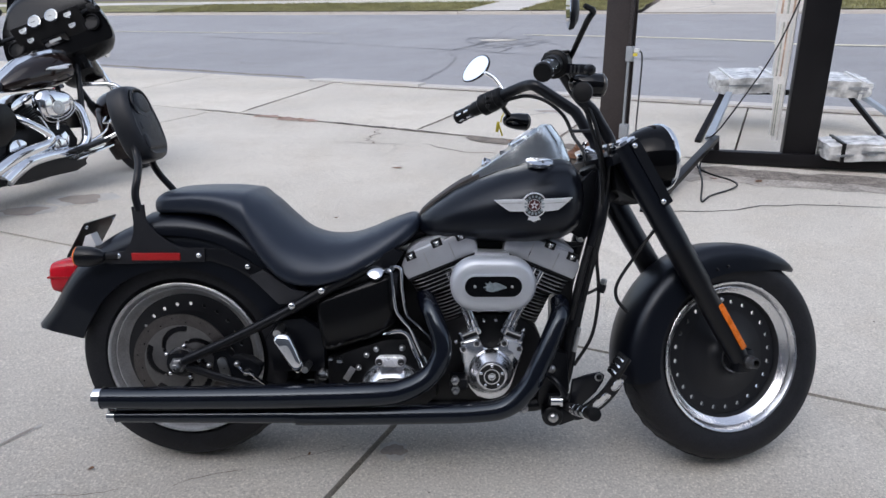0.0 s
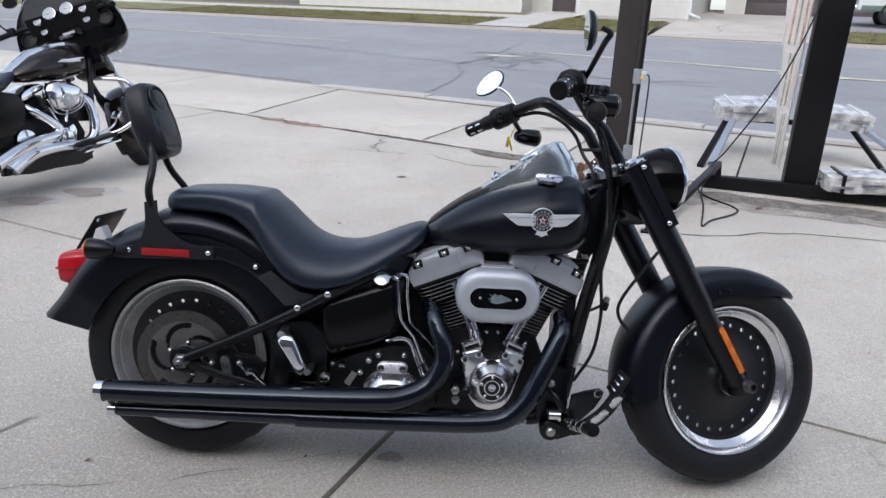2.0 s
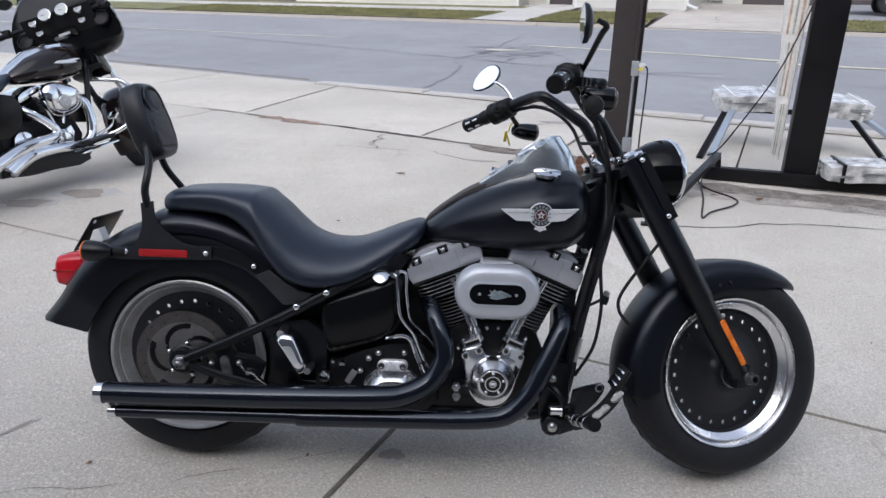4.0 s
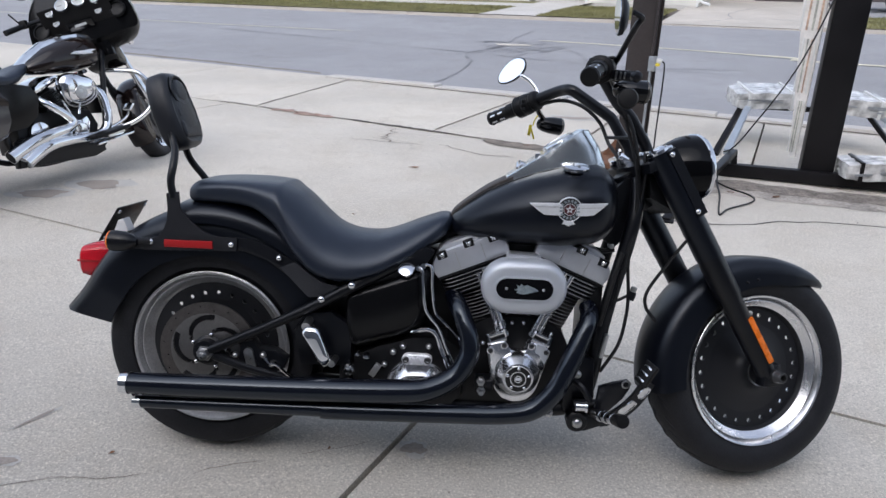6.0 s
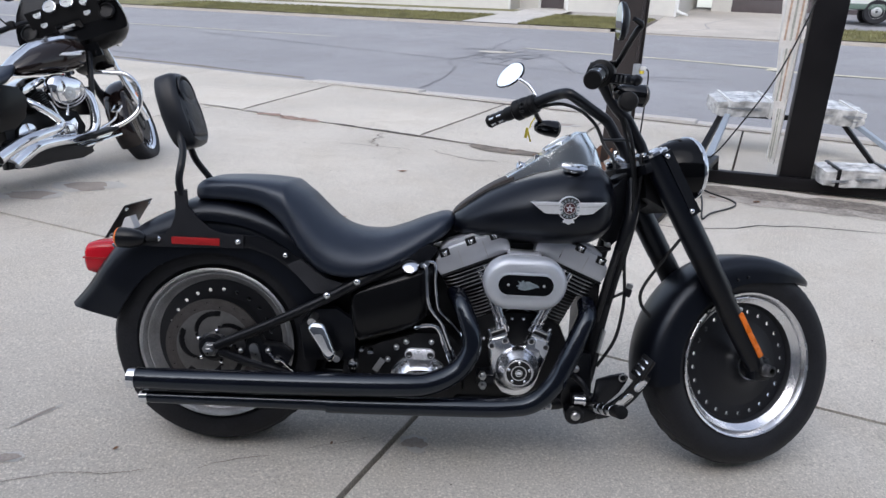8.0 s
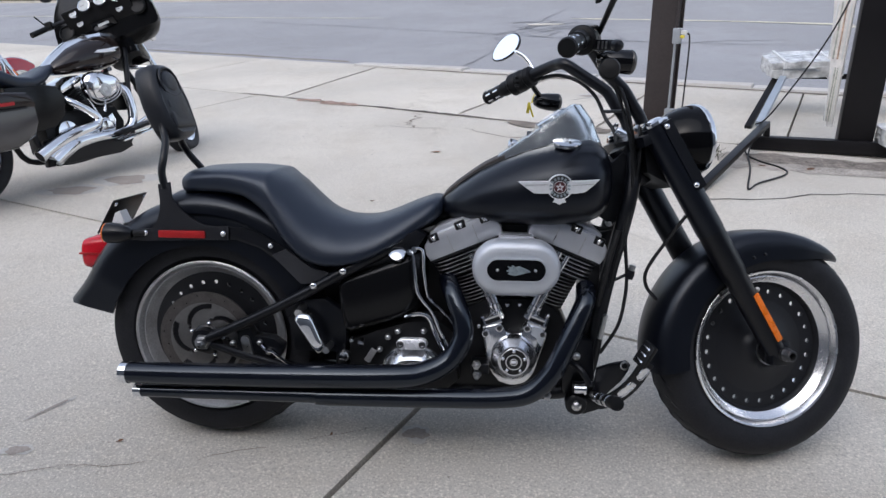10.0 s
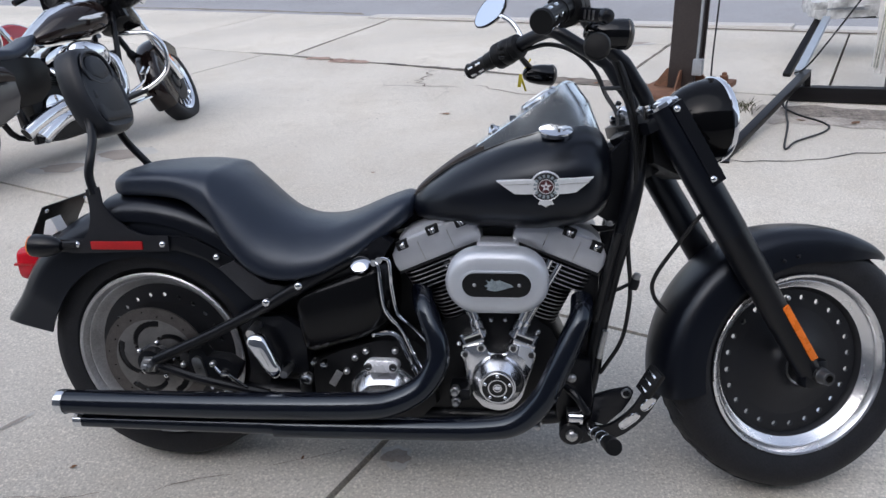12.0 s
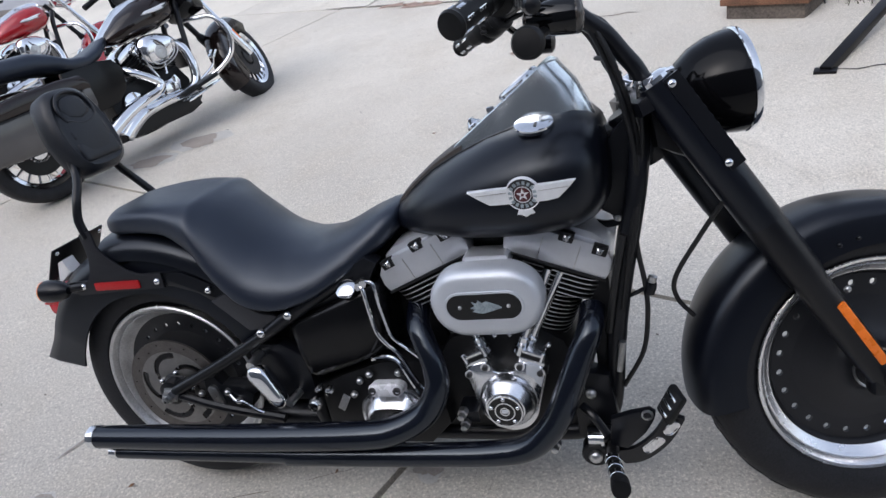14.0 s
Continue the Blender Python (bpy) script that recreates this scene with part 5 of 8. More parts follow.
loops = [[(x, y * g, 0.058 + (z - 0.058) * g) for y, z in [(q.x, q.y) for q in smooth_path([(y, z, 0) for y, z in crest[:-1]], 3)]] for x, g in ((0.020, 0.80), (0.034, 0.78), (0.0385, 0.68), (0.040, 0.50))]
rings(bm, loops)
bmesh.ops.transform(bm, matrix=BACK, verts=bm.verts)
part("cushion_panel", bm, BACKPAD, pad)
for zc, h, wd in ((-0.006, 0.030, 0.118), (-0.052, 0.050, 0.122)):
    bm = bmesh.new()
    box(bm, (0.024, 0, zc), (0.024, wd, h), 0.011, seg=4)
    bmesh.ops.transform(bm, matrix=BACK, verts=bm.verts)
    part("cushion_panel", bm, BACKPAD, pad)

# tail
bm = bmesh.new()
loops = []
for x, hy, zt, zb in ((-0.325, 0.040, 0.600, 0.520), (-0.35, 0.050, 0.604, 0.505), (-0.385, 0.052, 0.600, 0.500), (-0.405, 0.048, 0.594, 0.505), (-0.415, 0.036, 0.582, 0.515)):
    zm, hz = (zt + zb) / 2, (zt - zb) / 2
    loops.append([(x, hy * math.copysign(abs(math.cos(a)) ** 0.55, math.cos(a)), zm + hz * math.copysign(abs(math.sin(a)) ** 0.55, math.sin(a))) for a in np.linspace(0, 2 * math.pi, 24, endpoint=False)])
rings(bm, loops)
tl = P("tail_light", bm, REDLENS, "red tail light lens")
part("lens_band", one(box, (-0.372, 0, 0.553), (0.082, 0.107, 0.006), 0.002), REDREFL, tl, "dark dividing band")
part("tail_light_base", one(box, (-0.325, 0, 0.555), (0.03, 0.075, 0.085), 0.01), CHROME, tl, "chrome base")
for sgn in (-1, 1):
    bm = bmesh.new()
    lathe(bm, [(0.010, 0.0), (0.020, 0.012), (0.027, 0.035), (0.029, 0.062), (0.028, 0.072)], (-0.175, sgn * 0.165, 0.640), (-1, 0, 0.02), 24)
    tube(bm, [(-0.146, sgn * 0.146, 0.640), (-0.18, sgn * 0.155, 0.640), (-0.20, sgn * 0.163, 0.640)], 0.010, 10)
    sig = P("rear_turn_signal", bm, SATIN, "black bullet turn signal")
    bm = bmesh.new()
    lathe(bm, [(0.0275, 0.0), (0.0270, 0.004), (0.018, 0.010), (0.006, 0.012)], (-0.247, sgn * 0.165, 0.6415), (-1, 0, 0.02), 24)
    part("lens", bm, AMBER, sig, "amber lens")
PLT = Matrix.Translation((-0.292, 0, 0.672)) @ Matrix.Rotation(radians(32), 4, "Y")
bm = bmesh.new()
box(bm, (0, 0, 0), (0.004, 0.185, 0.115), 0.0015)
bmesh.ops.transform(bm, matrix=PLT, verts=bm.verts)
pl = P("plate_holder", bm, PLASTIC, "dark empty plate holder")
bm = bmesh.new()
prism(bm, [(-0.292, 0.622), (-0.238, 0.655), (-0.252, 0.690), (-0.268, 0.684)], -0.085, -0.045, 0.003)
part("plate_lamp", bm, WHITEST, pl, "white plate lamp cover")
for y in (-0.078, 0.078):
    for z in (-0.045, 0.045):
        bm = bmesh.new()
        bolt(bm, (0.003, y, z), 0.006, 0.004, (1, 0, 0))
        bmesh.ops.transform(bm, matrix=PLT, verts=bm.verts)
        part("screw", bm, CHROME, pl)

# tank, dash and badge
bm = bmesh.new()
TANK = [(0.682, 0.688, 0.722, 0.035), (0.695, 0.680, 0.742, 0.065), (0.73, 0.671, 0.770, 0.100), (0.79, 0.664, 0.812, 0.138), (0.85, 0.660, 0.843, 0.163), (0.92, 0.658, 0.872, 0.182), (0.99, 0.658, 0.893, 0.191), (1.05, 0.663, 0.901, 0.188), (1.09, 0.670, 0.899, 0.178), (1.115, 0.682, 0.889, 0.161), (1.134, 0.70, 0.870, 0.138), (1.146, 0.725, 0.842, 0.102), (1.151, 0.75, 0.81, 0.06)]
sections(bm, TANK, 48, 2.45, 0.46)
tank = P("fuel_tank", bm, DENIM, "matte black teardrop fuel tank", sharp=60)
bm = bmesh.new()
for sgn in (-1, 1):
    tube(bm, [(0.69, sgn * 0.02, 0.735), (0.73, sgn * 0.03, 0.768), (0.79, sgn * 0.045, 0.808), (0.85, sgn * 0.058, 0.837), (0.92, sgn * 0.068, 0.864), (0.99, sgn * 0.076, 0.883), (1.05, sgn * 0.076, 0.890), (1.10, sgn * 0.07, 0.884), (1.136, sgn * 0.055, 0.857)], 0.0045, 8)
part("tank_trim", bm, PLASTIC, tank, "black rubber trim on the tank ridge")
bm = bmesh.new()
loops = []
for x, z, w in ((0.684, 0.726, 0.020), (0.695, 0.744, 0.028), (0.73, 0.774, 0.034), (0.79, 0.816, 0.041), (0.835, 0.840, 0.046), (0.858, 0.850, 0.048)):
    loops.append([(x, -w, z - 0.012), (x, -w, z + 0.003), (x, -w + 0.005, z + 0.0065), (x, 0, z + 0.0085), (x, w - 0.005, z + 0.0065), (x, w, z + 0.003), (x, w, z - 0.012)])
rings(bm, [list(q) for q in zip(*[smooth_path(list(c), 4) for c in zip(*loops)])])
part("tank_strap", bm, STRAP, tank, "grained grey-brown leather strap")
bm = bmesh.new()


def console_loop(rear, straight, nose, half, rear_half, z_of):
    """A U-shaped outline, closed at the rear, with a rounded nose."""
    lp = [(rear + (straight - rear) * f, -(rear_half + (half - rear_half) * min(1.0, f * 1.6))) for f in np.linspace(0, 1, 9)]
    lp += [(straight + (nose - straight) * math.sin(a), -half * math.copysign(abs(math.cos(a)) ** 0.92, math.cos(a))) for a in np.linspace(0, math.pi, 22)[1:-1]]
    lp += [(x, -y) for x, y in lp[8::-1]]
    return [(x, y, z_of(x)) for x, y in lp]


ridge = lambda x: min(0.852 + (x - 0.840) * 0.683, 0.9915)
loops = [console_loop(0.838, 1.036, 1.134, 0.068, 0.044, lambda x: 0.815 + 0.26 * (x - 0.838) if x < 1.06 else 0.862),
         console_loop(0.838, 1.018, 1.100, 0.0635, 0.043, lambda x: (0.90 + ridge(x)) / 2 if x > 0.95 else ridge(x) - 0.016),
         console_loop(0.838, 0.998, 1.070, 0.0600, 0.042, lambda x: ridge(x) - 0.006),
         console_loop(0.839, 0.997, 1.0685, 0.0592, 0.0415, lambda x: ridge(x) - 0.002),
         console_loop(0.842, 0.995, 1.0635, 0.0565, 0.039, lambda x: ridge(x)),
         console_loop(0.855, 0.975, 1.010, 0.030, 0.020, lambda x: ridge(x))]
rings(bm, loops)
dash = P("dash_console", bm, DASH, "brushed silver dash console", sharp=30)
DN = Vector((-0.54, 0, 0.84))
bm = bmesh.new()
lathe(bm, [(0.047, -0.004), (0.049, 0.006), (0.045, 0.010), (0.043, 0.007), (0.005, 0.0065)], (0.985, 0, 0.950), DN, 36)
sp_ = part("speedometer", bm, CHROME, dash, "round speedometer with chrome ring")
bm = bmesh.new()
lathe(bm, [(0.0425, 0.0072), (0.03, 0.0095), (0.002, 0.010)], (0.985, 0, 0.950), DN, 36)
part("speedometer_face", bm, GAUGE, sp_, "pale dial face")
bm = bmesh.new()
lathe(bm, [(0.017, -0.004), (0.017, 0.006), (0.012, 0.010), (0.008, 0.016), (0.003, 0.018)], (0.882, 0, 0.879), DN, 20)
box(bm, (0.876, 0, 0.892), (0.008, 0.028, 0.012), 0.003)
part("ignition_switch", bm, CHROME, dash, "chrome ignition knob")
bm = bmesh.new()
box(bm, (0.925, -0.02, 0.912), (0.016, 0.014, 0.014), 0.003)
part("indicator", bm, CHROME, dash, "small chrome lever")
for sgn in (-1, 1):
    bm = bmesh.new()
    lathe(bm, [(0.034, -0.006), (0.035, 0.0), (0.0375, 0.002), (0.037, 0.005), (0.030, 0.008), (0.012, 0.010), (0.002, 0.0105)], (1.022, sgn * 0.104, 0.890), (0.04, sgn * 0.24, 0.965), 36)
    cap_ = part("fuel_cap", bm, CHROME, tank, "chrome fuel cap")
    part("cap_slot", one(box, (1.028, sgn * 0.108, 0.8975), (0.006, 0.044, 0.003), 0.001, Matrix.Rotation(radians(-sgn * 12), 4, "X")), DARKSTEEL, cap_, "dark slot across the cap")
BX, BY, BZ = 1.000, -0.1905, 0.786
BADGE_M = Matrix.Translation((BX, BY, BZ)) @ Matrix.Rotation(radians(-1.5), 4, "Z") @ Matrix.Rotation(radians(6), 4, "X")


def badge_piece(name, bm, material, label, parent):
    bmesh.ops.transform(bm, matrix=BADGE_M, verts=bm.verts)
    return part(name, bm, material, parent, label)


wing = None
for sgn, out in ((-1, [(0.018, 0.015), (0.062, 0.0145), (0.106, 0.0125), (0.086, -0.003), (0.066, -0.017), (0.046, -0.0175), (0.018, -0.017)]), (1, [(0.018, 0.016), (0.060, 0.0175), (0.099, 0.0205), (0.082, 0.003), (0.064, -0.0125), (0.044, -0.016), (0.018, -0.017)])):
    bm = bmesh.new()
    prism(bm, [(sgn * x, z) for x, z in out], -0.006, 0.004, 0.0014)
    wing = badge_piece("tank_badge_wing", bm, BADGE, "silver wing of the tank badge", tank)
    bm = bmesh.new()
    box(bm, (sgn * 0.060, -0.0063, 0.0055 if sgn < 0 else 0.0075), (0.060, 0.0012, 0.0014), 0, Matrix.Rotation(radians(-4 if sgn > 0 else -2), 4, "Y"))
    badge_piece("feather_line", bm, DULLCHROME, "", wing)
bm = bmesh.new()
lathe(bm, [(0.033, 0.0), (0.033, 0.007), (0.032, 0.009), (0.0302, 0.0075)], (0, 0.003, 0), (0, -1, 0), 40)
rd = badge_piece("tank_badge", bm, BADGE, "round silver tank badge", tank)
bm = bmesh.new()
lathe(bm, [(0.0304, 0.006), (0.0304, 0.0078), (0.001, 0.0078)], (0, 0.003, 0), (0, -1, 0), 36)
badge_piece("badge_face", bm, BADGEDARK, "dark enamel face", rd)
bm = bmesh.new()
lathe(bm, [(0.0162, 0.0075), (0.0162, 0.0092), (0.0150, 0.0092), (0.0150, 0.0075)], (0, 0.003, 0), (0, -1, 0), 32, True)
badge_piece("badge_ring", bm, BADGE, "", rd)
bm = bmesh.new()
star = [((0.0125 if k % 2 == 0 else 0.005) * math.sin(k * math.pi / 5), (0.0125 if k % 2 == 0 else 0.005) * math.cos(k * math.pi / 5)) for k in range(10)]
prism(bm, star, -0.0066, -0.0045, 0)
badge_piece("badge_star", bm, BADGE, "silver star", rd)
bm = bmesh.new()
lathe(bm, [(0.0148, 0.0076), (0.0148, 0.0084), (0.001, 0.0084)], (0, 0.003, 0), (0, -1, 0), 32)
badge_piece("badge_field", bm, BADGERED, "dull red field round the star", rd)
bm = bmesh.new()
lathe(bm, [(0.0028, 0.0095), (0.0028, 0.0105), (0.0005, 0.0105)], (0, 0.003, 0), (0, -1, 0), 16)
badge_piece("badge_dot", bm, BADGERED, "red centre", rd)
for k in range(16):
    a = 2 * math.pi * (k + 0.5) / 16
    bm = bmesh.new()
    box(bm, (0.0232 * math.cos(a), -0.0055, 0.0232 * math.sin(a)), (0.0052, 0.0016, 0.0068), 0, Matrix.Rotation(-a + math.pi / 2, 4, "Y"))
    badge_piece("letter_bar", bm, FEATHER, "", rd)
bm = bmesh.new()
prism(bm, [(-0.012, -0.030), (0.012, -0.030), (0.017, -0.040), (0.009, -0.041), (0.0, -0.046), (-0.009, -0.041), (-0.017, -0.040)], -0.006, 0.002, 0.001)
badge_piece("badge_scroll", bm, BADGE, "small silver scroll", rd)

# frame
bm = bmesh.new()
for sgn in (-1, 1):
    tube(bm, [(1.212, sgn * 0.045, 0.86), (1.200, sgn * 0.085, 0.765), (1.177, sgn * 0.098, 0.656), (1.153, sgn * 0.10, 0.55), (1.131, sgn * 0.10, 0.43), (1.116, sgn * 0.10, 0.307), (1.098, sgn * 0.10, 0.235), (1.05, sgn * 0.10, 0.190), (0.95, sgn * 0.10, 0.178), (0.55, sgn * 0.10, 0.178), (0.42, sgn * 0.11, 0.195), (0.40, sgn * 0.11, 0.30), (0.43, sgn * 0.11, 0.55)], 0.0205, 14)
tube(bm, [(1.2, 0, 0.84), (1.0, 0, 0.78), (0.75, 0, 0.70), (0.5, 0, 0.62)], 0.025, 10)
P("frame", bm, SATIN, "black tubular frame")
bm = bmesh.new()
lathe(bm, [(0.036, -0.10), (0.040, -0.09), (0.040, 0.010), (0.036, 0.018)], (1.19, 0, 0.86), (-0.53, 0, 0.848), 24)
prism(bm, [(1.10, 0.70), (1.11, 0.79), (1.18, 0.865), (1.24, 0.82), (1.20, 0.70), (1.16, 0.66)], -0.045, 0.045, 0.006)
P("steering_head", bm, SATIN)
for x, z, y in ((1.154, 0.667, -0.030), (1.067, 0.305, -0.13)):
    P("frame_bolt", one(bolt, (x, y, z), 0.012, 0.012), DULLCHROME, "steel frame bolt")
bm = bmesh.new()
tube(bm, [(1.10, -0.02, 0.652), (1.13, -0.022, 0.646), (1.165, -0.024, 0.652)], 0.008, 10)
P("tank_mount", bm, SATIN)
bm = bmesh.new()
box(bm, (1.105, 0.0, 0.44), (0.045, 0.19, 0.33), 0.008)
P("voltage_regulator", bm, FINBLACK, "black regulator between the frame tubes")

# engine
bm = bmesh.new()
prism(bm, [(0.70, 0.20), (0.70, 0.33), (0.76, 0.43), (0.82, 0.46), (0.96, 0.46), (1.02, 0.42), (1.06, 0.33), (1.05, 0.22), (0.98, 0.155), (0.78, 0.155)], -0.105, 0.12, 0.015)
P("crankcase", bm, FINBLACK, "black engine crankcase")
bm = bmesh.new()
prism(bm, [(0.42, 0.20), (0.42, 0.33), (0.50, 0.365), (0.60, 0.395), (0.69, 0.395), (0.73, 0.36), (0.74, 0.22), (0.68, 0.16), (0.48, 0.16)], -0.135, 0.13, 0.02)
gear = P("gearbox", bm, FINBLACK, "black gearbox housing")


def cylinder(x, z, tilt, name):
    """A finned barrel with its wider finned head and rocker cover; tilt in degrees, back is negative."""
    R_ = Matrix.Translation((x, 0, z)) @ Matrix.Rotation(radians(tilt), 4, "Y")
    bm = bmesh.new()
    lathe(bm, [(0.060, 0.0), (0.060, 0.14)], (0, 0, 0), (0, 0, 1), 28)
    box(bm, (0, 0, 0.172), (0.150, 0.19, 0.075), 0.01)
    bmesh.ops.transform(bm, matrix=R_, verts=bm.verts)
    cyl_ = P(name, bm, FINBLACK, "black finned engine cylinder")

    def oval(w, d, zz, pw):
        return [(w * math.copysign(abs(math.cos(a)) ** pw, math.cos(a)), d * math.copysign(abs(math.sin(a)) ** pw, math.sin(a)), zz) for a in np.linspace(0, 2 * math.pi, 32, endpoint=False)]

    plates = [(0.012 + k * 0.0105, 0.078 + 0.007 * k / 11, 0.094, 0.66) for k in range(12)] + [(0.146 + k * 0.0112, 0.104 + 0.0015 * k, 0.1125, 0.38) for k in range(5)]
    for h, w, d, pw in plates:
        bm = bmesh.new()
        rings(bm, [oval(w, d, h - 0.0019, pw), oval(w, d, h + 0.0019, pw)])
        bmesh.ops.transform(bm, matrix=R_, verts=bm.verts)
        part("fin", bm, FINBLACK, cyl_)
        bm = bmesh.new()
        rings(bm, [oval(w + 0.0006, d + 0.0006, h - 0.0009, pw), oval(w + 0.0006, d + 0.0006, h + 0.0013, pw)])
        bmesh.ops.transform(bm, matrix=R_, verts=bm.verts)
        part("fin_edge", bm, FINEDGE, cyl_)
    outline = [(-0.107, 0.204), (-0.112, 0.226), (-0.108, 0.250), (-0.092, 0.266), (-0.060, 0.273), (0.060, 0.273), (0.092, 0.266), (0.108, 0.250), (0.112, 0.226), (0.107, 0.204)]
    bm = bmesh.new()
    prism(bm, outline, -0.117, 0.105, 0.009)
    bmesh.ops.transform(bm, matrix=R_, verts=bm.verts)
    rocker = P("rocker_cover", bm, HEAD, "silver rocker cover")
    bm = bmesh.new()
    prism(bm, [(-0.085, 0.255), (-0.082, 0.278), (-0.055, 0.288), (0.055, 0.288), (0.082, 0.278), (0.085, 0.255)], -0.095, 0.09, 0.010)
    bmesh.ops.transform(bm, matrix=R_, verts=bm.verts)
    part("rocker_top", bm, HEAD, rocker, "raised rocker cover top")
    bm = one(box, (0, -0.006, 0.203), (0.216, 0.228, 0.006), 0.002)
    bmesh.ops.transform(bm, matrix=R_, verts=bm.verts)
    part("rocker_base", bm, FINBLACK, rocker, "dark gasket edge")
    for xx, zz in ((-0.074, 0.264), (0.008, 0.271), (0.078, 0.263)):
        # solid black block paints the shade of a notch that is not cut
        bm = bmesh.new()
        box(bm, (xx, -0.111, zz), (0.030, 0.016, 0.022), 0.003)
        bmesh.ops.transform(bm, matrix=R_, verts=bm.verts)
        part("recess_shade_block", bm, FINBLACK, rocker, "black block for the shaded bolt recess")
        bm = bmesh.new()
        lathe(bm, [(0.0085, 0), (0.0085, 0.012), (0.006, 0.014), (0.005, 0.010)], (xx, -0.113, zz - 0.004), (0, -0.6, 1), 12)
        bmesh.ops.transform(bm, matrix=R_, verts=bm.verts)
        part("cap_screw", bm, SOFTCHROME, rocker)
    for xx in (0.040, -0.036):
        bm = one(box, (xx, -0.1168, 0.234), (0.0020, 0.003, 0.052), 0.0005)
        bmesh.ops.transform(bm, matrix=R_, verts=bm.verts)
        part("rocker_seam", bm, DULLCHROME, rocker)
    return cyl_


bm = one(box, (0.89, 0.0, 0.60), (0.12, 0.15, 0.15), 0.02)
P("intake_manifold", bm, FINBLACK, "black intake manifold between the cylinders")
cylinder(0.835, 0.415, -22.5, "rear_cylinder")
cylinder(0.945, 0.415, 22.5, "front_cylinder")
for x0, z0, x1, z1, yy in ((0.852, 0.415, 0.785, 0.60, -0.132), (0.842, 0.41, 0.768, 0.585, -0.112), (0.930, 0.415, 1.012, 0.60, -0.135), (0.942, 0.41, 1.035, 0.585, -0.120)):
    bm = bmesh.new()
    tube(bm, [(x0, yy, z0), (x1, yy + 0.015, z1)], 0.0095, 14)
    d = Vector((x1 - x0, 0, z1 - z0)).normalized()
    for f, r in ((0.02, 0.0155), (0.10, 0.013), (0.16, 0.0125)):
        q = Vector((x0, yy, z0)).lerp(Vector((x1, yy + 0.015, z1)), f)
        lathe(bm, [(r * 0.8, -0.007), (r, -0.005), (r, 0.005), (r * 0.8, 0.007)], q, d, 16)
    P("pushrod_tube", bm, CHROME, "chrome pushrod tube")
for sgn, xx in ((-1, 0.832), (1, 0.954)):
    turn = Matrix.Rotation(radians(sgn * 22), 4, "Y")
    bm = bmesh.new()
    box(bm, (xx, -0.128, 0.398), (0.056, 0.050, 0.012), 0.003, turn)
    lb = P("lifter_block", bm, COVERCHROME, "chrome lifter block")
    bm = bmesh.new()
    box(bm, (xx - sgn * 0.001, -0.128, 0.408), (0.050, 0.050, 0.010), 0.003, turn)
    part("gasket", bm, FINBLACK, lb, "black gasket")
    bm = bmesh.new()
    box(bm, (xx + sgn * 0.003, -0.128, 0.418), (0.054, 0.052, 0.008), 0.003, turn)
    part("flange", bm, COVERCHROME, lb)
    for k in (-1, 1):
        bm = bmesh.new()
        lathe(bm, [(0.0062, -0.014), (0.0062, 0.008), (0.004, 0.0095), (0.0005, 0.0095)], (xx + sgn * 0.003 + k * 0.023, -0.150, 0.419 - sgn * k * 0.0095), (0.37 * sgn, 0, 0.93), 10)
        part("bolt", bm, CHROME, lb)
bm = bmesh.new()
arm = smooth_path([(0.832, 0.256, 0), (0.818, 0.290, 0), (0.811, 0.340, 0), (0.805, 0.376, 0)], 4) + [Vector((0.805, 0.392, 0)), Vector((0.812, 0.397, 0)), Vector((0.842, 0.407, 0))]
arm += smooth_path([(0.860, 0.402, 0), (0.866, 0.388, 0), (0.876, 0.380, 0), (0.893, 0.379, 0), (0.910, 0.381, 0), (0.918, 0.389, 0), (0.924, 0.404, 0)], 3)
arm += smooth_path([(0.934, 0.407, 0), (0.966, 0.394, 0), (0.980, 0.384, 0), (0.982, 0.368, 0), (0.974, 0.340, 0), (0.962, 0.300, 0), (0.950, 0.262, 0), (0.925, 0.232, 0), (0.888, 0.222, 0), (0.852, 0.232, 0)], 3)
loops = []
for y, g, dz in ((-0.100, 1.0, 0.0), (-0.146, 1.0, 0.0), (-0.150, 0.99, 0.0), (-0.1535, 0.965, 0.001), (-0.1555, 0.93, 0.002), (-0.160, 0.60, 0.0)):
    loops.append([(0.893 + (q.x - 0.893) * g, y, 0.316 + (q.y - 0.320) * g) for q in arm])
rings(bm, loops)
cam_c = P("cam_cover", bm, COVERCHROME, "polished chrome cam cover", sharp=40)
bm = bmesh.new()
lathe(bm, [(0.064, -0.014), (0.0615, 0.002), (0.0595, 0.008), (0.056, 0.0125), (0.0450, 0.0275), (0.0425, 0.0310), (0.0395, 0.0320)], (0.892, -0.168, 0.309), (0, -1, 0), 56)
part("cover_dome", bm, COVERCHROME, cam_c, "", sharp=28)
bm = bmesh.new()
prism(bm, [(0.938, 0.372), (0.944, 0.397), (0.966, 0.391), (0.975, 0.380), (0.976, 0.362), (0.968, 0.338)], -0.1585, -0.150, 0.002)
part("cover_panel", bm, SILVER, cam_c, "satin triangular panel")
bm = bmesh.new()
lathe(bm, [(0.0395, 0.0), (0.0395, 0.034), (0.038, 0.036), (0.001, 0.036)], (0.892, -0.168, 0.309), (0, -1, 0), 40)
tc_ = part("timer_cover", bm, GLOSS, cam_c, "round black timer cover")
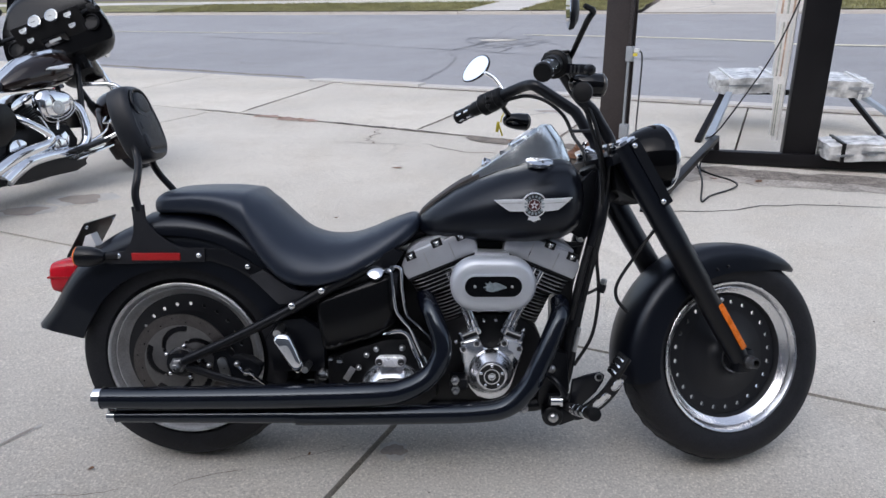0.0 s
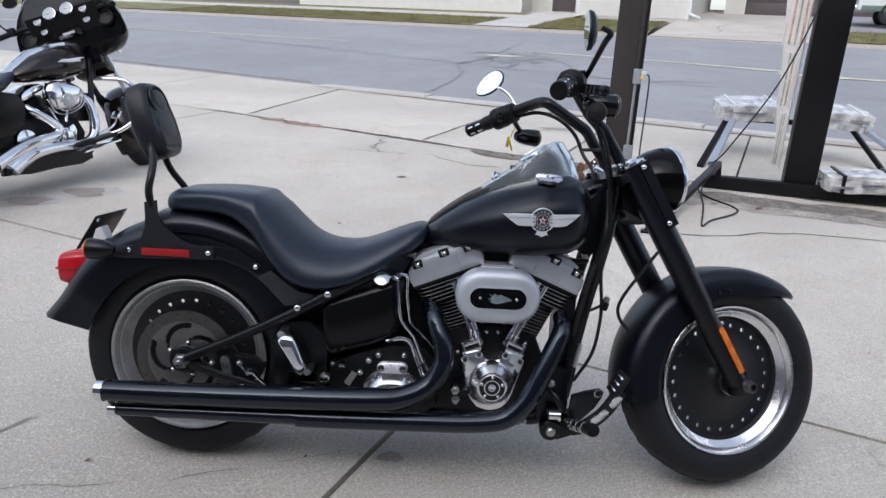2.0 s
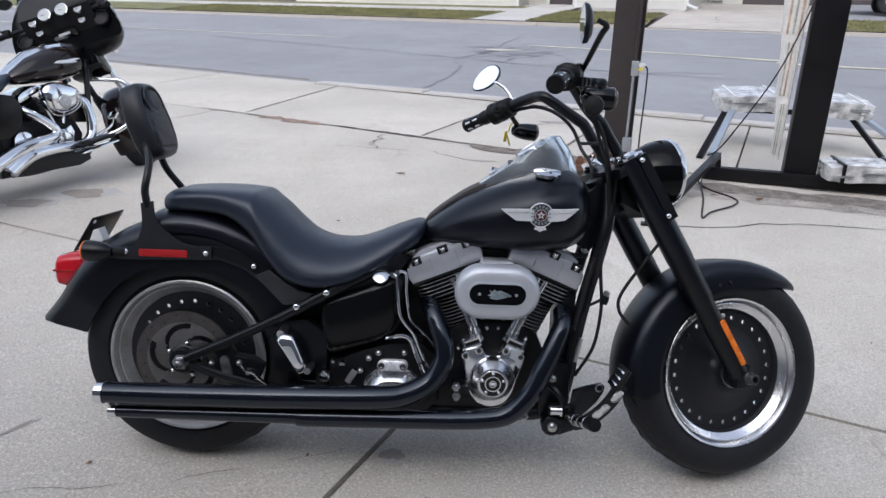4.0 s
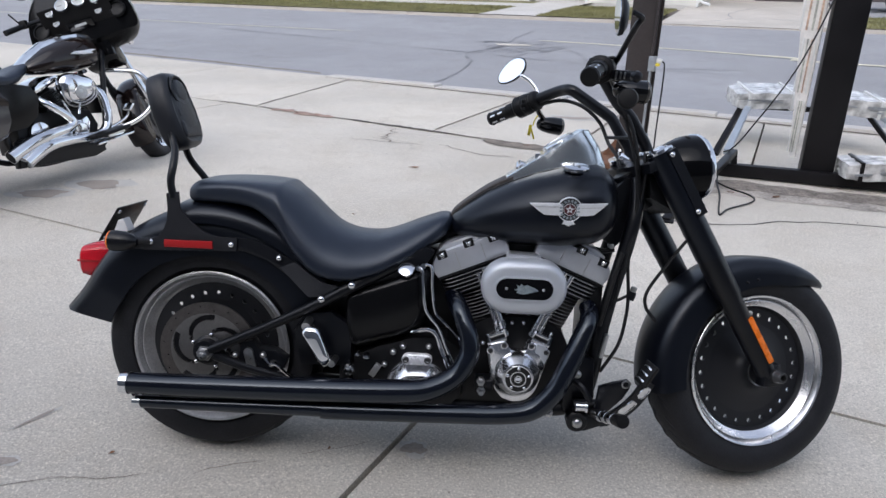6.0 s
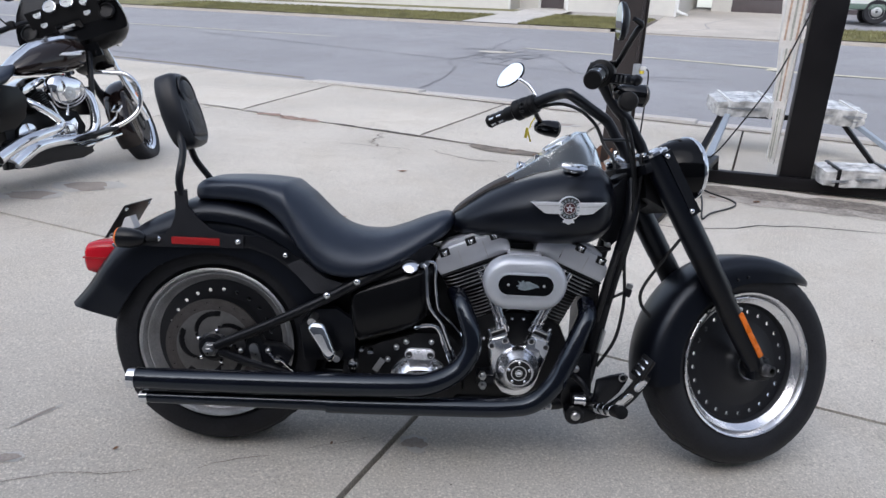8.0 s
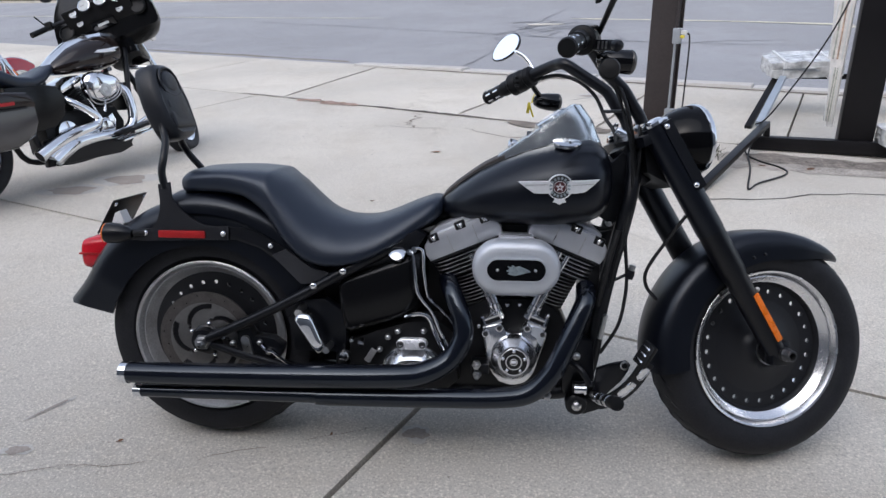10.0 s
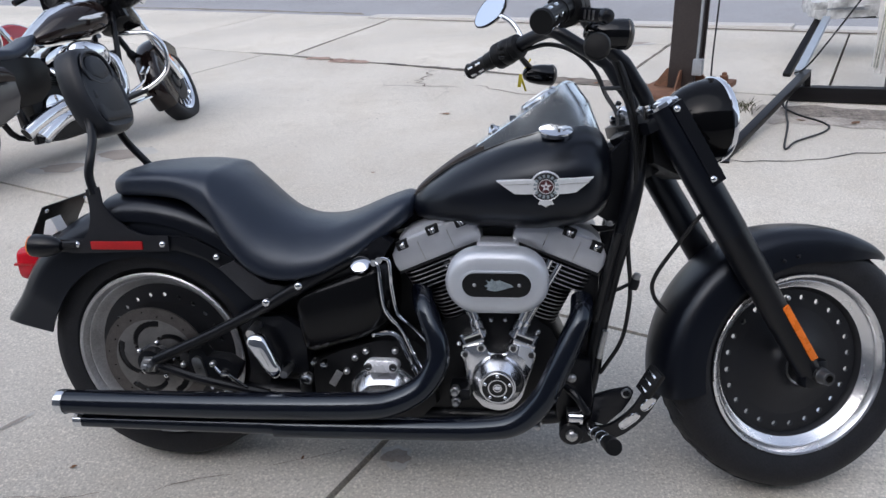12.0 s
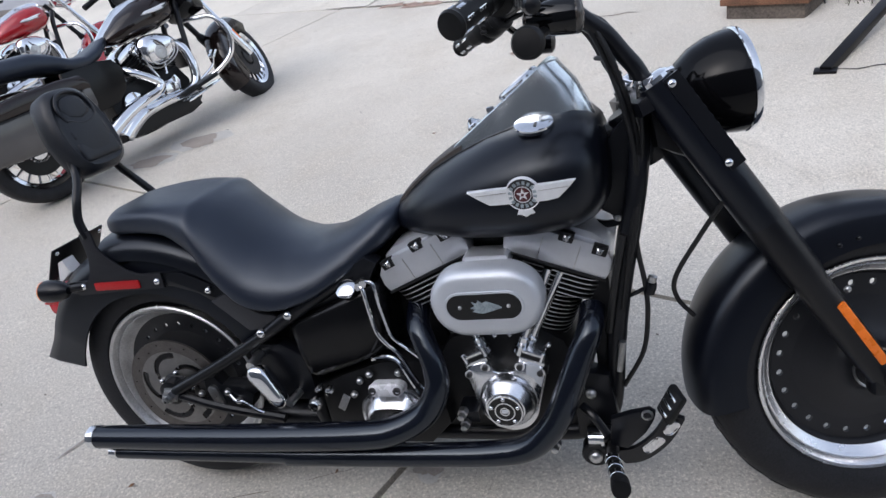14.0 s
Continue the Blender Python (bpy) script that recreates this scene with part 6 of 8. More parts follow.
for r in (0.0388, 0.0225, 0.0105):
    bm = bmesh.new()
    lathe(bm, [(r, 0.0355), (r, 0.0378), (r - 0.0028, 0.0378), (r - 0.0028, 0.0355)], (0.892, -0.168, 0.309), (0, -1, 0), 36, True)
    part("trim_ring", bm, CHROME, tc_, "chrome ring")
bm = bmesh.new()
prism(bm, stadium(0.892, 0.309, 0.007, 0.004, 8), -0.2065, -0.202, 0.001)
part("logo_shape", bm, BADGE, tc_)
for k in range(5):
    a = radians(90 + 72 * k)
    part("screw", one(bolt, (0.892 + 0.0305 * math.cos(a), -0.204, 0.309 + 0.0305 * math.sin(a)), 0.0055, 0.004), CHROME, tc_)
for x, z in ((0.814, 0.372), (0.852, 0.389), (0.928, 0.390), (0.970, 0.374)):
    bm = bmesh.new()
    lathe(bm, [(0.0115, -0.012), (0.0115, 0.001), (0.0105, 0.003), (0.0072, 0.0035)], (x, -0.155, z), (0, -1, 0), 20)
    part("bolt_boss", bm, COVERCHROME, cam_c)
    bm = bmesh.new()
    lathe(bm, [(0.0068, 0.0), (0.0068, 0.0065), (0.0045, 0.0072), (0.0038, 0.004), (0.0005, 0.004)], (x, -0.156, z), (0, -1, 0), 14)
    part("cover_bolt", bm, DARKSTEEL, cam_c, "dark socket screw")

for x, z in ((0.873, 0.442), (0.907, 0.443), (0.793, 0.377), (0.987, 0.413)):
    P("case_bolt", one(bolt, (x, -0.102, z), 0.0075, 0.012), SOFTCHROME, "bright crankcase bolt")

# air cleaner
bm = bmesh.new()
prism(bm, stadium(0.893, 0.576, 0.085, 0.055), -0.15, -0.10, 0.004)
P("intake", bm, FINBLACK, "black intake body")
bm = bmesh.new()
prism(bm, [(0.838, 0.600), (0.846, 0.645), (0.852, 0.650), (0.934, 0.648), (0.940, 0.643), (0.946, 0.600)], -0.150, -0.095, 0.004)
P("backplate", bm, HEAD, "satin silver backplate behind the air cleaner")
bm = bmesh.new()
loops = []
for y, g in ((-0.152, -0.004), (-0.158, 0.0), (-0.196, 0.0), (-0.208, -0.006), (-0.214, -0.016), (-0.2155, -0.030)):
    loops.append([(x, y, z) for x, z in stadium(0.893, 0.569, 0.1165 + g, 0.0745 + g, 20)])
rings(bm, loops)
ac = P("air_cleaner", bm, SILVER, "oval silver air cleaner cover", sharp=40)
bm = bmesh.new()
loops = []
for y, g in ((-0.2150, 0.005), (-0.2185, 0.004), (-0.2185, 0.0), (-0.212, -0.0005)):
    loops.append([(x, y, z) for x, z in stadium(0.893, 0.569, 0.0765 + g, 0.0285 + g, 16)])
rings(bm, loops, False)
part("insert_lip", bm, SILVER, ac)
bm = bmesh.new()
prism(bm, stadium(0.893, 0.569, 0.0765, 0.0285, 16), -0.2168, -0.212, 0)
ins = part("insert", bm, GLOSS, ac, "black oval insert")
for sx in (-0.049, 0.050):
    part("screw", one(bolt, (0.893 + sx, -0.2165, 0.569), 0.0042, 0.003), DULLCHROME, ins)
bm = bmesh.new()
prism(bm, [(0.870, 0.581), (0.879, 0.577), (0.883, 0.584), (0.890, 0.578), (0.900, 0.581), (0.912, 0.576), (0.924, 0.571), (0.930, 0.566), (0.916, 0.562), (0.903, 0.558), (0.890, 0.555), (0.878, 0.557), (0.870, 0.560), (0.876, 0.564), (0.866, 0.567), (0.875, 0.572)], -0.2188, -0.2160, 0)
part("wing_shape", bm, FEATHER, ins, "engraved grey wing shape")

# oil tank, gearbox cover, lines
bm = bmesh.new()
loops = []
for u, x0, x1, y in ((0.0, 0.440, 0.600, 0.110), (0.02, 0.428, 0.615, 0.132), (0.08, 0.418, 0.632, 0.149), (0.18, 0.412, 0.641, 0.156), (0.5, 0.404, 0.644, 0.158), (0.90, 0.400, 0.640, 0.156), (0.97, 0.408, 0.634, 0.151), (1.0, 0.425, 0.618, 0.138)):
    lp = []
    for sx, sy, r, a0 in ((1, 1, 0.095, 0), (-1, 1, 0.025, 90), (-1, -1, 0.025, 180), (1, -1, 0.095, 270)):
        cx, cy = (x1 - r if sx > 0 else x0 + r), sy * (y - r * 0.6)
        for q in (0, 12, 24, 36, 48, 60, 75, 90):
            x = cx + r * math.cos(radians(a0 + q))
            lp.append((x, cy + 0.6 * r * math.sin(radians(a0 + q)), (0.352 + (x - 0.43) * 0.31) * (1 - u) + (0.517 + (x - 0.41) * 0.36) * u))
    loops.append(lp)
rings(bm, loops)
oil = P("oil_tank", bm, TANKBLACK, "glossy black oil tank", sharp=50)
bm = bmesh.new()
lathe(bm, [(0.020, -0.05), (0.020, 0.002)], (0.570, -0.140, 0.583), (0.0, -0.62, 0.78), 24)
part("filler_neck", bm, GLOSS, oil)
bm = bmesh.new()
lathe(bm, [(0.019, 0.0), (0.023, 0.003), (0.023, 0.009), (0.015, 0.013), (0.003, 0.0145)], (0.570, -0.146, 0.588), (0.0, -0.62, 0.78), 28)
part("oil_cap", bm, CHROME, oil, "chrome oil cap")
bm = bmesh.new()
prism(bm, [(0.37, 0.535), (0.62, 0.655), (0.645, 0.640), (0.62, 0.60), (0.40, 0.50)], -0.13, -0.09, 0.004)
P("seat_rail", bm, SATIN)
for pts, r in (
    ([(0.612, -0.150, 0.606), (0.628, -0.156, 0.610), (0.640, -0.158, 0.604), (0.643, -0.16, 0.575), (0.644, -0.16, 0.545), (0.652, -0.162, 0.490), (0.662, -0.162, 0.466), (0.693, -0.160, 0.436), (0.722, -0.158, 0.401), (0.736, -0.156, 0.363), (0.729, -0.156, 0.318), (0.712, -0.156, 0.300)], 0.0040),
    ([(0.598, -0.150, 0.600), (0.610, -0.158, 0.600), (0.616, -0.162, 0.586), (0.618, -0.164, 0.555), (0.625, -0.167, 0.494), (0.641, -0.168, 0.464), (0.666, -0.169, 0.434), (0.686, -0.170, 0.385), (0.706, -0.170, 0.340), (0.714, -0.168, 0.312)], 0.0046),
    ([(0.590, -0.150, 0.413), (0.606, -0.158, 0.420), (0.638, -0.165, 0.426), (0.659, -0.168, 0.414), (0.676, -0.170, 0.374), (0.704, -0.170, 0.304)], 0.0060),
):
    bm = bmesh.new()
    tube(bm, pts, r, 10)
    P("oil_line", bm, CHROME, "bent chrome oil line")
bm = bmesh.new()
for x, z in ((0.614, 0.606), (0.602, 0.600)):
    lathe(bm, [(0.009, -0.01), (0.009, 0.01)], (x, -0.15, z), (0.3, -1, 0), 6)
P("line_fitting", bm, CHROME, "chrome hose fitting")
cover_side = smooth_path([(0.521, 0.232, 0), (0.523, 0.270, 0), (0.530, 0.290, 0), (0.546, 0.307, 0), (0.566, 0.319, 0), (0.606, 0.323, 0), (0.648, 0.321, 0), (0.670, 0.308, 0), (0.686, 0.289, 0), (0.692, 0.270, 0), (0.694, 0.232, 0)], 3)
bm = bmesh.new()
loops = [[(q.x, y, q.y) for q in cover_side] for y in (-0.120, -0.141)]
for y, g in ((-0.144, 0.985), (-0.145, 0.93), (-0.142, 0.915), (-0.147, 0.895), (-0.156, 0.83), (-0.170, 0.72), (-0.174, 0.67)):
    loops.append([(0.608 + (q.x - 0.608) * g, y, 0.232 + (q.y - 0.232) * g) for q in cover_side])
for y, g in ((-0.1725, 0.61), (-0.1720, 0.4)):
    loops.append([(0.608 + (q.x - 0.608) * g, y, 0.232 + (q.y - 0.232) * (g - 0.04)) for q in cover_side])
rings(bm, loops)
tcv = P("gearbox_cover", bm, COVERCHROME, "chrome gearbox end cover", sharp=32)
bm = bmesh.new()
loops = [[(x, y, z) for x, z in stadium(0.6075, 0.337, 0.0430 + g, 0.0160 + g, 8)] for y, g in ((-0.12, 0.0), (-0.1645, 0.0), (-0.168, -0.0015), (-0.1695, -0.005))]
rings(bm, loops)
bmesh.ops.rotate(bm, cent=(0.6075, -0.165, 0.337), matrix=Matrix.Rotation(radians(-12), 3, "X"), verts=bm.verts)
part("clutch_bracket", bm, BRIGHTCAST, tcv, "bright bracket with two bolts", sharp=40)
for x in (0.5765, 0.6380):
    bm = bmesh.new()
    lathe(bm, [(0.0095, -0.004), (0.0095, 0.004), (0.0068, 0.005), (0.006, 0.001), (0.001, 0.001)], (x, -0.1685, 0.3375), (0, -0.98, 0.2), 16)
    part("bolt", bm, DARKSTEEL, tcv, "dark socket bolt")
for x, z, r in ((0.566, 0.367, 0.009), (0.640, 0.370, 0.009), (0.538, 0.349, 0.009), (0.514, 0.311, 0.0085)):
    part("bolt", one(bolt, (x, -0.139, z), r, 0.010), DULLCHROME, gear)
for x, z, r in ((0.415, 0.297, 0.0175), (0.465, 0.338, 0.011), (0.44, 0.345, 0.008)):
    bm = bmesh.new()
    lathe(bm, [(r, 0), (r, 0.012), (r * 0.7, 0.02), (r * 0.2, 0.022)], (x, -0.155, z), (0, -1, 0), 16)
    P("frame_nut", bm, SOFTCHROME, "steel acorn nut")
bm = bmesh.new()
box(bm, (0.489, -0.155, 0.297), (0.018, 0.008, 0.042), 0.002, Matrix.Rotation(radians(32), 4, "Y"))
P("cable_clip", bm, GREYRIM, "small steel clip")

# added black boxes that keep the gaps under the seat dark
bm = bmesh.new()
box(bm, (0.475, 0.0, 0.47), (0.27, 0.17, 0.32), 0.02)
box(bm, (0.66, 0.02, 0.50), (0.16, 0.12, 0.26), 0.02)
P("gap_filler", bm, PLASTIC, "added black filler boxes under the seat")
bm = bmesh.new()
prism(bm, [(0.23, 0.30), (0.25, 0.60), (0.40, 0.56), (0.42, 0.30)], -0.06, 0.06, 0.01)
P("inner_fender", bm, PLASTIC, "black inner fender")

# folded passenger peg
bm = bmesh.new()
peg_side = [(0.287, 0.421), (0.299, 0.437), (0.326, 0.438), (0.344, 0.422), (0.373, 0.348), (0.372, 0.326), (0.358, 0.314), (0.346, 0.323)]
loops = []
for y, g in ((-0.187, 0.82), (-0.192, 0.91), (-0.208, 0.91), (-0.214, 0.87), (-0.2175, 0.78), (-0.2205, 0.70), (-0.221, 0.4)):
    loops.append([(0.330 + (q.x - 0.330) * g, y, 0.378 + (q.y - 0.378) * g) for q in smooth_path([(x, z, 0) for x, z in peg_side], 4)])
rings(bm, loops)
pg = P("passenger_peg", bm, CHROME, "folded chrome passenger peg", sharp=60)
for a, b, r in (((0.30, -0.15, 0.435), (0.300, -0.20, 0.430), 0.012), ((0.375, -0.15, 0.325), (0.372, -0.20, 0.325), 0.010)):
    part("peg_mount", one(tube, [a, b], r, 12), DULLCHROME, pg, "steel peg mount")
bm = bmesh.new()
prism(bm, [(0.27, 0.30), (0.255, 0.40), (0.29, 0.455), (0.36, 0.46), (0.42, 0.42), (0.42, 0.30)], -0.15, -0.115, 0.01)
P("side_plate", bm, SATIN)

# exhausts
bm = bmesh.new()
tube(bm, [(-0.168, -0.262, 0.268), (0.0, -0.257, 0.2665), (0.30, -0.255, 0.270), (0.560, -0.246, 0.2740), (0.648, -0.234, 0.2815), (0.717, -0.216, 0.314), (0.752, -0.205, 0.370), (0.751, -0.192, 0.419), (0.735, -0.173, 0.461), (0.718, -0.147, 0.493), (0.704, -0.09, 0.508)], [0.0285, 0.031, 0.0325, 0.033, 0.0320, 0.0295, 0.028, 0.027, 0.026, 0.026, 0.026], 28, 8)
ex = P("exhaust_pipe", bm, PIPE, "long matte black upper exhaust pipe")
bm = bmesh.new()
tube(bm, [(-0.148, -0.245, 0.208), (0.07, -0.242, 0.208), (0.352, -0.237, 0.208), (0.374, -0.236, 0.206), (0.703, -0.226, 0.207), (0.859, -0.220, 0.211), (0.938, -0.215, 0.228), (0.995, -0.208, 0.283), (1.031, -0.195, 0.355), (1.060, -0.175, 0.421), (1.083, -0.150, 0.471), (1.088, -0.10, 0.495)], [0.0175, 0.0195, 0.0225, 0.0265, 0.027, 0.028, 0.029, 0.029, 0.0285, 0.0275, 0.0265, 0.026], 28, 8)
ex2 = P("exhaust_pipe", bm, PIPE, "long matte black lower exhaust pipe")
for par, x, y, z, r in ((ex, -0.176, -0.262, 0.268, 0.0300), (ex2, -0.154, -0.245, 0.208, 0.0188)):
    bm = bmesh.new()
    lathe(bm, [(r * 0.8, 0.03), (r * 0.86, -0.013), (r, -0.012), (r * 1.03, 0.0), (r * 1.02, 0.009), (r * 0.9, 0.010)], (x, y, z), (1, 0, 0), 28, True)
    part("exhaust_tip", bm, CHROME, par, "chrome end ring")
for x, z in ((0.792, 0.262), (0.985, 0.208), (0.79, 0.29)):
    bm = bmesh.new()
    lathe(bm, [(0.012, 0), (0.012, 0.015), (0.008, 0.017), (0.008, 0.03), (0.004, 0.032)], (x, -0.175, z), (0, -1, 0), 6)
    P("clamp_bolt", bm, DULLCHROME, "steel clamp bolt")
bm = bmesh.new()
box(bm, (0.80, -0.15, 0.275), (0.05, 0.06, 0.03), 0.005)
P("exhaust_bracket", bm, SATIN)
bm = bmesh.new()
box(bm, (0.70, 0.0, 0.172), (0.60, 0.20, 0.02), 0.006)
P("skid_rail", bm, SATIN)
bm = bmesh.new()
tube(bm, [(0.62, 0.14, 0.16), (0.66, 0.24, 0.09), (0.68, 0.30, 0.035), (0.66, 0.315, 0.028)], 0.010, 10)
box(bm, (0.675, 0.31, 0.032), (0.06, 0.03, 0.012), 0.004)
P("side_stand", bm, SATIN, "black side stand")

# forward controls
bm = bmesh.new()
prism(bm, [(1.03, 0.20), (1.03, 0.345), (1.06, 0.36), (1.11, 0.35), (1.12, 0.24), (1.10, 0.16), (1.06, 0.15)], -0.135, -0.09, 0.006)
P("control_mount", bm, SATIN, "black forward-control bracket")
bm = bmesh.new()
tube(bm, [(1.055, -0.170, 0.226), (1.125, -0.170, 0.228)], 0.0180, 16)
P("master_cylinder", bm, SATIN, "black brake master cylinder")
bm = bmesh.new()
tube(bm, [(1.058, -0.188, 0.231), (1.086, -0.188, 0.231)], [0.0135, 0.0135], 16)
lathe(bm, [(0.0175, -0.003), (0.0175, 0.003)], (1.087, -0.188, 0.231), (1, 0, 0), 16)
P("master_cylinder_end", bm, CHROME, "chrome cylinder end")
bm = bmesh.new()
lathe(bm, [(0.030, 0), (0.030, 0.03), (0.026, 0.034)], (1.067, -0.15, 0.180), (0, -1, 0), 24)
prism(bm, [(1.05, 0.155), (1.05, 0.205), (1.10, 0.205), (1.135, 0.190), (1.135, 0.170), (1.09, 0.152)], -0.18, -0.155, 0.006)
P("pedal_pivot", bm, SATIN)
bm = bmesh.new()
bolt(bm, (1.067, -0.182, 0.180), 0.015, 0.012)
P("pivot_bolt", bm, DULLCHROME, "steel pivot bolt")
bm = bmesh.new()
tube(bm, [(1.105, -0.165, 0.205), (1.108, -0.215, 0.225)], 0.012, 12)
tube(bm, [(1.108, -0.215, 0.225), (1.112, -0.27, 0.243), (1.134, -0.390, 0.286)], [0.0125, 0.015, 0.015], 14, 3)
lathe(bm, [(0.017, -0.03), (0.018, 0.0), (0.017, 0.006), (0.004, 0.008)], (1.136, -0.398, 0.289), (0.15, -0.94, 0.30), 18)
fp = P("foot_peg", bm, PLASTIC, "rider foot peg with rubber end")
for k in range(3):
    q = Vector((1.112, -0.27, 0.243)).lerp(Vector((1.134, -0.39, 0.286)), 0.06 + 0.30 * k)
    bm = bmesh.new()
    lathe(bm, [(0.0140, -0.0125), (0.0158, -0.0105), (0.0158, 0.0105), (0.0140, 0.0125)], q, (0.17, -0.925, 0.33), 16)
    part("peg_ring", bm, CHROME, fp, "chrome band round the peg")
bm = bmesh.new()
tube(bm, [(1.05, -0.17, 0.30), (1.075, -0.19, 0.285), (1.098, -0.20, 0.250)], 0.009, 10)
P("linkage_rod", bm, SATIN)
# pedal arm with slots
bm = bmesh.new()
arm = [(1.120, -0.20, 0.196), (1.158, -0.215, 0.216), (1.192, -0.228, 0.252), (1.216, -0.238, 0.290), (1.236, -0.246, 0.335)]
path = smooth_path(arm, 5)
loops = []
for i, q in enumerate(path):
    d = (path[min(i + 1, len(path) - 1)] - path[max(i - 1, 0)]).normalized()
    up_ = Vector((0, -1, 0)).cross(d).normalized()
    w = 0.0175
    loops.append([q + up_ * w + Vector((0, 0.006, 0)), q + up_ * w - Vector((0, 0.006, 0)), q - up_ * w - Vector((0, 0.006, 0)), q - up_ * w + Vector((0, 0.006, 0))])
rings(bm, loops)
ped = P("brake_pedal", bm, SATIN, "slotted black brake pedal")
for a, b in (((1.176, -0.222, 0.236), (1.204, -0.232, 0.270)), ((1.219, -0.240, 0.294), (1.234, -0.246, 0.318))):
    a, b = Vector(a), Vector(b)
    bm = bmesh.new()
    d = (b - a).normalized()
    up_ = Vector((0, -1, 0)).cross(d).normalized()
    loopp = [a + up_ * 0.008, a - d * 0.006, a - up_ * 0.008, b - up_ * 0.008, b + d * 0.006, b + up_ * 0.008, a + up_ * 0.008]
    tube(bm, [q + Vector((0, -0.0065, 0)) for q in loopp], 0.0022, 6, 3)
    va = [bm.verts.new(q + Vector((0, -0.0072, 0))) for q in loopp[:-1]]
    vb = [bm.verts.new(q + Vector((0, -0.0055, 0))) for q in loopp[:-1]]
    bm.faces.new(va)
    bm.faces.new(vb[::-1])
    for i in range(6):
        bm.faces.new((va[i], vb[i], vb[(i + 1) % 6], va[(i + 1) % 6]))
    part("slot_edge", bm, CHROME, ped, "bright slot edge")
PADM = Matrix.Translation((1.230, -0.245, 0.358)) @ Matrix.Rotation(radians(-62), 4, "Y") @ Matrix.Rotation(radians(28), 4, "X")
bm = bmesh.new()
box(bm, (0, 0, 0), (0.066, 0.046, 0.015), 0.006)
bmesh.ops.transform(bm, matrix=PADM, verts=bm.verts)
part("pedal_pad", bm, PLASTIC, ped, "black rubber pedal pad")
for k in (-1, 0, 1):
    bm = bmesh.new()
    box(bm, (k * 0.019, 0, 0.009), (0.007, 0.030, 0.006), 0.002)
    bmesh.ops.transform(bm, matrix=PADM, verts=bm.verts)
    part("pad_bar", bm, CHROME, ped, "bright bar on the pad")
bm = bmesh.new()
prism(bm, [(1.105, 0.240), (1.112, 0.304), (1.150, 0.318), (1.188, 0.327), (1.199, 0.318), (1.195, 0.302), (1.178, 0.272), (1.140, 0.232)], -0.222, -0.205, 0.004)
eyelet = part("pedal_bracket", bm, SATIN, ped, "black pedal bracket with an eyelet")
bm = bmesh.new()
lathe(bm, [(0.0115, 0.0), (0.0115, 0.004), (0.0085, 0.005), (0.0075, 0.0), ], (1.183, -0.221, 0.316), (0, -1, 0), 20, True)
part("eyelet_ring", bm, DULLCHROME, ped, "bright eyelet")
bm = bmesh.new()
tube(bm, [(1.145, -0.105, 0.512), (1.170, -0.105, 0.522), (1.200, -0.105, 0.538)], 0.0045, 8)
lathe(bm, [(0.011, -0.012), (0.012, 0.0), (0.010, 0.012)], (1.206, -0.105, 0.536), (0.3, 0, 1), 14)
cg = P("horn_bracket", bm, SATIN, "small black bracket")
part("bolt", one(lathe, [(0.009, 0), (0.009, 0.012), (0.006, 0.014)], (1.209, -0.105, 0.549), (0.3, 0, 1), 12), DULLCHROME, cg)

# ------------------------------------------------------------ steered front end
bm = bmesh.new()
lathe(bm, mirrored(tyre_profile(0.315, 0.072, 0.216)), FW, n=80, closed=True)
fw = P("front_wheel", bm, RUBBER, "black front tyre", steer=True)
tread(fw, FW, 0.315, 0.072, 30, RUBBER)
bm = bmesh.new()
lathe(bm, [(0.204, -0.046), (0.217, -0.056), (0.2235, -0.061), (0.2245, -0.0645), (0.2225, -0.0665), (0.217, -0.0645), (0.2085, -0.053), (0.2075, -0.0495), (0.2055, -0.0500), (0.2035, -0.0485), (0.192, -0.0325), (0.189, -0.031), (0.187, -0.027), (0.186, 0.018), (0.2, 0.03), (0.2245, 0.060), (0.217, 0.054), (0.204, 0.046)], FW, n=96, closed=True)
part("rim", bm, POLISHED, fw, "polished bright rim", sharp=28)
bm = bmesh.new()
lathe(bm, [(0.1885, -0.031), (0.184, -0.025), (0.1795, -0.0175), (0.1795, -0.008), (0.187, -0.008), (0.187, -0.027)], FW, n=72, closed=True)
part("rim_well", bm, WHEELBLACK, fw, "black inner rim edge")
bm = bmesh.new()
holed_ring(bm, FW, 0.135, 0.180, -0.0175, -0.0095, 24, 0.0068, 0.161, 0.23)
part("wheel_disc", bm, WHEELBLACK, fw, "black wheel disc pierced by round holes")
bm = bmesh.new()
lathe(bm, [(0.03, -0.074), (0.044, -0.072), (0.047, -0.060), (0.052, -0.046), (0.066, -0.036), (0.085, -0.028), (0.11, -0.021), (0.1355, -0.0175), (0.1355, -0.0095), (0.10, 0.0), (0.06, 0.05), (0.03, 0.07)], FW, n=64)
part("wheel_centre", bm, WHEELBLACK, fw, "domed black wheel centre")
bm = bmesh.new()
lathe(bm, [(0.039, -0.0735), (0.041, -0.0755), (0.0435, -0.0755), (0.0440, -0.0725)], FW, n=40, closed=True)
part("hub_ring", bm, DULLCHROME, fw, "thin steel hub ring")
bm = bmesh.new()
loops = []
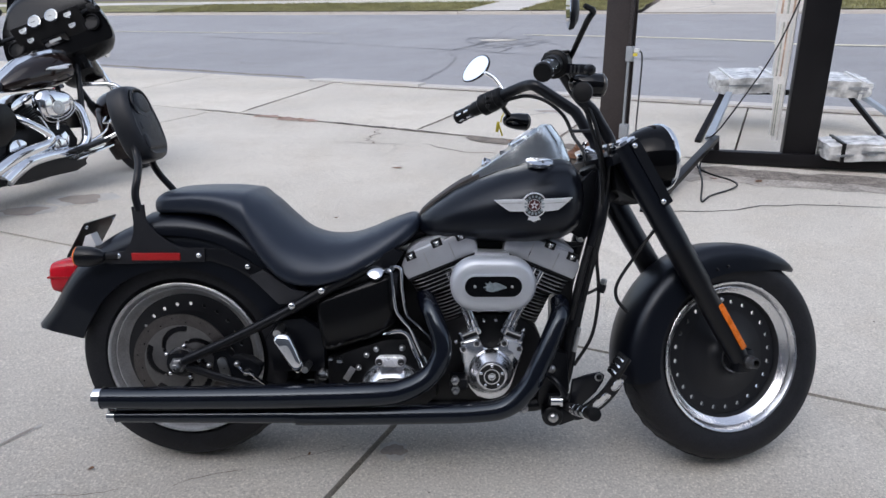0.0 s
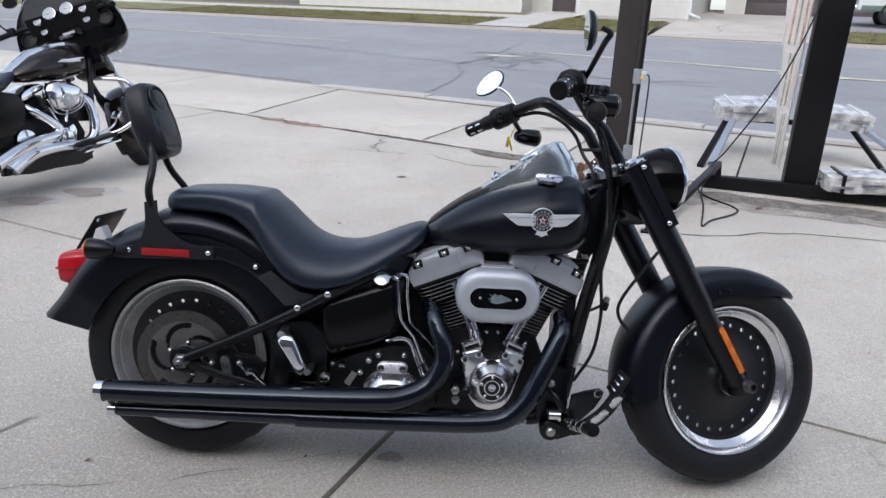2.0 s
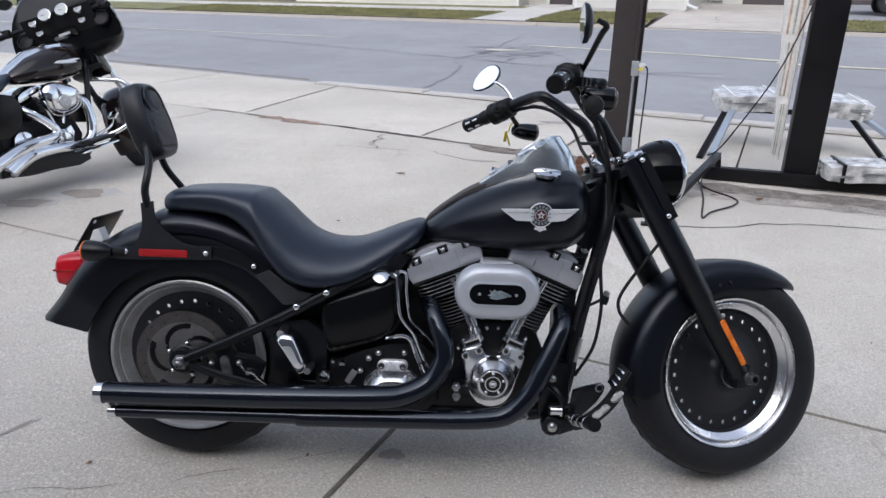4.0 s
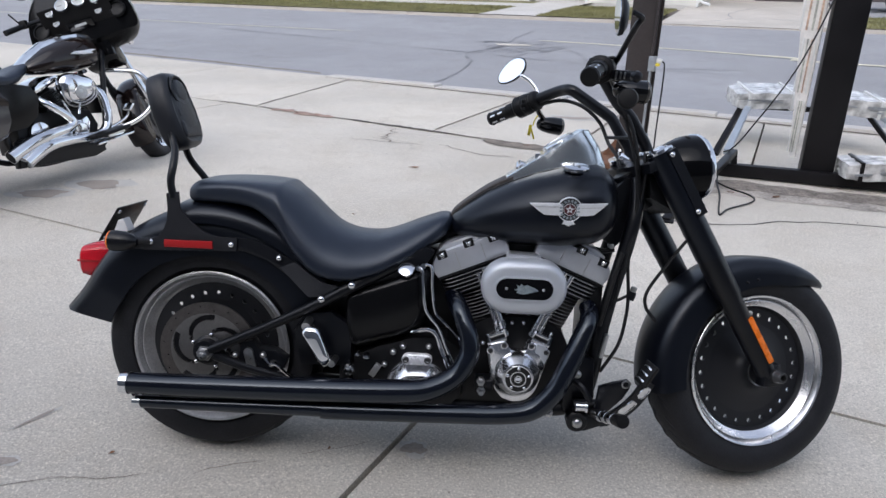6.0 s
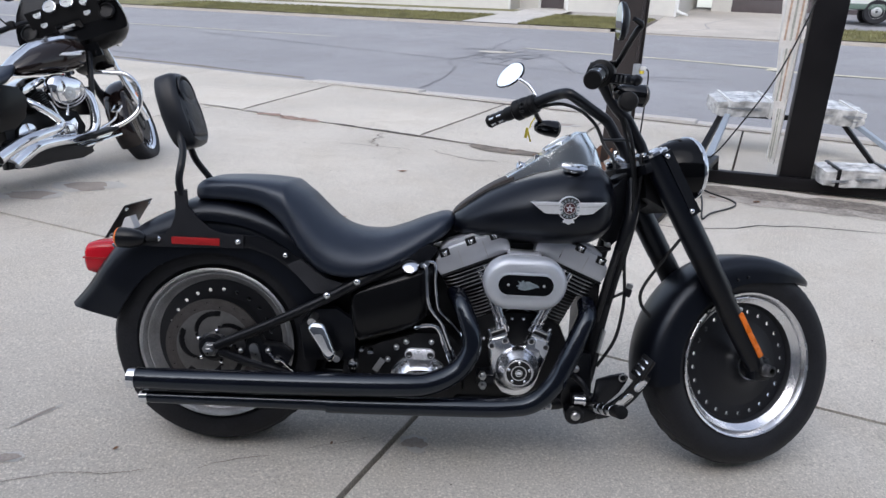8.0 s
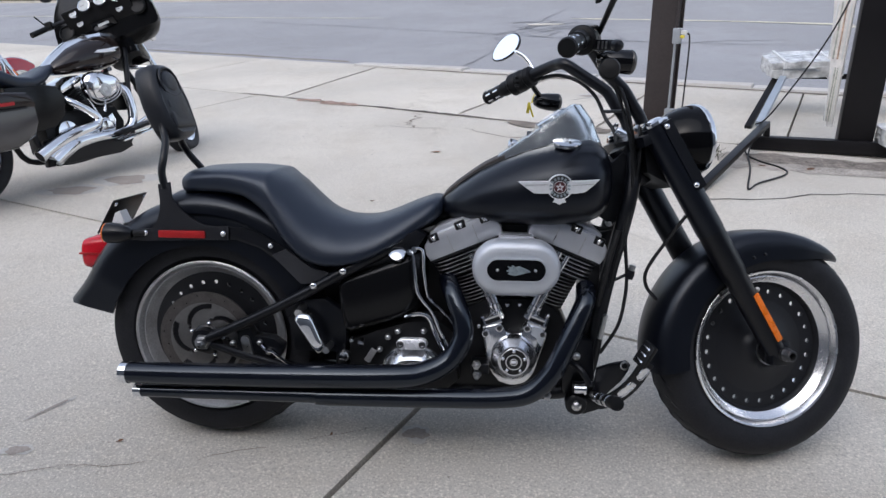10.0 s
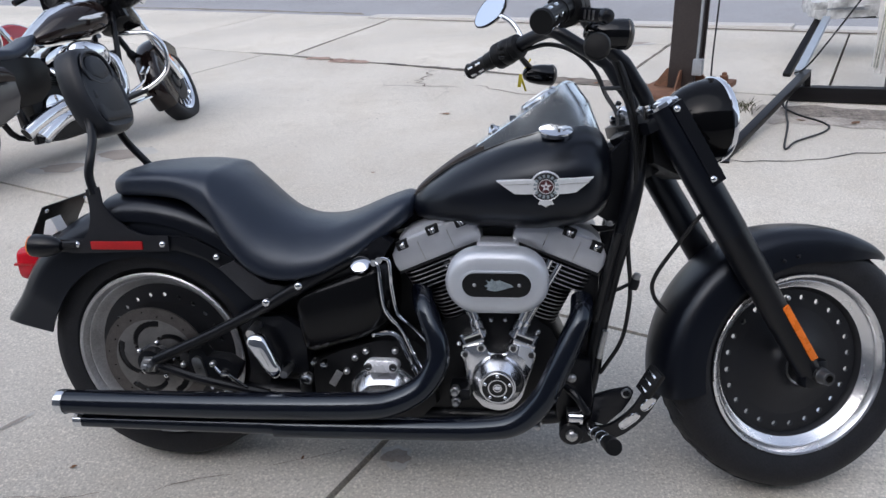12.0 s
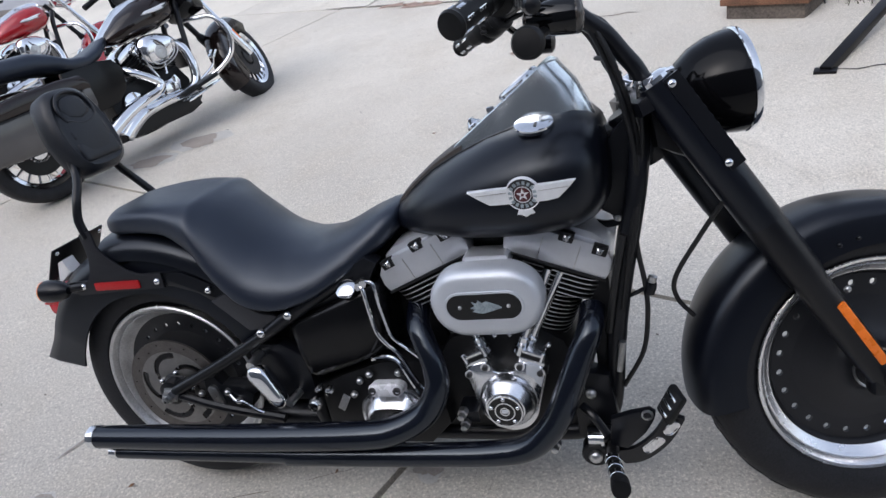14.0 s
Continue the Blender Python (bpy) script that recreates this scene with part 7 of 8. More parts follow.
for a in np.linspace(189.5, 45, 54):
    r_out = float(np.interp(a, [45, 58, 72, 90, 104, 194], [0.341, 0.342, 0.340, 0.337, 0.341, 0.342]))
    r_low = float(np.interp(a, [45, 50, 58, 66, 74, 89, 104, 118, 194], [0.336, 0.322, 0.298, 0.277, 0.263, 0.254, 0.251, 0.250, 0.255]))
    half = float(np.interp(a, [45, 48, 52, 58, 68, 80, 194], [0.030, 0.052, 0.066, 0.076, 0.083, 0.086, 0.086]))
    deep = r_out - r_low
    outer = [(r_low, -half), (r_low + deep * 0.35, -half), (r_low + deep * 0.62, -half * 0.985), (r_out - deep * 0.24, -half * 0.93), (r_out - deep * 0.11, -half * 0.81), (r_out - deep * 0.04, -half * 0.62), (r_out, -half * 0.34), (r_out + 0.001, 0)]
    outer = outer + [(r, -y) for r, y in outer[-2::-1]]
    inner = [(r - min(0.006, deep * 0.3) if abs(y) < half * 0.95 else r, y * 0.93) for r, y in outer][::-1]
    loops.append([(FW.x + r * math.cos(radians(a)), y, FW.z + r * math.sin(radians(a))) for r, y in outer + inner])
rings(bm, loops)
ff = P("front_fender", bm, DENIM, "matte black front fender with a pointed tip", steer=True, sharp=50)
FD = Vector((0.515, 0, -0.857))
for sgn in (-1, 1):
    base = Vector((1.588, sgn * 0.108, 0.302))
    bm = bmesh.new()
    tube(bm, [base - FD * 0.722, base - FD * 0.70, base - FD * 0.40, base - FD * 0.385], [0.033, 0.036, 0.037, 0.034], 24, 1)
    fk = P("fork_cover", bm, DENIM, "matte black upper fork cover", steer=True)
    bm = bmesh.new()
    tube(bm, [base - FD * 0.40, base - FD * 0.27, base - FD * 0.25, base - FD * 0.06, base + FD * 0.02], [0.036, 0.036, 0.032, 0.030, 0.026], 20, 1)
    box(bm, base + Vector((0.004, 0, 0.0)), (0.06, 0.045, 0.07), 0.015)
    lg = P("fork_leg", bm, SATIN, "black lower fork leg", steer=True)
    bm = bmesh.new()
    q = base - FD * 0.122 + Vector((0.014, sgn * 0.029, 0))
    box(bm, q, (0.018, 0.008, 0.150), 0.0035, Matrix.Rotation(math.atan2(-0.515, 0.857), 4, "Y"))
    part("reflector", bm, AMBER, lg, "orange fork reflector")
    bm = bmesh.new()
    lathe(bm, [(0.019, -0.01), (0.019, 0.014), (0.016, 0.018), (0.0155, 0.034), (0.014, 0.036), (0.009, 0.036), (0.008, 0.012), (0.001, 0.012)], (FW.x, sgn * 0.130, FW.z), (0, sgn, 0), 20)
    part("axle_end", bm, DARKSTEEL, lg, "hollow steel axle end")
    bm = bmesh.new()
    bolt(bm, base - FD * 0.530 + Vector((0.002, sgn * 0.040, 0.007)), 0.008, 0.006, (0.1, sgn, 0))
    part("cover_screw", bm, CHROME, fk, "chrome screw")
    bm = bmesh.new()
    bolt(bm, base - FD * 0.705 + Vector((0.008, sgn * 0.040, 0.007)), 0.008, 0.006, (0.1, sgn, 0))
    part("cover_screw", bm, CHROME, fk, "chrome screw")
    for ax, az in ((1.530, 0.566), (1.565, 0.574)):
        part("fender_rivet", one(bolt, (ax, sgn * 0.0862, az), 0.0045, 0.004, (0, sgn, 0)), SATIN, ff)
    for k, (ax, az) in enumerate(((1.487, 0.444), (1.540, 0.478))):
        bm = bmesh.new()
        bolt(bm, (ax, sgn * 0.087, az), 0.007, 0.006, (0, sgn, 0))
        part("fender_bolt", bm, DULLCHROME, ff)
    # chrome cap on the fork top
    bm = bmesh.new()
    lathe(bm, [(0.030, 0), (0.030, 0.008), (0.020, 0.014), (0.008, 0.016)], base - FD * 0.722, -FD, 20)
    part("fork_cap", bm, CHROME, fk, "chrome fork cap")
# strips on the fork covers
for sgn in (-1, 1):
    bm = bmesh.new()
    base = Vector((1.588, sgn * 0.108, 0.302))
    a, b = base - FD * 0.715 + Vector((0.004, sgn * 0.035, 0.007)), base - FD * 0.515 + Vector((0.004, sgn * 0.035, 0.007))
    across_ = Vector((0.857, 0, 0.515))
    a, b = a + across_ * 0.010, b + across_ * 0.010
    w = across_ * 0.015
    y = Vector((0, sgn * 0.005, 0))
    rings(bm, [[a - w - y, a - w + y, a + w + y, a + w - y], [b - w - y, b - w + y, b + w + y, b + w - y]])
    strip = P("nacelle_strip", bm, SATIN, "black strip on the fork cover", steer=True)
    bm = bmesh.new()
    for k in range(9):
        q = a.lerp(b, 0.12 + 0.095 * k) + across_ * 0.017
        box(bm, q - across_ * 0.004, (0.008, 0.009, 0.010), 0.003, Matrix.Rotation(math.atan2(-0.515, 0.857), 4, "Y"))
    part("toothed_edge", bm, SATIN, strip)
bm = bmesh.new()
prism(bm, [(1.185, 0.862), (1.178, 0.888), (1.20, 0.902), (1.240, 0.915), (1.255, 0.890)], -0.125, 0.125, 0.006)
yk = P("top_clamp", bm, SATIN, "black top fork clamp", steer=True)
bm = bmesh.new()
prism(bm, [(1.22, 0.80), (1.21, 0.90), (1.26, 0.92), (1.33, 0.80), (1.30, 0.76)], -0.07, 0.07, 0.006)
P("lower_clamp", bm, FINBLACK, "", steer=True)
for y in (-0.075, 0.075):
    bm = bmesh.new()
    box(bm, (1.206, y * 0.9, 0.916), (0.042, 0.030, 0.026), 0.006, Matrix.Rotation(radians(31), 4, "Y"))
    part("clamp_cap", bm, CHROME, yk, "chrome clamp cap")
    for k in (-1, 1):
        bm = bmesh.new()
        lathe(bm, [(0.007, 0), (0.007, 0.01), (0.004, 0.012)], (1.206 + k * 0.016, y * 0.9, 0.928 - k * 0.010), (0.5, 0, 0.86), 8)
        part("clamp_screw", bm, CHROME, yk)
for y in (-0.108, 0.108):
    bm = bmesh.new()
    box(bm, (1.218, y, 0.928), (0.060, 0.046, 0.014), 0.005, Matrix.Rotation(radians(-18), 4, "Y"))
    part("fork_top_plate", bm, CHROME, yk, "chrome fork-top plate")

# headlight
HA = Vector((0.995, 0, 0.09))
hc = Vector((1.394, 0, 0.895))
bm = bmesh.new()
lathe(bm, [(0.006, -0.128), (0.032, -0.123), (0.058, -0.106), (0.079, -0.078), (0.092, -0.045), (0.0975, -0.015), (0.098, 0.0)], hc, HA, 48)
hl = P("headlight", bm, BUCKET, "gloss black headlight bucket", steer=True, sharp=60)
bm = bmesh.new()
lathe(bm, [(0.097, -0.003), (0.1005, -0.001), (0.1010, 0.005), (0.098, 0.012), (0.090, 0.016), (0.087, 0.010)], hc, HA, 48, True)
part("headlight_rim", bm, CHROME, hl, "chrome headlight rim")
bm = bmesh.new()
lathe(bm, [(0.089, 0.012), (0.06, 0.022), (0.03, 0.027), (0.002, 0.028)], hc, HA, 40)
part("headlight_lens", bm, LENS, hl, "clear glass lens")
bm = bmesh.new()
tube(bm, [(1.25, 0, 0.83), (1.32, 0, 0.825), (1.36, 0, 0.815)], 0.016, 10)
part("headlight_mount", bm, SATIN, hl)

# handlebar and controls
UPPER = [(1.047, 0.100, 1.119), (1.037, 0.130, 1.124), (1.018, 0.172, 1.120), (0.985, 0.222, 1.107), (0.955, 0.270, 1.094), (0.92, 0.317, 1.078)]
BAR_LEFT = [(1.232, 0.072, 0.885), (1.227, 0.073, 0.950), (1.196, 0.075, 0.997), (1.172, 0.078, 1.036), (1.155, 0.080, 1.050), (1.110, 0.086, 1.079), (1.066, 0.091, 1.107)] + UPPER
BAR_RIGHT = [(1.216, -0.072, 0.885), (1.198, -0.073, 0.941), (1.172, -0.075, 0.980), (1.148, -0.079, 1.014), (1.132, -0.081, 1.028), (1.098, -0.086, 1.058), (1.064, -0.091, 1.102)] + [(x, -y, z) for x, y, z in UPPER]
bm = bmesh.new()
for pts in (BAR_LEFT, BAR_RIGHT):
    tube(bm, pts, 0.0165, 16)
bar = P("handlebar", bm, SATIN, "thick black swept-back handlebar", steer=True)
for sgn in (-1, 1):
    e0, e1 = Vector((0.945, sgn * 0.283, 1.0885)), (Vector((0.892, 0.369, 1.065)) if sgn > 0 else Vector((0.880, -0.373, 1.048)))
    d = (e1 - e0).normalized()
    bm = bmesh.new()
    tube(bm, [e0, e0.lerp(e1, 0.3), e0.lerp(e1, 0.35), e1], [0.023, 0.023, 0.020, 0.020], 18, 2)
    lathe(bm, [(0.0205, -0.006), (0.0225, 0.0), (0.020, 0.006), (0.004, 0.008)], e1, d, 22)
    gr = P("grip", bm, PLASTIC, "black grip with chrome inlays", steer=True)
    u, v = frame_of(d)
    for k in range(6):
        for j in range(2):
            a = math.pi / 3 * k
            c = e0.lerp(e1, 0.52 + 0.30 * j) + 0.0195 * (math.cos(a) * u + math.sin(a) * v)
            m3 = Matrix((u * math.cos(a) + v * math.sin(a), -u * math.sin(a) + v * math.cos(a), d)).transposed().to_4x4()
            bm = bmesh.new()
            box(bm, c, (0.0035, 0.0065, 0.020), 0.0012, m3)
            part("grip_inlay", bm, CHROME, gr, "chrome inlay")
    bm = bmesh.new()
    c0 = Vector((0.966, sgn * 0.254, 1.0965))
    u_ = (e0 - Vector((1.0, sgn * 0.203, 1.112))).normalized()
    lathe(bm, [(0.020, -0.05), (0.030, -0.045), (0.032, -0.03), (0.029, -0.026), (0.032, -0.018), (0.034, 0.0), (0.031, 0.006), (0.034, 0.012), (0.034, 0.030), (0.028, 0.036), (0.020, 0.038)], c0, u_, 24)
    sw = P("switch_housing", bm, PLASTIC, "black switch housing", steer=True)
    for k in range(3):
        part("switch_button", one(box, c0 + Vector((-0.02, -0.028 if sgn > 0 else 0.028, 0.006 - 0.012 * k)), (0.014, 0.010, 0.008), 0.002), PLASTIC, sw)
    if sgn < 0:
        a_, b_ = Vector((0.978, -0.283, 1.079)), Vector((0.990, -0.380, 1.055))
        dl = (b_ - a_).normalized()
        ml = Matrix((dl, Vector((0, 0, 1)).cross(dl).normalized(), dl.cross(Vector((0, 0, 1)).cross(dl)).normalized())).transposed().to_4x4()
        bm = bmesh.new()
        box(bm, a_.lerp(b_, 0.42), (0.090, 0.011, 0.024), 0.004, ml)
        tube(bm, [(1.0, -0.24, 1.088), (0.985, -0.265, 1.083), (0.979, -0.285, 1.078)], [0.012, 0.012, 0.010], 10)
        lathe(bm, [(0.004, -0.014), (0.011, -0.009), (0.0135, 0), (0.011, 0.009), (0.004, 0.013)], b_, dl, 14)
    else:
        bm = bmesh.new()
        tube(bm, [(1.0, sgn * 0.235, 1.10), (1.02, sgn * 0.275, 1.108), (0.99, sgn * 0.32, 1.102), (0.955, sgn * 0.365, 1.09)], [0.009, 0.009, 0.008, 0.006], 10)
        lathe(bm, [(0.006, -0.012), (0.011, 0), (0.006, 0.012)], (0.953, sgn * 0.368, 1.089), (0.6, -sgn * 0.6, 0.2), 12)
    lv = P("hand_lever", bm, SATIN, "black hand lever", steer=True)
    if sgn < 0:
        for f in (0.30, 0.47, 0.64):
            bm = bmesh.new()
            box(bm, a_.lerp(b_, f), (0.0075, 0.0135, 0.0165), 0.0015, ml)
            part("lever_slot", bm, DULLCHROME, lv, "bright slot")
    # bullet turn signals under the bar
    bm = bmesh.new()
    tx = 1.062 if sgn > 0 else 1.030
    lathe(bm, [(0.006, -0.046), (0.015, -0.041), (0.022, -0.026), (0.0265, 0.0), (0.028, 0.028), (0.027, 0.032)], (tx, sgn * 0.288, 1.042), (1, sgn * 0.1, -0.05), 28)
    tube(bm, [(0.985, sgn * 0.225, 1.100), (1.01, sgn * 0.255, 1.075), (1.045, sgn * 0.285, 1.050)], 0.008, 10)
    ts = P("turn_signal", bm, GLOSS, "black bullet turn signal", steer=True)
    bm = bmesh.new()
    lathe(bm, [(0.027, 0.030), (0.0285, 0.033), (0.0275, 0.037), (0.022, 0.042), (0.004, 0.045)], (tx, sgn * 0.288, 1.042), (1, sgn * 0.1, -0.05), 28)
    part("lens", bm, SMOKE, ts, "smoky dark lens")
    # mirrors
    bm = bmesh.new()
    tube(bm, [(0.998, sgn * 0.240, 1.108), (1.003, sgn * 0.249, 1.134), (0.986, sgn * 0.269, 1.171), (0.966, sgn * 0.290, 1.192), (0.948, sgn * 0.310, 1.207)] if sgn > 0 else [(1.0, -0.245, 1.105), (0.998, -0.280, 1.122), (1.004, -0.345, 1.175), (1.010, -0.362, 1.192), (0.985, -0.372, 1.200)], [0.006, 0.0065, 0.0075, 0.0075, 0.006], 10)
    ms = P("mirror_stem", bm, CHROME if sgn > 0 else SATIN, "bent chrome mirror stem" if sgn > 0 else "black mirror stem", steer=True)
    face = Vector((-0.68, -0.72, 0.10)).normalized() if sgn > 0 else Vector((-0.97, 0.24, 0.05)).normalized()
    mc_ = Vector((0.940, 0.318, 1.211)) if sgn > 0 else Vector((0.952, -0.374, 1.190))
    u = face.cross(Vector((0, 0, 1))).normalized()
    v = u.cross(face).normalized()

    def oval(w, h, off):
        k = -0.62 if sgn > 0 else 1.35
        w, h = (w * 0.90, h * 0.80) if sgn > 0 else (w * 0.80, h * 0.72)
        pu, pv = math.cos(k) * u + math.sin(k) * v, -math.sin(k) * u + math.cos(k) * v
        return [mc_ + face * off + w * 1.12 * math.cos(a) * pu + h * 0.96 * math.sin(a) * (1 - 0.15 * math.cos(a) * sgn) * pv for a in np.linspace(0, 2 * math.pi, 32, endpoint=False)]

    bm = bmesh.new()
    rings(bm, [oval(0.012, 0.010, -0.016), oval(0.034, 0.026, -0.013), oval(0.052, 0.040, -0.004), oval(0.055, 0.043, 0.004), oval(0.053, 0.041, 0.007)])
    mh = P("mirror", bm, SATIN, "oval black-backed mirror", steer=True)
    bm = bmesh.new()
    rings(bm, [oval(0.0515, 0.0395, 0.0072), oval(0.050, 0.038, 0.0085)])
    part("mirror_glass", bm, MIRROR, mh, "silvered mirror glass")
# brake reservoir on the right
bm = bmesh.new()
box(bm, (0.973, -0.252, 1.107), (0.058, 0.040, 0.022), 0.006, Matrix.Rotation(radians(-40), 4, "Z"))
box(bm, (0.973, -0.252, 1.120), (0.062, 0.044, 0.007), 0.003, Matrix.Rotation(radians(-40), 4, "Z"))
P("brake_reservoir", bm, SATIN, "black brake fluid reservoir", steer=True)
bm = bmesh.new()
lathe(bm, [(0.019, 0.0), (0.0235, 0.005), (0.0235, 0.018), (0.020, 0.023), (0.003, 0.025)], (0.985, -0.350, 1.008), (-0.35, -0.93, 0.0), 28)
tube(bm, [(0.99, -0.335, 1.012), (1.02, -0.29, 1.03), (1.03, -0.262, 1.06)], 0.008, 10)
P("lever_cap", bm, PLASTIC, "round black cap by the brake lever", steer=True)
# hanging keys
bm = bmesh.new()
tube(bm, [(0.965, 0.372, 1.035), (0.950, 0.373, 1.01), (0.946, 0.373, 0.992)], 0.0025, 6)
box(bm, (0.944, 0.373, 0.968), (0.006, 0.003, 0.046), 0.001, Matrix.Rotation(radians(-18), 4, "Y"))
box(bm, (0.935, 0.371, 0.976), (0.010, 0.003, 0.036), 0.001, Matrix.Rotation(radians(8), 4, "Y"))
P("key_tag", bm, YELLOW, "yellow key tag hanging from the bar")
# cables
for pts, r in (
    ([(0.985, 0.232, 1.085), (1.012, 0.199, 1.096), (1.054, 0.16, 1.099), (1.105, 0.13, 1.076), (1.148, 0.11, 1.03), (1.174, 0.10, 0.968), (1.172, 0.05, 0.90), (1.165, 0.0, 0.80), (1.16, -0.03, 0.74)], 0.0055),
    ([(0.985, -0.24, 1.085), (1.035, -0.165, 1.10), (1.09, -0.10, 1.07), (1.135, -0.085, 0.985), (1.19, -0.10, 0.88), (1.20, -0.10, 0.75), (1.188, -0.105, 0.640), (1.197, -0.105, 0.540), (1.196, -0.105, 0.472), (1.181, -0.105, 0.388), (1.136, -0.105, 0.305)], 0.0052),
    ([(0.99, -0.225, 1.09), (1.04, -0.155, 1.105), (1.10, -0.09, 1.075), (1.15, -0.095, 0.965), (1.205, -0.085, 0.83), (1.195, -0.11, 0.70), (1.172, -0.122, 0.60)], 0.0055),
    ([(1.15, 0.06, 0.98), (1.19, -0.05, 0.96), (1.215, -0.09, 0.90), (1.21, -0.09, 0.80), (1.180, -0.118, 0.66), (1.150, -0.122, 0.50)], 0.005),
    ([(1.345, -0.10, 0.70), (1.305, -0.10, 0.64), (1.255, -0.09, 0.55), (1.255, -0.085, 0.50), (1.285, -0.09, 0.46)], 0.005),
    ([(1.165, -0.12, 0.66), (1.145, -0.125, 0.58), (1.118, -0.125, 0.45)], 0.008),
):
    bm = bmesh.new()
    tube(bm, [STEER @ Vector(q) if q[2] > 0.95 else q for q in pts], r, 8, 8)
    P("control_cable", bm, HOSE, "black control cable")
bm = bmesh.new()
tube(bm, [(1.143, -0.124, 0.425), (1.130, -0.124, 0.355)], 0.0075, 8)
P("cable_sleeve", bm, DULLCHROME, "bright cable sleeve")

# ------------------------------------------------------------ the chromed motorcycles parked behind
def touring(m, paint, paint_word, fairing, turn):
    b = thing("motorcycle", m, paint_word, "motorcycle")

    def Q(name, bm, material, label="", parent=None, steer=False, sharp=35):
        if parent is None and "wheel" not in name and "fender" not in name:
            bmesh.ops.translate(bm, vec=(0, 0, 0.03), verts=bm.verts)
        return part(name, bm, material, parent or b, label, S if steer else None, sharp)

    hp = Vector((1.22, 0, 0.90))
    S = Matrix.Translation(hp) @ Matrix.Rotation(radians(turn), 4, Vector((-0.45, 0, 0.89))) @ Matrix.Translation(-hp)
    for nm, c, r, half, st_ in (("rear_wheel", Vector((-0.11, 0, 0.32)), 0.322, 0.075, False), ("front_wheel", Vector((1.64, 0, 0.315)), 0.315, 0.062, True)):
        bm = bmesh.new()
        lathe(bm, mirrored(tyre_profile(r, half, 0.222)), c, n=48, closed=True)
        w = Q(nm, bm, RUBBER, "black tyre", steer=st_)
        bm = bmesh.new()
        lathe(bm, [(0.205, -half * 0.7), (0.229, -half * 0.92), (0.215, -half * 0.6), (0.198, -half * 0.45), (0.198, half * 0.45), (0.229, half * 0.92), (0.205, half * 0.7)], c, n=48, closed=True)
        part("rim", bm, CHROME, w, "bright chrome rim lip")
        bm = bmesh.new()
        lathe(bm, [(0.02, -0.06), (0.05, -0.055), (0.065, -0.03), (0.065, 0.03), (0.02, 0.06)], c, n=24)
        part("hub", bm, SATIN if st_ else CHROME, w, "hub")
        for k in range(18):
            a = 2 * math.pi * k / 18
            p0, p1 = c + Vector((0.06 * math.cos(a), -0.03, 0.06 * math.sin(a))), c + Vector((0.20 * math.cos(a + 0.12), -0.02, 0.20 * math.sin(a + 0.12)))
            bm = bmesh.new()
            tube(bm, [p0, p1], [0.012, 0.008], 8)
            part("spoke", bm, SATIN if st_ else CHROME, w)
        bm = bmesh.new()
        lathe(bm, [(0.07, -0.05), (0.150, -0.05), (0.150, -0.044), (0.07, -0.044)], c, n=40, closed=True)
        part("brake_disc", bm, FINBLACK, w, "dark brake disc")
    bm = bmesh.new()
    arc_sweep(bm, 1.64, 0.315, fender_profile(0.345, 0.088, 0.205), 50, 212, 26)
    Q("front_fender", bm, paint, "glossy front fender", steer=True)
    bm = bmesh.new()
    arc_sweep(bm, -0.11, 0.32, fender_profile(0.37, 0.10, 0.26), 30, 178, 26)
    Q("rear_fender", bm, paint, "glossy rear fender")
    fd_ = Vector((0.46, 0, -0.888))
    for sgn in (-1, 1):
        base = Vector((1.60, sgn * 0.105, 0.31))
        bm = bmesh.new()
        tube(bm, [base - fd_ * 0.70, base - fd_ * 0.32, base - fd_ * 0.30, base + fd_ * 0.02], [0.022, 0.022, 0.032, 0.030], 16, 1)
        leg = Q("fork_leg", bm, CHROME if sgn < 0 else SATIN, "chrome fork leg", steer=True)
        bm = bmesh.new()
        box(bm, base - fd_ * 0.20 + Vector((0.02, sgn * 0.03, 0)), (0.015, 0.008, 0.09), 0.003, Matrix.Rotation(-0.48, 4, "Y"))
        part("reflector", bm, AMBER, leg, "amber reflector")
    # tank and seat
    bm = bmesh.new()
    sections(bm, [(0.585, 0.715, 0.745, 0.05), (0.63, 0.70, 0.79, 0.10), (0.75, 0.695, 0.868, 0.155), (0.88, 0.695, 0.915, 0.178), (0.98, 0.70, 0.935, 0.182), (1.08, 0.72, 0.935, 0.165), (1.13, 0.75, 0.91, 0.13), (1.15, 0.79, 0.87, 0.07)], 36, 2.5, 0.45)
    tk = Q("fuel_tank", bm, paint, "glossy fuel tank", sharp=60)
    bm = bmesh.new()
    prism(bm, [(-0.075, -0.004), (-0.05, 0.008), (0.0, 0.010), (0.055, 0.016), (0.085, 0.014), (0.05, 0.004), (0.06, -0.004), (0.0, -0.008), (-0.04, -0.006)], -0.004, 0.003, 0.001)
    bmesh.ops.transform(bm, matrix=Matrix.Translation((0.95, -0.190, 0.855)) @ Matrix.Rotation(radians(-14), 4, "X") @ Matrix.Diagonal((1.3, 2.5, 1.3, 1)), verts=bm.verts)
    part("tank_badge", bm, BADGE, tk, "silver winged tank badge")
    bm = bmesh.new()
    loops = []
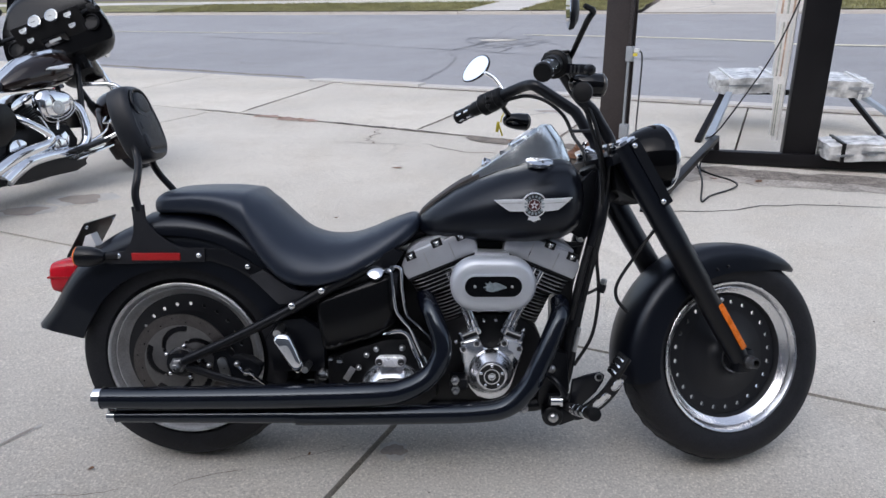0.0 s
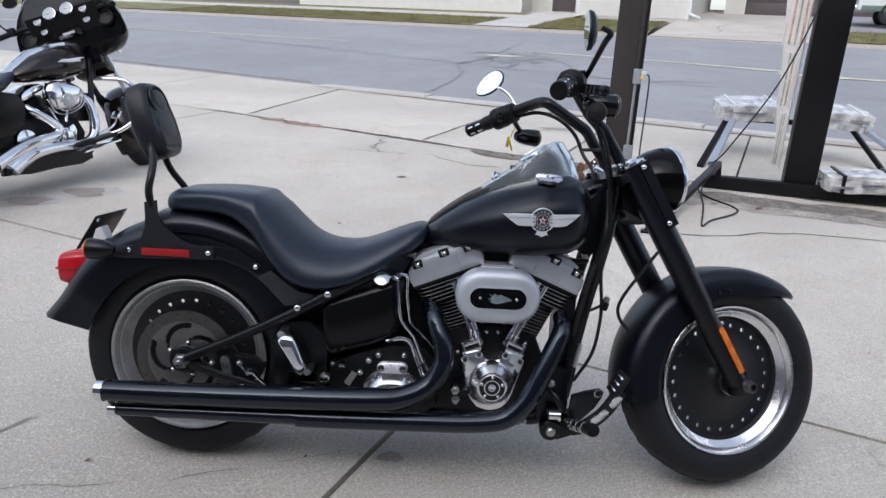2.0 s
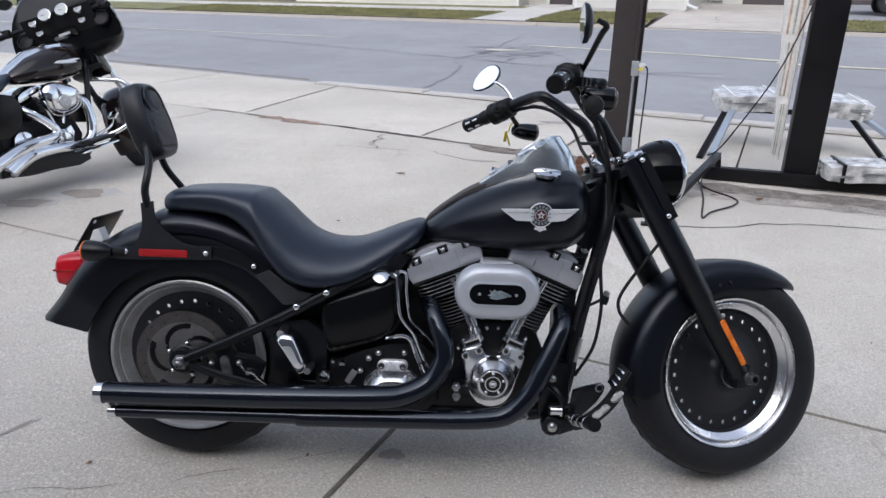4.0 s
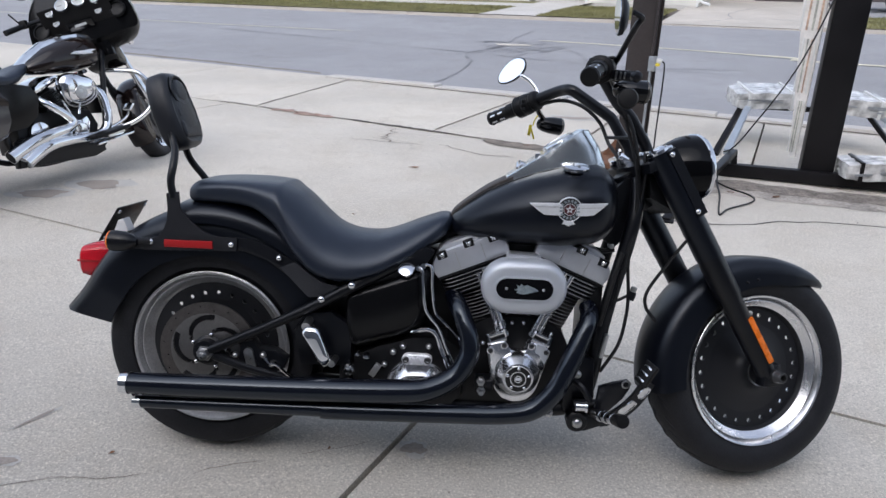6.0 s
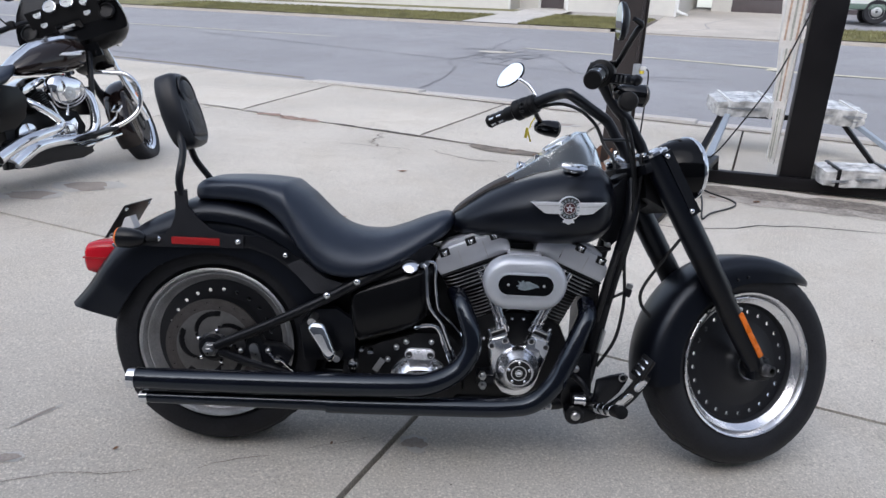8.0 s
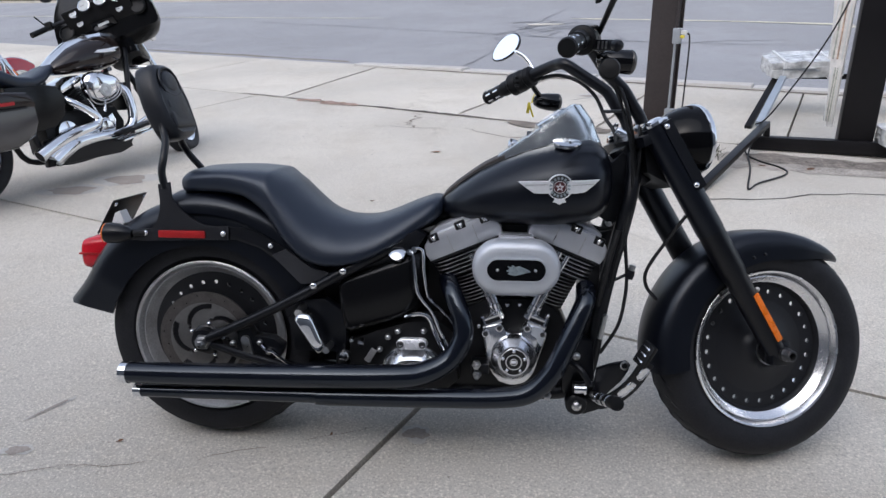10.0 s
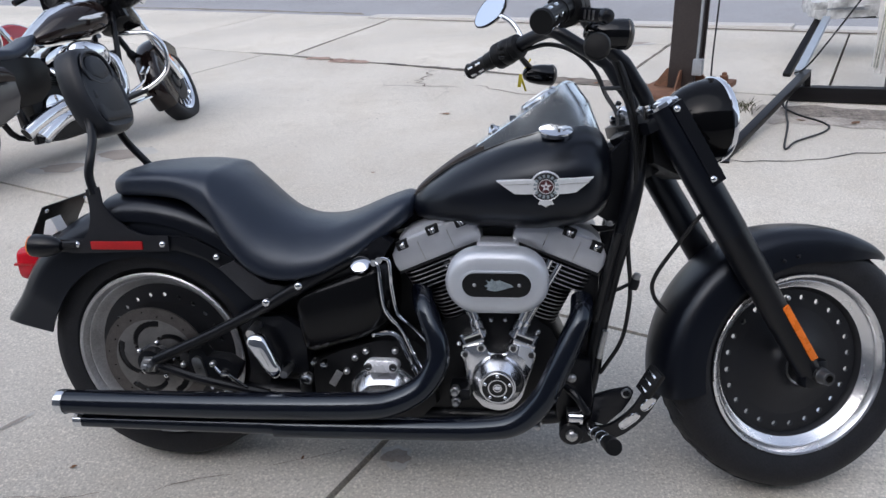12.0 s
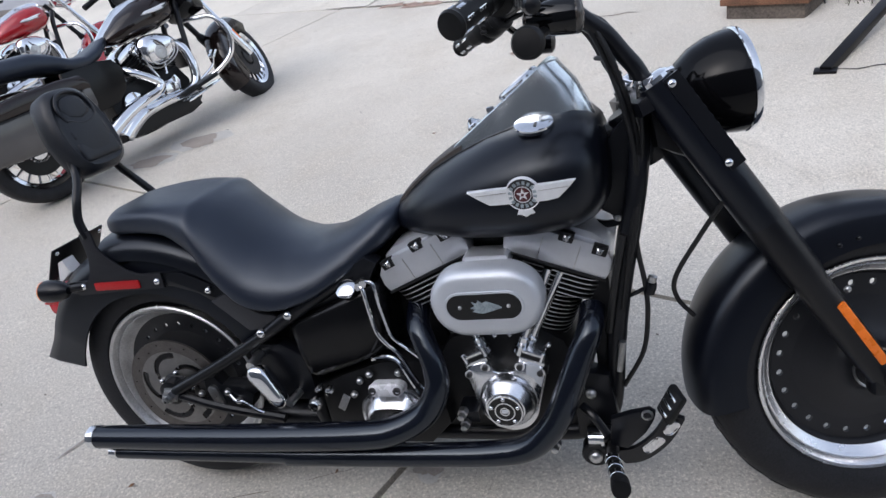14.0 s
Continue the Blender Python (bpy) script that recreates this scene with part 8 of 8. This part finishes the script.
    for x, z, w in ((0.51, 0.72, 0.03), (0.57, 0.757, 0.042), (0.66, 0.825, 0.05), (0.78, 0.900, 0.055), (0.92, 0.945, 0.06), (1.04, 0.958, 0.06), (1.12, 0.945, 0.05), (1.14, 0.93, 0.03)):
        loops.append([(x, -w, z - 0.035), (x, -w * 0.9, z - 0.004), (x, -w * 0.5, z + 0.004), (x, w * 0.5, z + 0.004), (x, w * 0.9, z - 0.004), (x, w, z - 0.035)])
    rings(bm, loops)
    dsh = Q("dash_console", bm, CHROME, "long chrome dash console", sharp=30)
    bm = bmesh.new()
    lathe(bm, [(0.035, 0), (0.035, 0.012), (0.02, 0.018), (0.003, 0.02)], (0.98, 0, 0.955), (-0.15, 0, 0.98), 24)
    part("fuel_cap", bm, CHROME, dsh, "chrome fuel door")
    bm = bmesh.new()
    sections(bm, [(-0.24, 0.74, 0.80, 0.07), (-0.18, 0.72, 0.835, 0.12), (-0.05, 0.71, 0.845, 0.145), (0.10, 0.69, 0.835, 0.155), (0.20, 0.66, 0.80, 0.165), (0.30, 0.63, 0.735, 0.178), (0.40, 0.63, 0.715, 0.175), (0.49, 0.65, 0.735, 0.145), (0.56, 0.69, 0.762, 0.11), (0.61, 0.72, 0.778, 0.07)], 28, 2.8, 0.5)
    Q("seat", bm, LEATHER, "black touring seat", sharp=60)
    # engine
    bm = bmesh.new()
    prism(bm, [(0.42, 0.20), (0.42, 0.40), (0.60, 0.46), (0.80, 0.46), (0.98, 0.44), (1.03, 0.33), (0.98, 0.18), (0.5, 0.16)], -0.11, 0.12, 0.02)
    Q("crankcase", bm, FINBLACK, "black engine case")
    for x, tilt in ((0.775, -22.5), (0.885, 22.5)):
        R_ = Matrix.Translation((x, 0, 0.43)) @ Matrix.Rotation(radians(tilt), 4, "Y")
        bm = bmesh.new()
        lathe(bm, [(0.06, 0.0), (0.06, 0.2)], (0, 0, 0), (0, 0, 1), 24)
        bmesh.ops.transform(bm, matrix=R_, verts=bm.verts)
        cyl_ = Q("cylinder", bm, FINBLACK, "black finned cylinder")
        for k in range(10):
            bm = one(box, (0, 0, 0.05 + k * 0.016), (0.15, 0.18, 0.006), 0)
            bmesh.ops.transform(bm, matrix=R_, verts=bm.verts)
            part("fin", bm, FINBLACK, cyl_)
        bm = bmesh.new()
        prism(bm, [(-0.095, 0.20), (-0.098, 0.222), (-0.08, 0.244), (-0.04, 0.254), (0.04, 0.254), (0.08, 0.244), (0.098, 0.222), (0.095, 0.20)], -0.108, 0.10, 0.016)
        bmesh.ops.transform(bm, matrix=R_, verts=bm.verts)
        Q("rocker_cover", bm, CHROME, "chrome rocker cover")
    for x0, x1 in ((0.80, 0.735), (0.865, 0.93)):
        bm = bmesh.new()
        tube(bm, [(x0, -0.14, 0.42), (x1, -0.125, 0.61)], 0.011, 12)
        Q("pushrod_tube", bm, CHROME, "chrome pushrod tube")
    bm = bmesh.new()
    loops = []
    for y, k in ((-0.14, 0.92), (-0.165, 1.0), (-0.20, 0.97), (-0.222, 0.82), (-0.232, 0.55), (-0.234, 0.2)):
        loops.append([(0.84 + k * (0.142 * math.cos(a) + 0.020 * math.cos(2 * a)), y, 0.60 + k * 0.100 * math.sin(a)) for a in np.linspace(0, 2 * math.pi, 36, endpoint=False)])
    rings(bm, loops)
    acv = Q("air_cleaner", bm, CHROME, "big chrome teardrop air cleaner", sharp=50)
    bm = bmesh.new()
    lathe(bm, [(0.046, 0), (0.044, 0.006), (0.026, 0.007), (0.020, 0.003), (0.002, 0.006)], (0.845, -0.232, 0.60), (0, -1, 0), 28)
    part("medallion", bm, DULLCHROME, acv, "round medallion")
    for k_, y_ in ((0.93, -0.2085), (0.70, -0.2280)):
        bm = bmesh.new()
        tube(bm, [(0.84 + k_ * (0.142 * math.cos(a) + 0.020 * math.cos(2 * a)), y_, 0.60 + k_ * 0.100 * math.sin(a)) for a in np.linspace(0, 2 * math.pi, 25)], 0.0045, 6, 2, False)
        part("cover_rib", bm, DULLCHROME, acv)
    bm = bmesh.new()
    prism(bm, [(0.74, 0.27), (0.735, 0.36), (0.76, 0.405), (0.82, 0.385), (0.86, 0.385), (0.905, 0.405), (0.925, 0.36), (0.90, 0.27), (0.85, 0.235), (0.79, 0.235)], -0.165, -0.10, 0.014)
    Q("cam_cover", bm, CHROME, "chrome cam cover", sharp=25)
    bm = bmesh.new()
    lathe(bm, [(0.062, 0), (0.058, 0.02), (0.048, 0.026), (0.046, 0.022), (0.002, 0.026)], (0.83, -0.162, 0.315), (0, -1, 0), 32)
    Q("timer_cover", bm, CHROME, "round chrome timer cover", sharp=25)
    bm = bmesh.new()
    lathe(bm, [(0.075, 0), (0.07, 0.02), (0.03, 0.03), (0.002, 0.03)], (0.56, -0.12, 0.33), (0, -1, 0), 28)
    Q("gearbox_cover", bm, CHROME, "chrome gearbox cover")
    # exhausts
    bm = bmesh.new()
    tube(bm, [(1.005, -0.12, 0.60), (1.045, -0.17, 0.54), (1.045, -0.20, 0.42), (1.01, -0.205, 0.31), (0.92, -0.20, 0.265), (0.72, -0.20, 0.265), (0.56, -0.21, 0.255), (0.45, -0.215, 0.215), (0.36, -0.215, 0.165)], [0.028, 0.030, 0.032, 0.032, 0.032, 0.036, 0.042, 0.044, 0.044], 18, 8)
    ex_ = Q("exhaust_pipe", bm, CHROME, "swooping chrome exhaust pipe")
    part("pipe_mouth", one(lathe, [(0.040, 0.0), (0.038, 0.0015), (0.001, 0.0015)], (0.361, -0.215, 0.1965), (-0.87, 0, -0.49), 20), FINBLACK, ex_, "dark pipe mouth")
    bm = bmesh.new()
    tube(bm, [(0.60, -0.12, 0.54), (0.64, -0.165, 0.50), (0.71, -0.19, 0.44), (0.755, -0.20, 0.385), (0.72, -0.20, 0.345), (0.60, -0.205, 0.325), (0.47, -0.21, 0.295), (0.36, -0.215, 0.255), (0.27, -0.215, 0.215)], [0.028, 0.030, 0.031, 0.032, 0.034, 0.040, 0.043, 0.043, 0.043], 18, 8)
    ex_ = Q("exhaust_pipe", bm, CHROME, "swooping chrome exhaust pipe")
    part("pipe_mouth", one(lathe, [(0.039, 0.0), (0.037, 0.0015), (0.001, 0.0015)], (0.271, -0.215, 0.2455), (-0.91, 0, -0.41), 20), FINBLACK, ex_, "dark pipe mouth")
    # side covers, frame, guard, boards
    for sgn in (-1, 1):
        bm = bmesh.new()
        prism(bm, [(0.17, 0.40), (0.20, 0.66), (0.42, 0.66), (0.54, 0.635), (0.585, 0.56), (0.55, 0.44), (0.46, 0.37), (0.24, 0.36)], sgn * 0.115, sgn * 0.165, 0.014)
        Q("side_cover", bm, FAIRBLACK, "glossy black side cover")
    bm = bmesh.new()
    prism(bm, [(0.34, 0.13), (0.36, 0.30), (0.62, 0.34), (0.98, 0.24), (1.00, 0.15), (0.90, 0.12)], -0.185, -0.12, 0.015)
    Q("belly_pan", bm, SATIN, "black frame cover under the pipes")
    bm = bmesh.new()
    for sgn in (-1, 1):
        tube(bm, [(1.22, sgn * 0.05, 0.84), (1.15, sgn * 0.11, 0.72), (1.08, sgn * 0.13, 0.40), (1.03, sgn * 0.13, 0.20), (0.85, sgn * 0.13, 0.15), (0.4, sgn * 0.13, 0.16), (0.3, sgn * 0.13, 0.5)], 0.02, 10)
    Q("frame", bm, SATIN, "black tubular frame")
    for sgn in (-1, 1):
        bm = bmesh.new()
        tube(bm, [(1.15, sgn * 0.08, 0.70), (1.21, sgn * 0.22, 0.69), (1.265, sgn * 0.33, 0.665), (1.30, sgn * 0.385, 0.56), (1.275, sgn * 0.375, 0.42), (1.17, sgn * 0.31, 0.33), (1.07, sgn * 0.20, 0.29), (1.03, sgn * 0.12, 0.27)], 0.0165, 12)
        Q("engine_guard", bm, CHROME, "chrome engine guard loop")
        bm = bmesh.new()
        box(bm, (0.98, sgn * 0.27, 0.285), (0.30, 0.10, 0.025), 0.010, Matrix.Rotation(radians(-8), 4, "Y"))
        fbd = Q("footboard", bm, PLASTIC, "rubber-topped footboard")
        bm = bmesh.new()
        box(bm, (0.98, sgn * 0.275, 0.270), (0.31, 0.115, 0.015), 0.005, Matrix.Rotation(radians(-8), 4, "Y"))
        part("board_edge", bm, CHROME, fbd, "chrome edge")
    bm = bmesh.new()
    tube(bm, [(1.05, -0.20, 0.30), (1.16, -0.24, 0.36), (1.19, -0.25, 0.42)], 0.009, 8)
    box(bm, (1.195, -0.25, 0.435), (0.06, 0.07, 0.018), 0.006, Matrix.Rotation(radians(-45), 4, "Y"))
    Q("brake_pedal", bm, CHROME, "chrome brake pedal")
    bm = bmesh.new()
    box(bm, (1.10, -0.02, 0.50), (0.05, 0.20, 0.20), 0.015)
    Q("oil_cooler", bm, SATIN, "black oil cooler")
    # saddlebags
    for sgn in (-1, 1):
        bm = bmesh.new()
        loops = []
        for x, z0, z1 in ((-0.46, 0.36, 0.58), (-0.43, 0.31, 0.62), (-0.15, 0.29, 0.64), (0.10, 0.30, 0.635), (0.22, 0.35, 0.62), (0.25, 0.42, 0.58)):
            zm, hz = (z0 + z1) / 2, (z1 - z0) / 2
            loops.append([(x, sgn * 0.255 + 0.085 * math.copysign(abs(math.cos(a)) ** 0.45, math.cos(a)), zm + hz * math.copysign(abs(math.sin(a)) ** 0.45, math.sin(a))) for a in np.linspace(0, 2 * math.pi, 24, endpoint=False)])
        rings(bm, loops)
        bag = Q("saddlebag", bm, BAGGREY if fairing else paint, "hard saddlebag", sharp=40)
        bm = bmesh.new()
        loops = []
        for x, z1 in ((-0.464, 0.58), (-0.434, 0.623), (-0.15, 0.643), (0.10, 0.638), (0.223, 0.623), (0.254, 0.583)):
            zm, hz = (0.53 + z1) / 2 + 0.03, (z1 - 0.53) / 2 + 0.003
            loops.append([(x, sgn * 0.255 + 0.089 * math.copysign(abs(math.cos(a)) ** 0.35, math.cos(a)), zm + hz * math.copysign(abs(math.sin(a)) ** 0.45, math.sin(a))) for a in np.linspace(0, 2 * math.pi, 24, endpoint=False)])
        rings(bm, loops)
        part("bag_lid", bm, paint, bag, "glossy bag lid")
        part("bag_lid_trim", one(box, (-0.08, sgn * 0.346, 0.566), (0.56, 0.006, 0.012), 0.002), SATIN, bag, "dark lid seam")
        part("reflector", one(box, (0.06, sgn * 0.347, 0.60), (0.14, 0.006, 0.02), 0.002), REDREFL, bag, "red reflector")
    # bars
    bm = bmesh.new()
    for sgn in (-1, 1):
        tube(bm, [(1.18, sgn * 0.04, 1.0), (1.16, sgn * 0.12, 1.07), (1.12, sgn * 0.25, 1.12), (1.03, sgn * 0.36, 1.10), (0.93, sgn * 0.42, 1.07)], 0.0135, 10)
    Q("handlebar", bm, CHROME if not fairing else SATIN, "handlebar", steer=True)
    for sgn in (-1, 1):
        bm = bmesh.new()
        tube(bm, [(1.03, sgn * 0.36, 1.10), (0.92, sgn * 0.425, 1.068)], 0.019, 12)
        Q("grip", bm, PLASTIC, "black grip", steer=True)
        bm = bmesh.new()
        box(bm, (1.055, sgn * 0.345, 1.115), (0.05, 0.05, 0.055), 0.01)
        tube(bm, [(1.05, sgn * 0.37, 1.13), (1.02, sgn * 0.40, 1.20)], 0.006, 8)
        Q("switch_housing", bm, PLASTIC, "black switch housing", steer=True)
        bm = bmesh.new()
        lathe(bm, [(0.006, -0.035), (0.022, -0.028), (0.030, -0.008), (0.031, 0.012), (0.024, 0.022), (0.003, 0.026)], (1.36, sgn * 0.20, 0.86), (1, 0, 0), 20)
        tube(bm, [(1.34, sgn * 0.10, 0.86), (1.35, sgn * 0.20, 0.86)], 0.010, 8)
        Q("turn_signal", bm, CHROME, "chrome turn signal", steer=True)
    bm = bmesh.new()
    lathe(bm, [(0.01, -0.14), (0.06, -0.12), (0.085, -0.05), (0.09, 0.0), (0.085, 0.02), (0.003, 0.035)], (1.43, 0, 0.92), (1, 0, -0.1), 28)
    Q("headlight", bm, CHROME if not fairing else paint, "round headlight", steer=True)
    if not fairing:
        return b
    # bat-wing fairing with its gauge panel
    bm = bmesh.new()
    loops = []
    for x, w, z0, z1 in ((1.14, 0.385, 0.90, 1.31), (1.20, 0.375, 0.85, 1.38), (1.28, 0.325, 0.82, 1.40), (1.36, 0.25, 0.83, 1.33), (1.42, 0.16, 0.90, 1.22), (1.44, 0.06, 0.98, 1.10)):
        zm, hz = (z0 + z1) / 2, (z1 - z0) / 2
        loops.append([(x, w * math.copysign(abs(math.cos(a)) ** 0.7, math.cos(a)), zm + hz * math.copysign(abs(math.sin(a)) ** 0.8, math.sin(a)) - 0.13 * abs(math.cos(a)) ** 3) for a in np.linspace(0, 2 * math.pi, 36, endpoint=False)])
    rings(bm, loops)
    bm2 = bmesh.new()
    prism(bm2, [(1.18, 0.78), (1.16, 0.98), (1.30, 0.98), (1.40, 0.76), (1.34, 0.70), (1.24, 0.72)], -0.125, 0.125, 0.02)
    Q("fork_shroud", bm2, GLOSS, "black fork shroud", steer=True)
    fr = Q("fairing", bm, FAIRBLACK, "glossy black bat-wing fairing", steer=True, sharp=50)
    bm = bmesh.new()
    rings(bm, [[(1.285, y * 0.30, 1.36 + z) for y, z in ((-1, 0), (1, 0), (0.8, 0.10), (0.3, 0.14), (-0.3, 0.14), (-0.8, 0.10))], [(1.291, y * 0.30, 1.36 + z) for y, z in ((-1, 0), (1, 0), (0.8, 0.10), (0.3, 0.14), (-0.3, 0.14), (-0.8, 0.10))]])
    part("windscreen", bm, GLOSS, fr, "short dark windscreen")
    bm = bmesh.new()
    box(bm, (1.135, 0, 1.08), (0.02, 0.50, 0.26), 0.01, Matrix.Rotation(radians(-20), 4, "Y"))
    pn = part("gauge_panel", bm, PLASTIC, fr, "black gauge panel")
    for y, z, r in ((-0.062, 1.19, 0.046), (0.062, 1.19, 0.046), (-0.165, 1.165, 0.028), (0.165, 1.165, 0.028), (-0.155, 1.095, 0.026), (0.155, 1.095, 0.026)):
        x = 1.123 - 0.36 * (z - 1.08)
        bm = bmesh.new()
        lathe(bm, [(r, 0), (r, 0.012), (r * 0.88, 0.014), (r * 0.86, 0.008)], (x, y, z), (-0.94, 0, 0.34), 24)
        part("gauge_ring", bm, CHROME, fr, "chrome gauge ring")
        bm = bmesh.new()
        lathe(bm, [(r * 0.87, 0.008), (r * 0.5, 0.0092), (0.001, 0.0095)], (x, y, z), (-0.94, 0, 0.34), 24)
        part("gauge_face", bm, GAUGE, fr, "pale gauge face")
        part("gauge_needle", one(box, (x - 0.011, y + r * 0.2, z + 0.004), (0.002, r * 0.6, 0.003)), BADGEDARK, fr)
    bm = bmesh.new()
    box(bm, (1.12, 0, 1.045), (0.012, 0.18, 0.06), 0.004, Matrix.Rotation(radians(-20), 4, "Y"))
    rad = part("radio", bm, GLOSS, fr, "black radio")
    part("radio_display", one(box, (1.114, 0.0, 1.05), (0.006, 0.085, 0.03), 0.002), GAUGE, fr, "pale display")
    for sgn in (-1, 1):
        bm = bmesh.new()
        lathe(bm, [(0.058, 0), (0.058, 0.015), (0.05, 0.02), (0.048, 0.012), (0.002, 0.016)], (1.132, sgn * 0.28, 1.07), (-0.94, 0, 0.34), 28)
        part("speaker", bm, PLASTIC, fr, "round black speaker")
        bm = bmesh.new()
        rings(bm, [[(x, sgn * 0.33 + 0.05 * math.cos(a), 1.36 + 0.035 * math.sin(a)) for a in np.linspace(0, 2 * math.pi, 20, endpoint=False)] for x in (1.17, 1.19)])
        mr = part("mirror", bm, SATIN, fr, "black mirror")
    return b


def stand_at(x, y, heading):
    return pose(x, y, lot_z(x, y), 0, 0, heading) @ pose(0, 0, 0, -5.5, 0, 0)


touring(stand_at(-2.385, 2.06, 67.5), MAROON, "dark pearl touring motorcycle with chrome engine and fairing", True, 33)
touring(stand_at(-4.56, 3.20, 66), REDPAINT, "red cruiser motorcycle with chrome engine", False, 16)
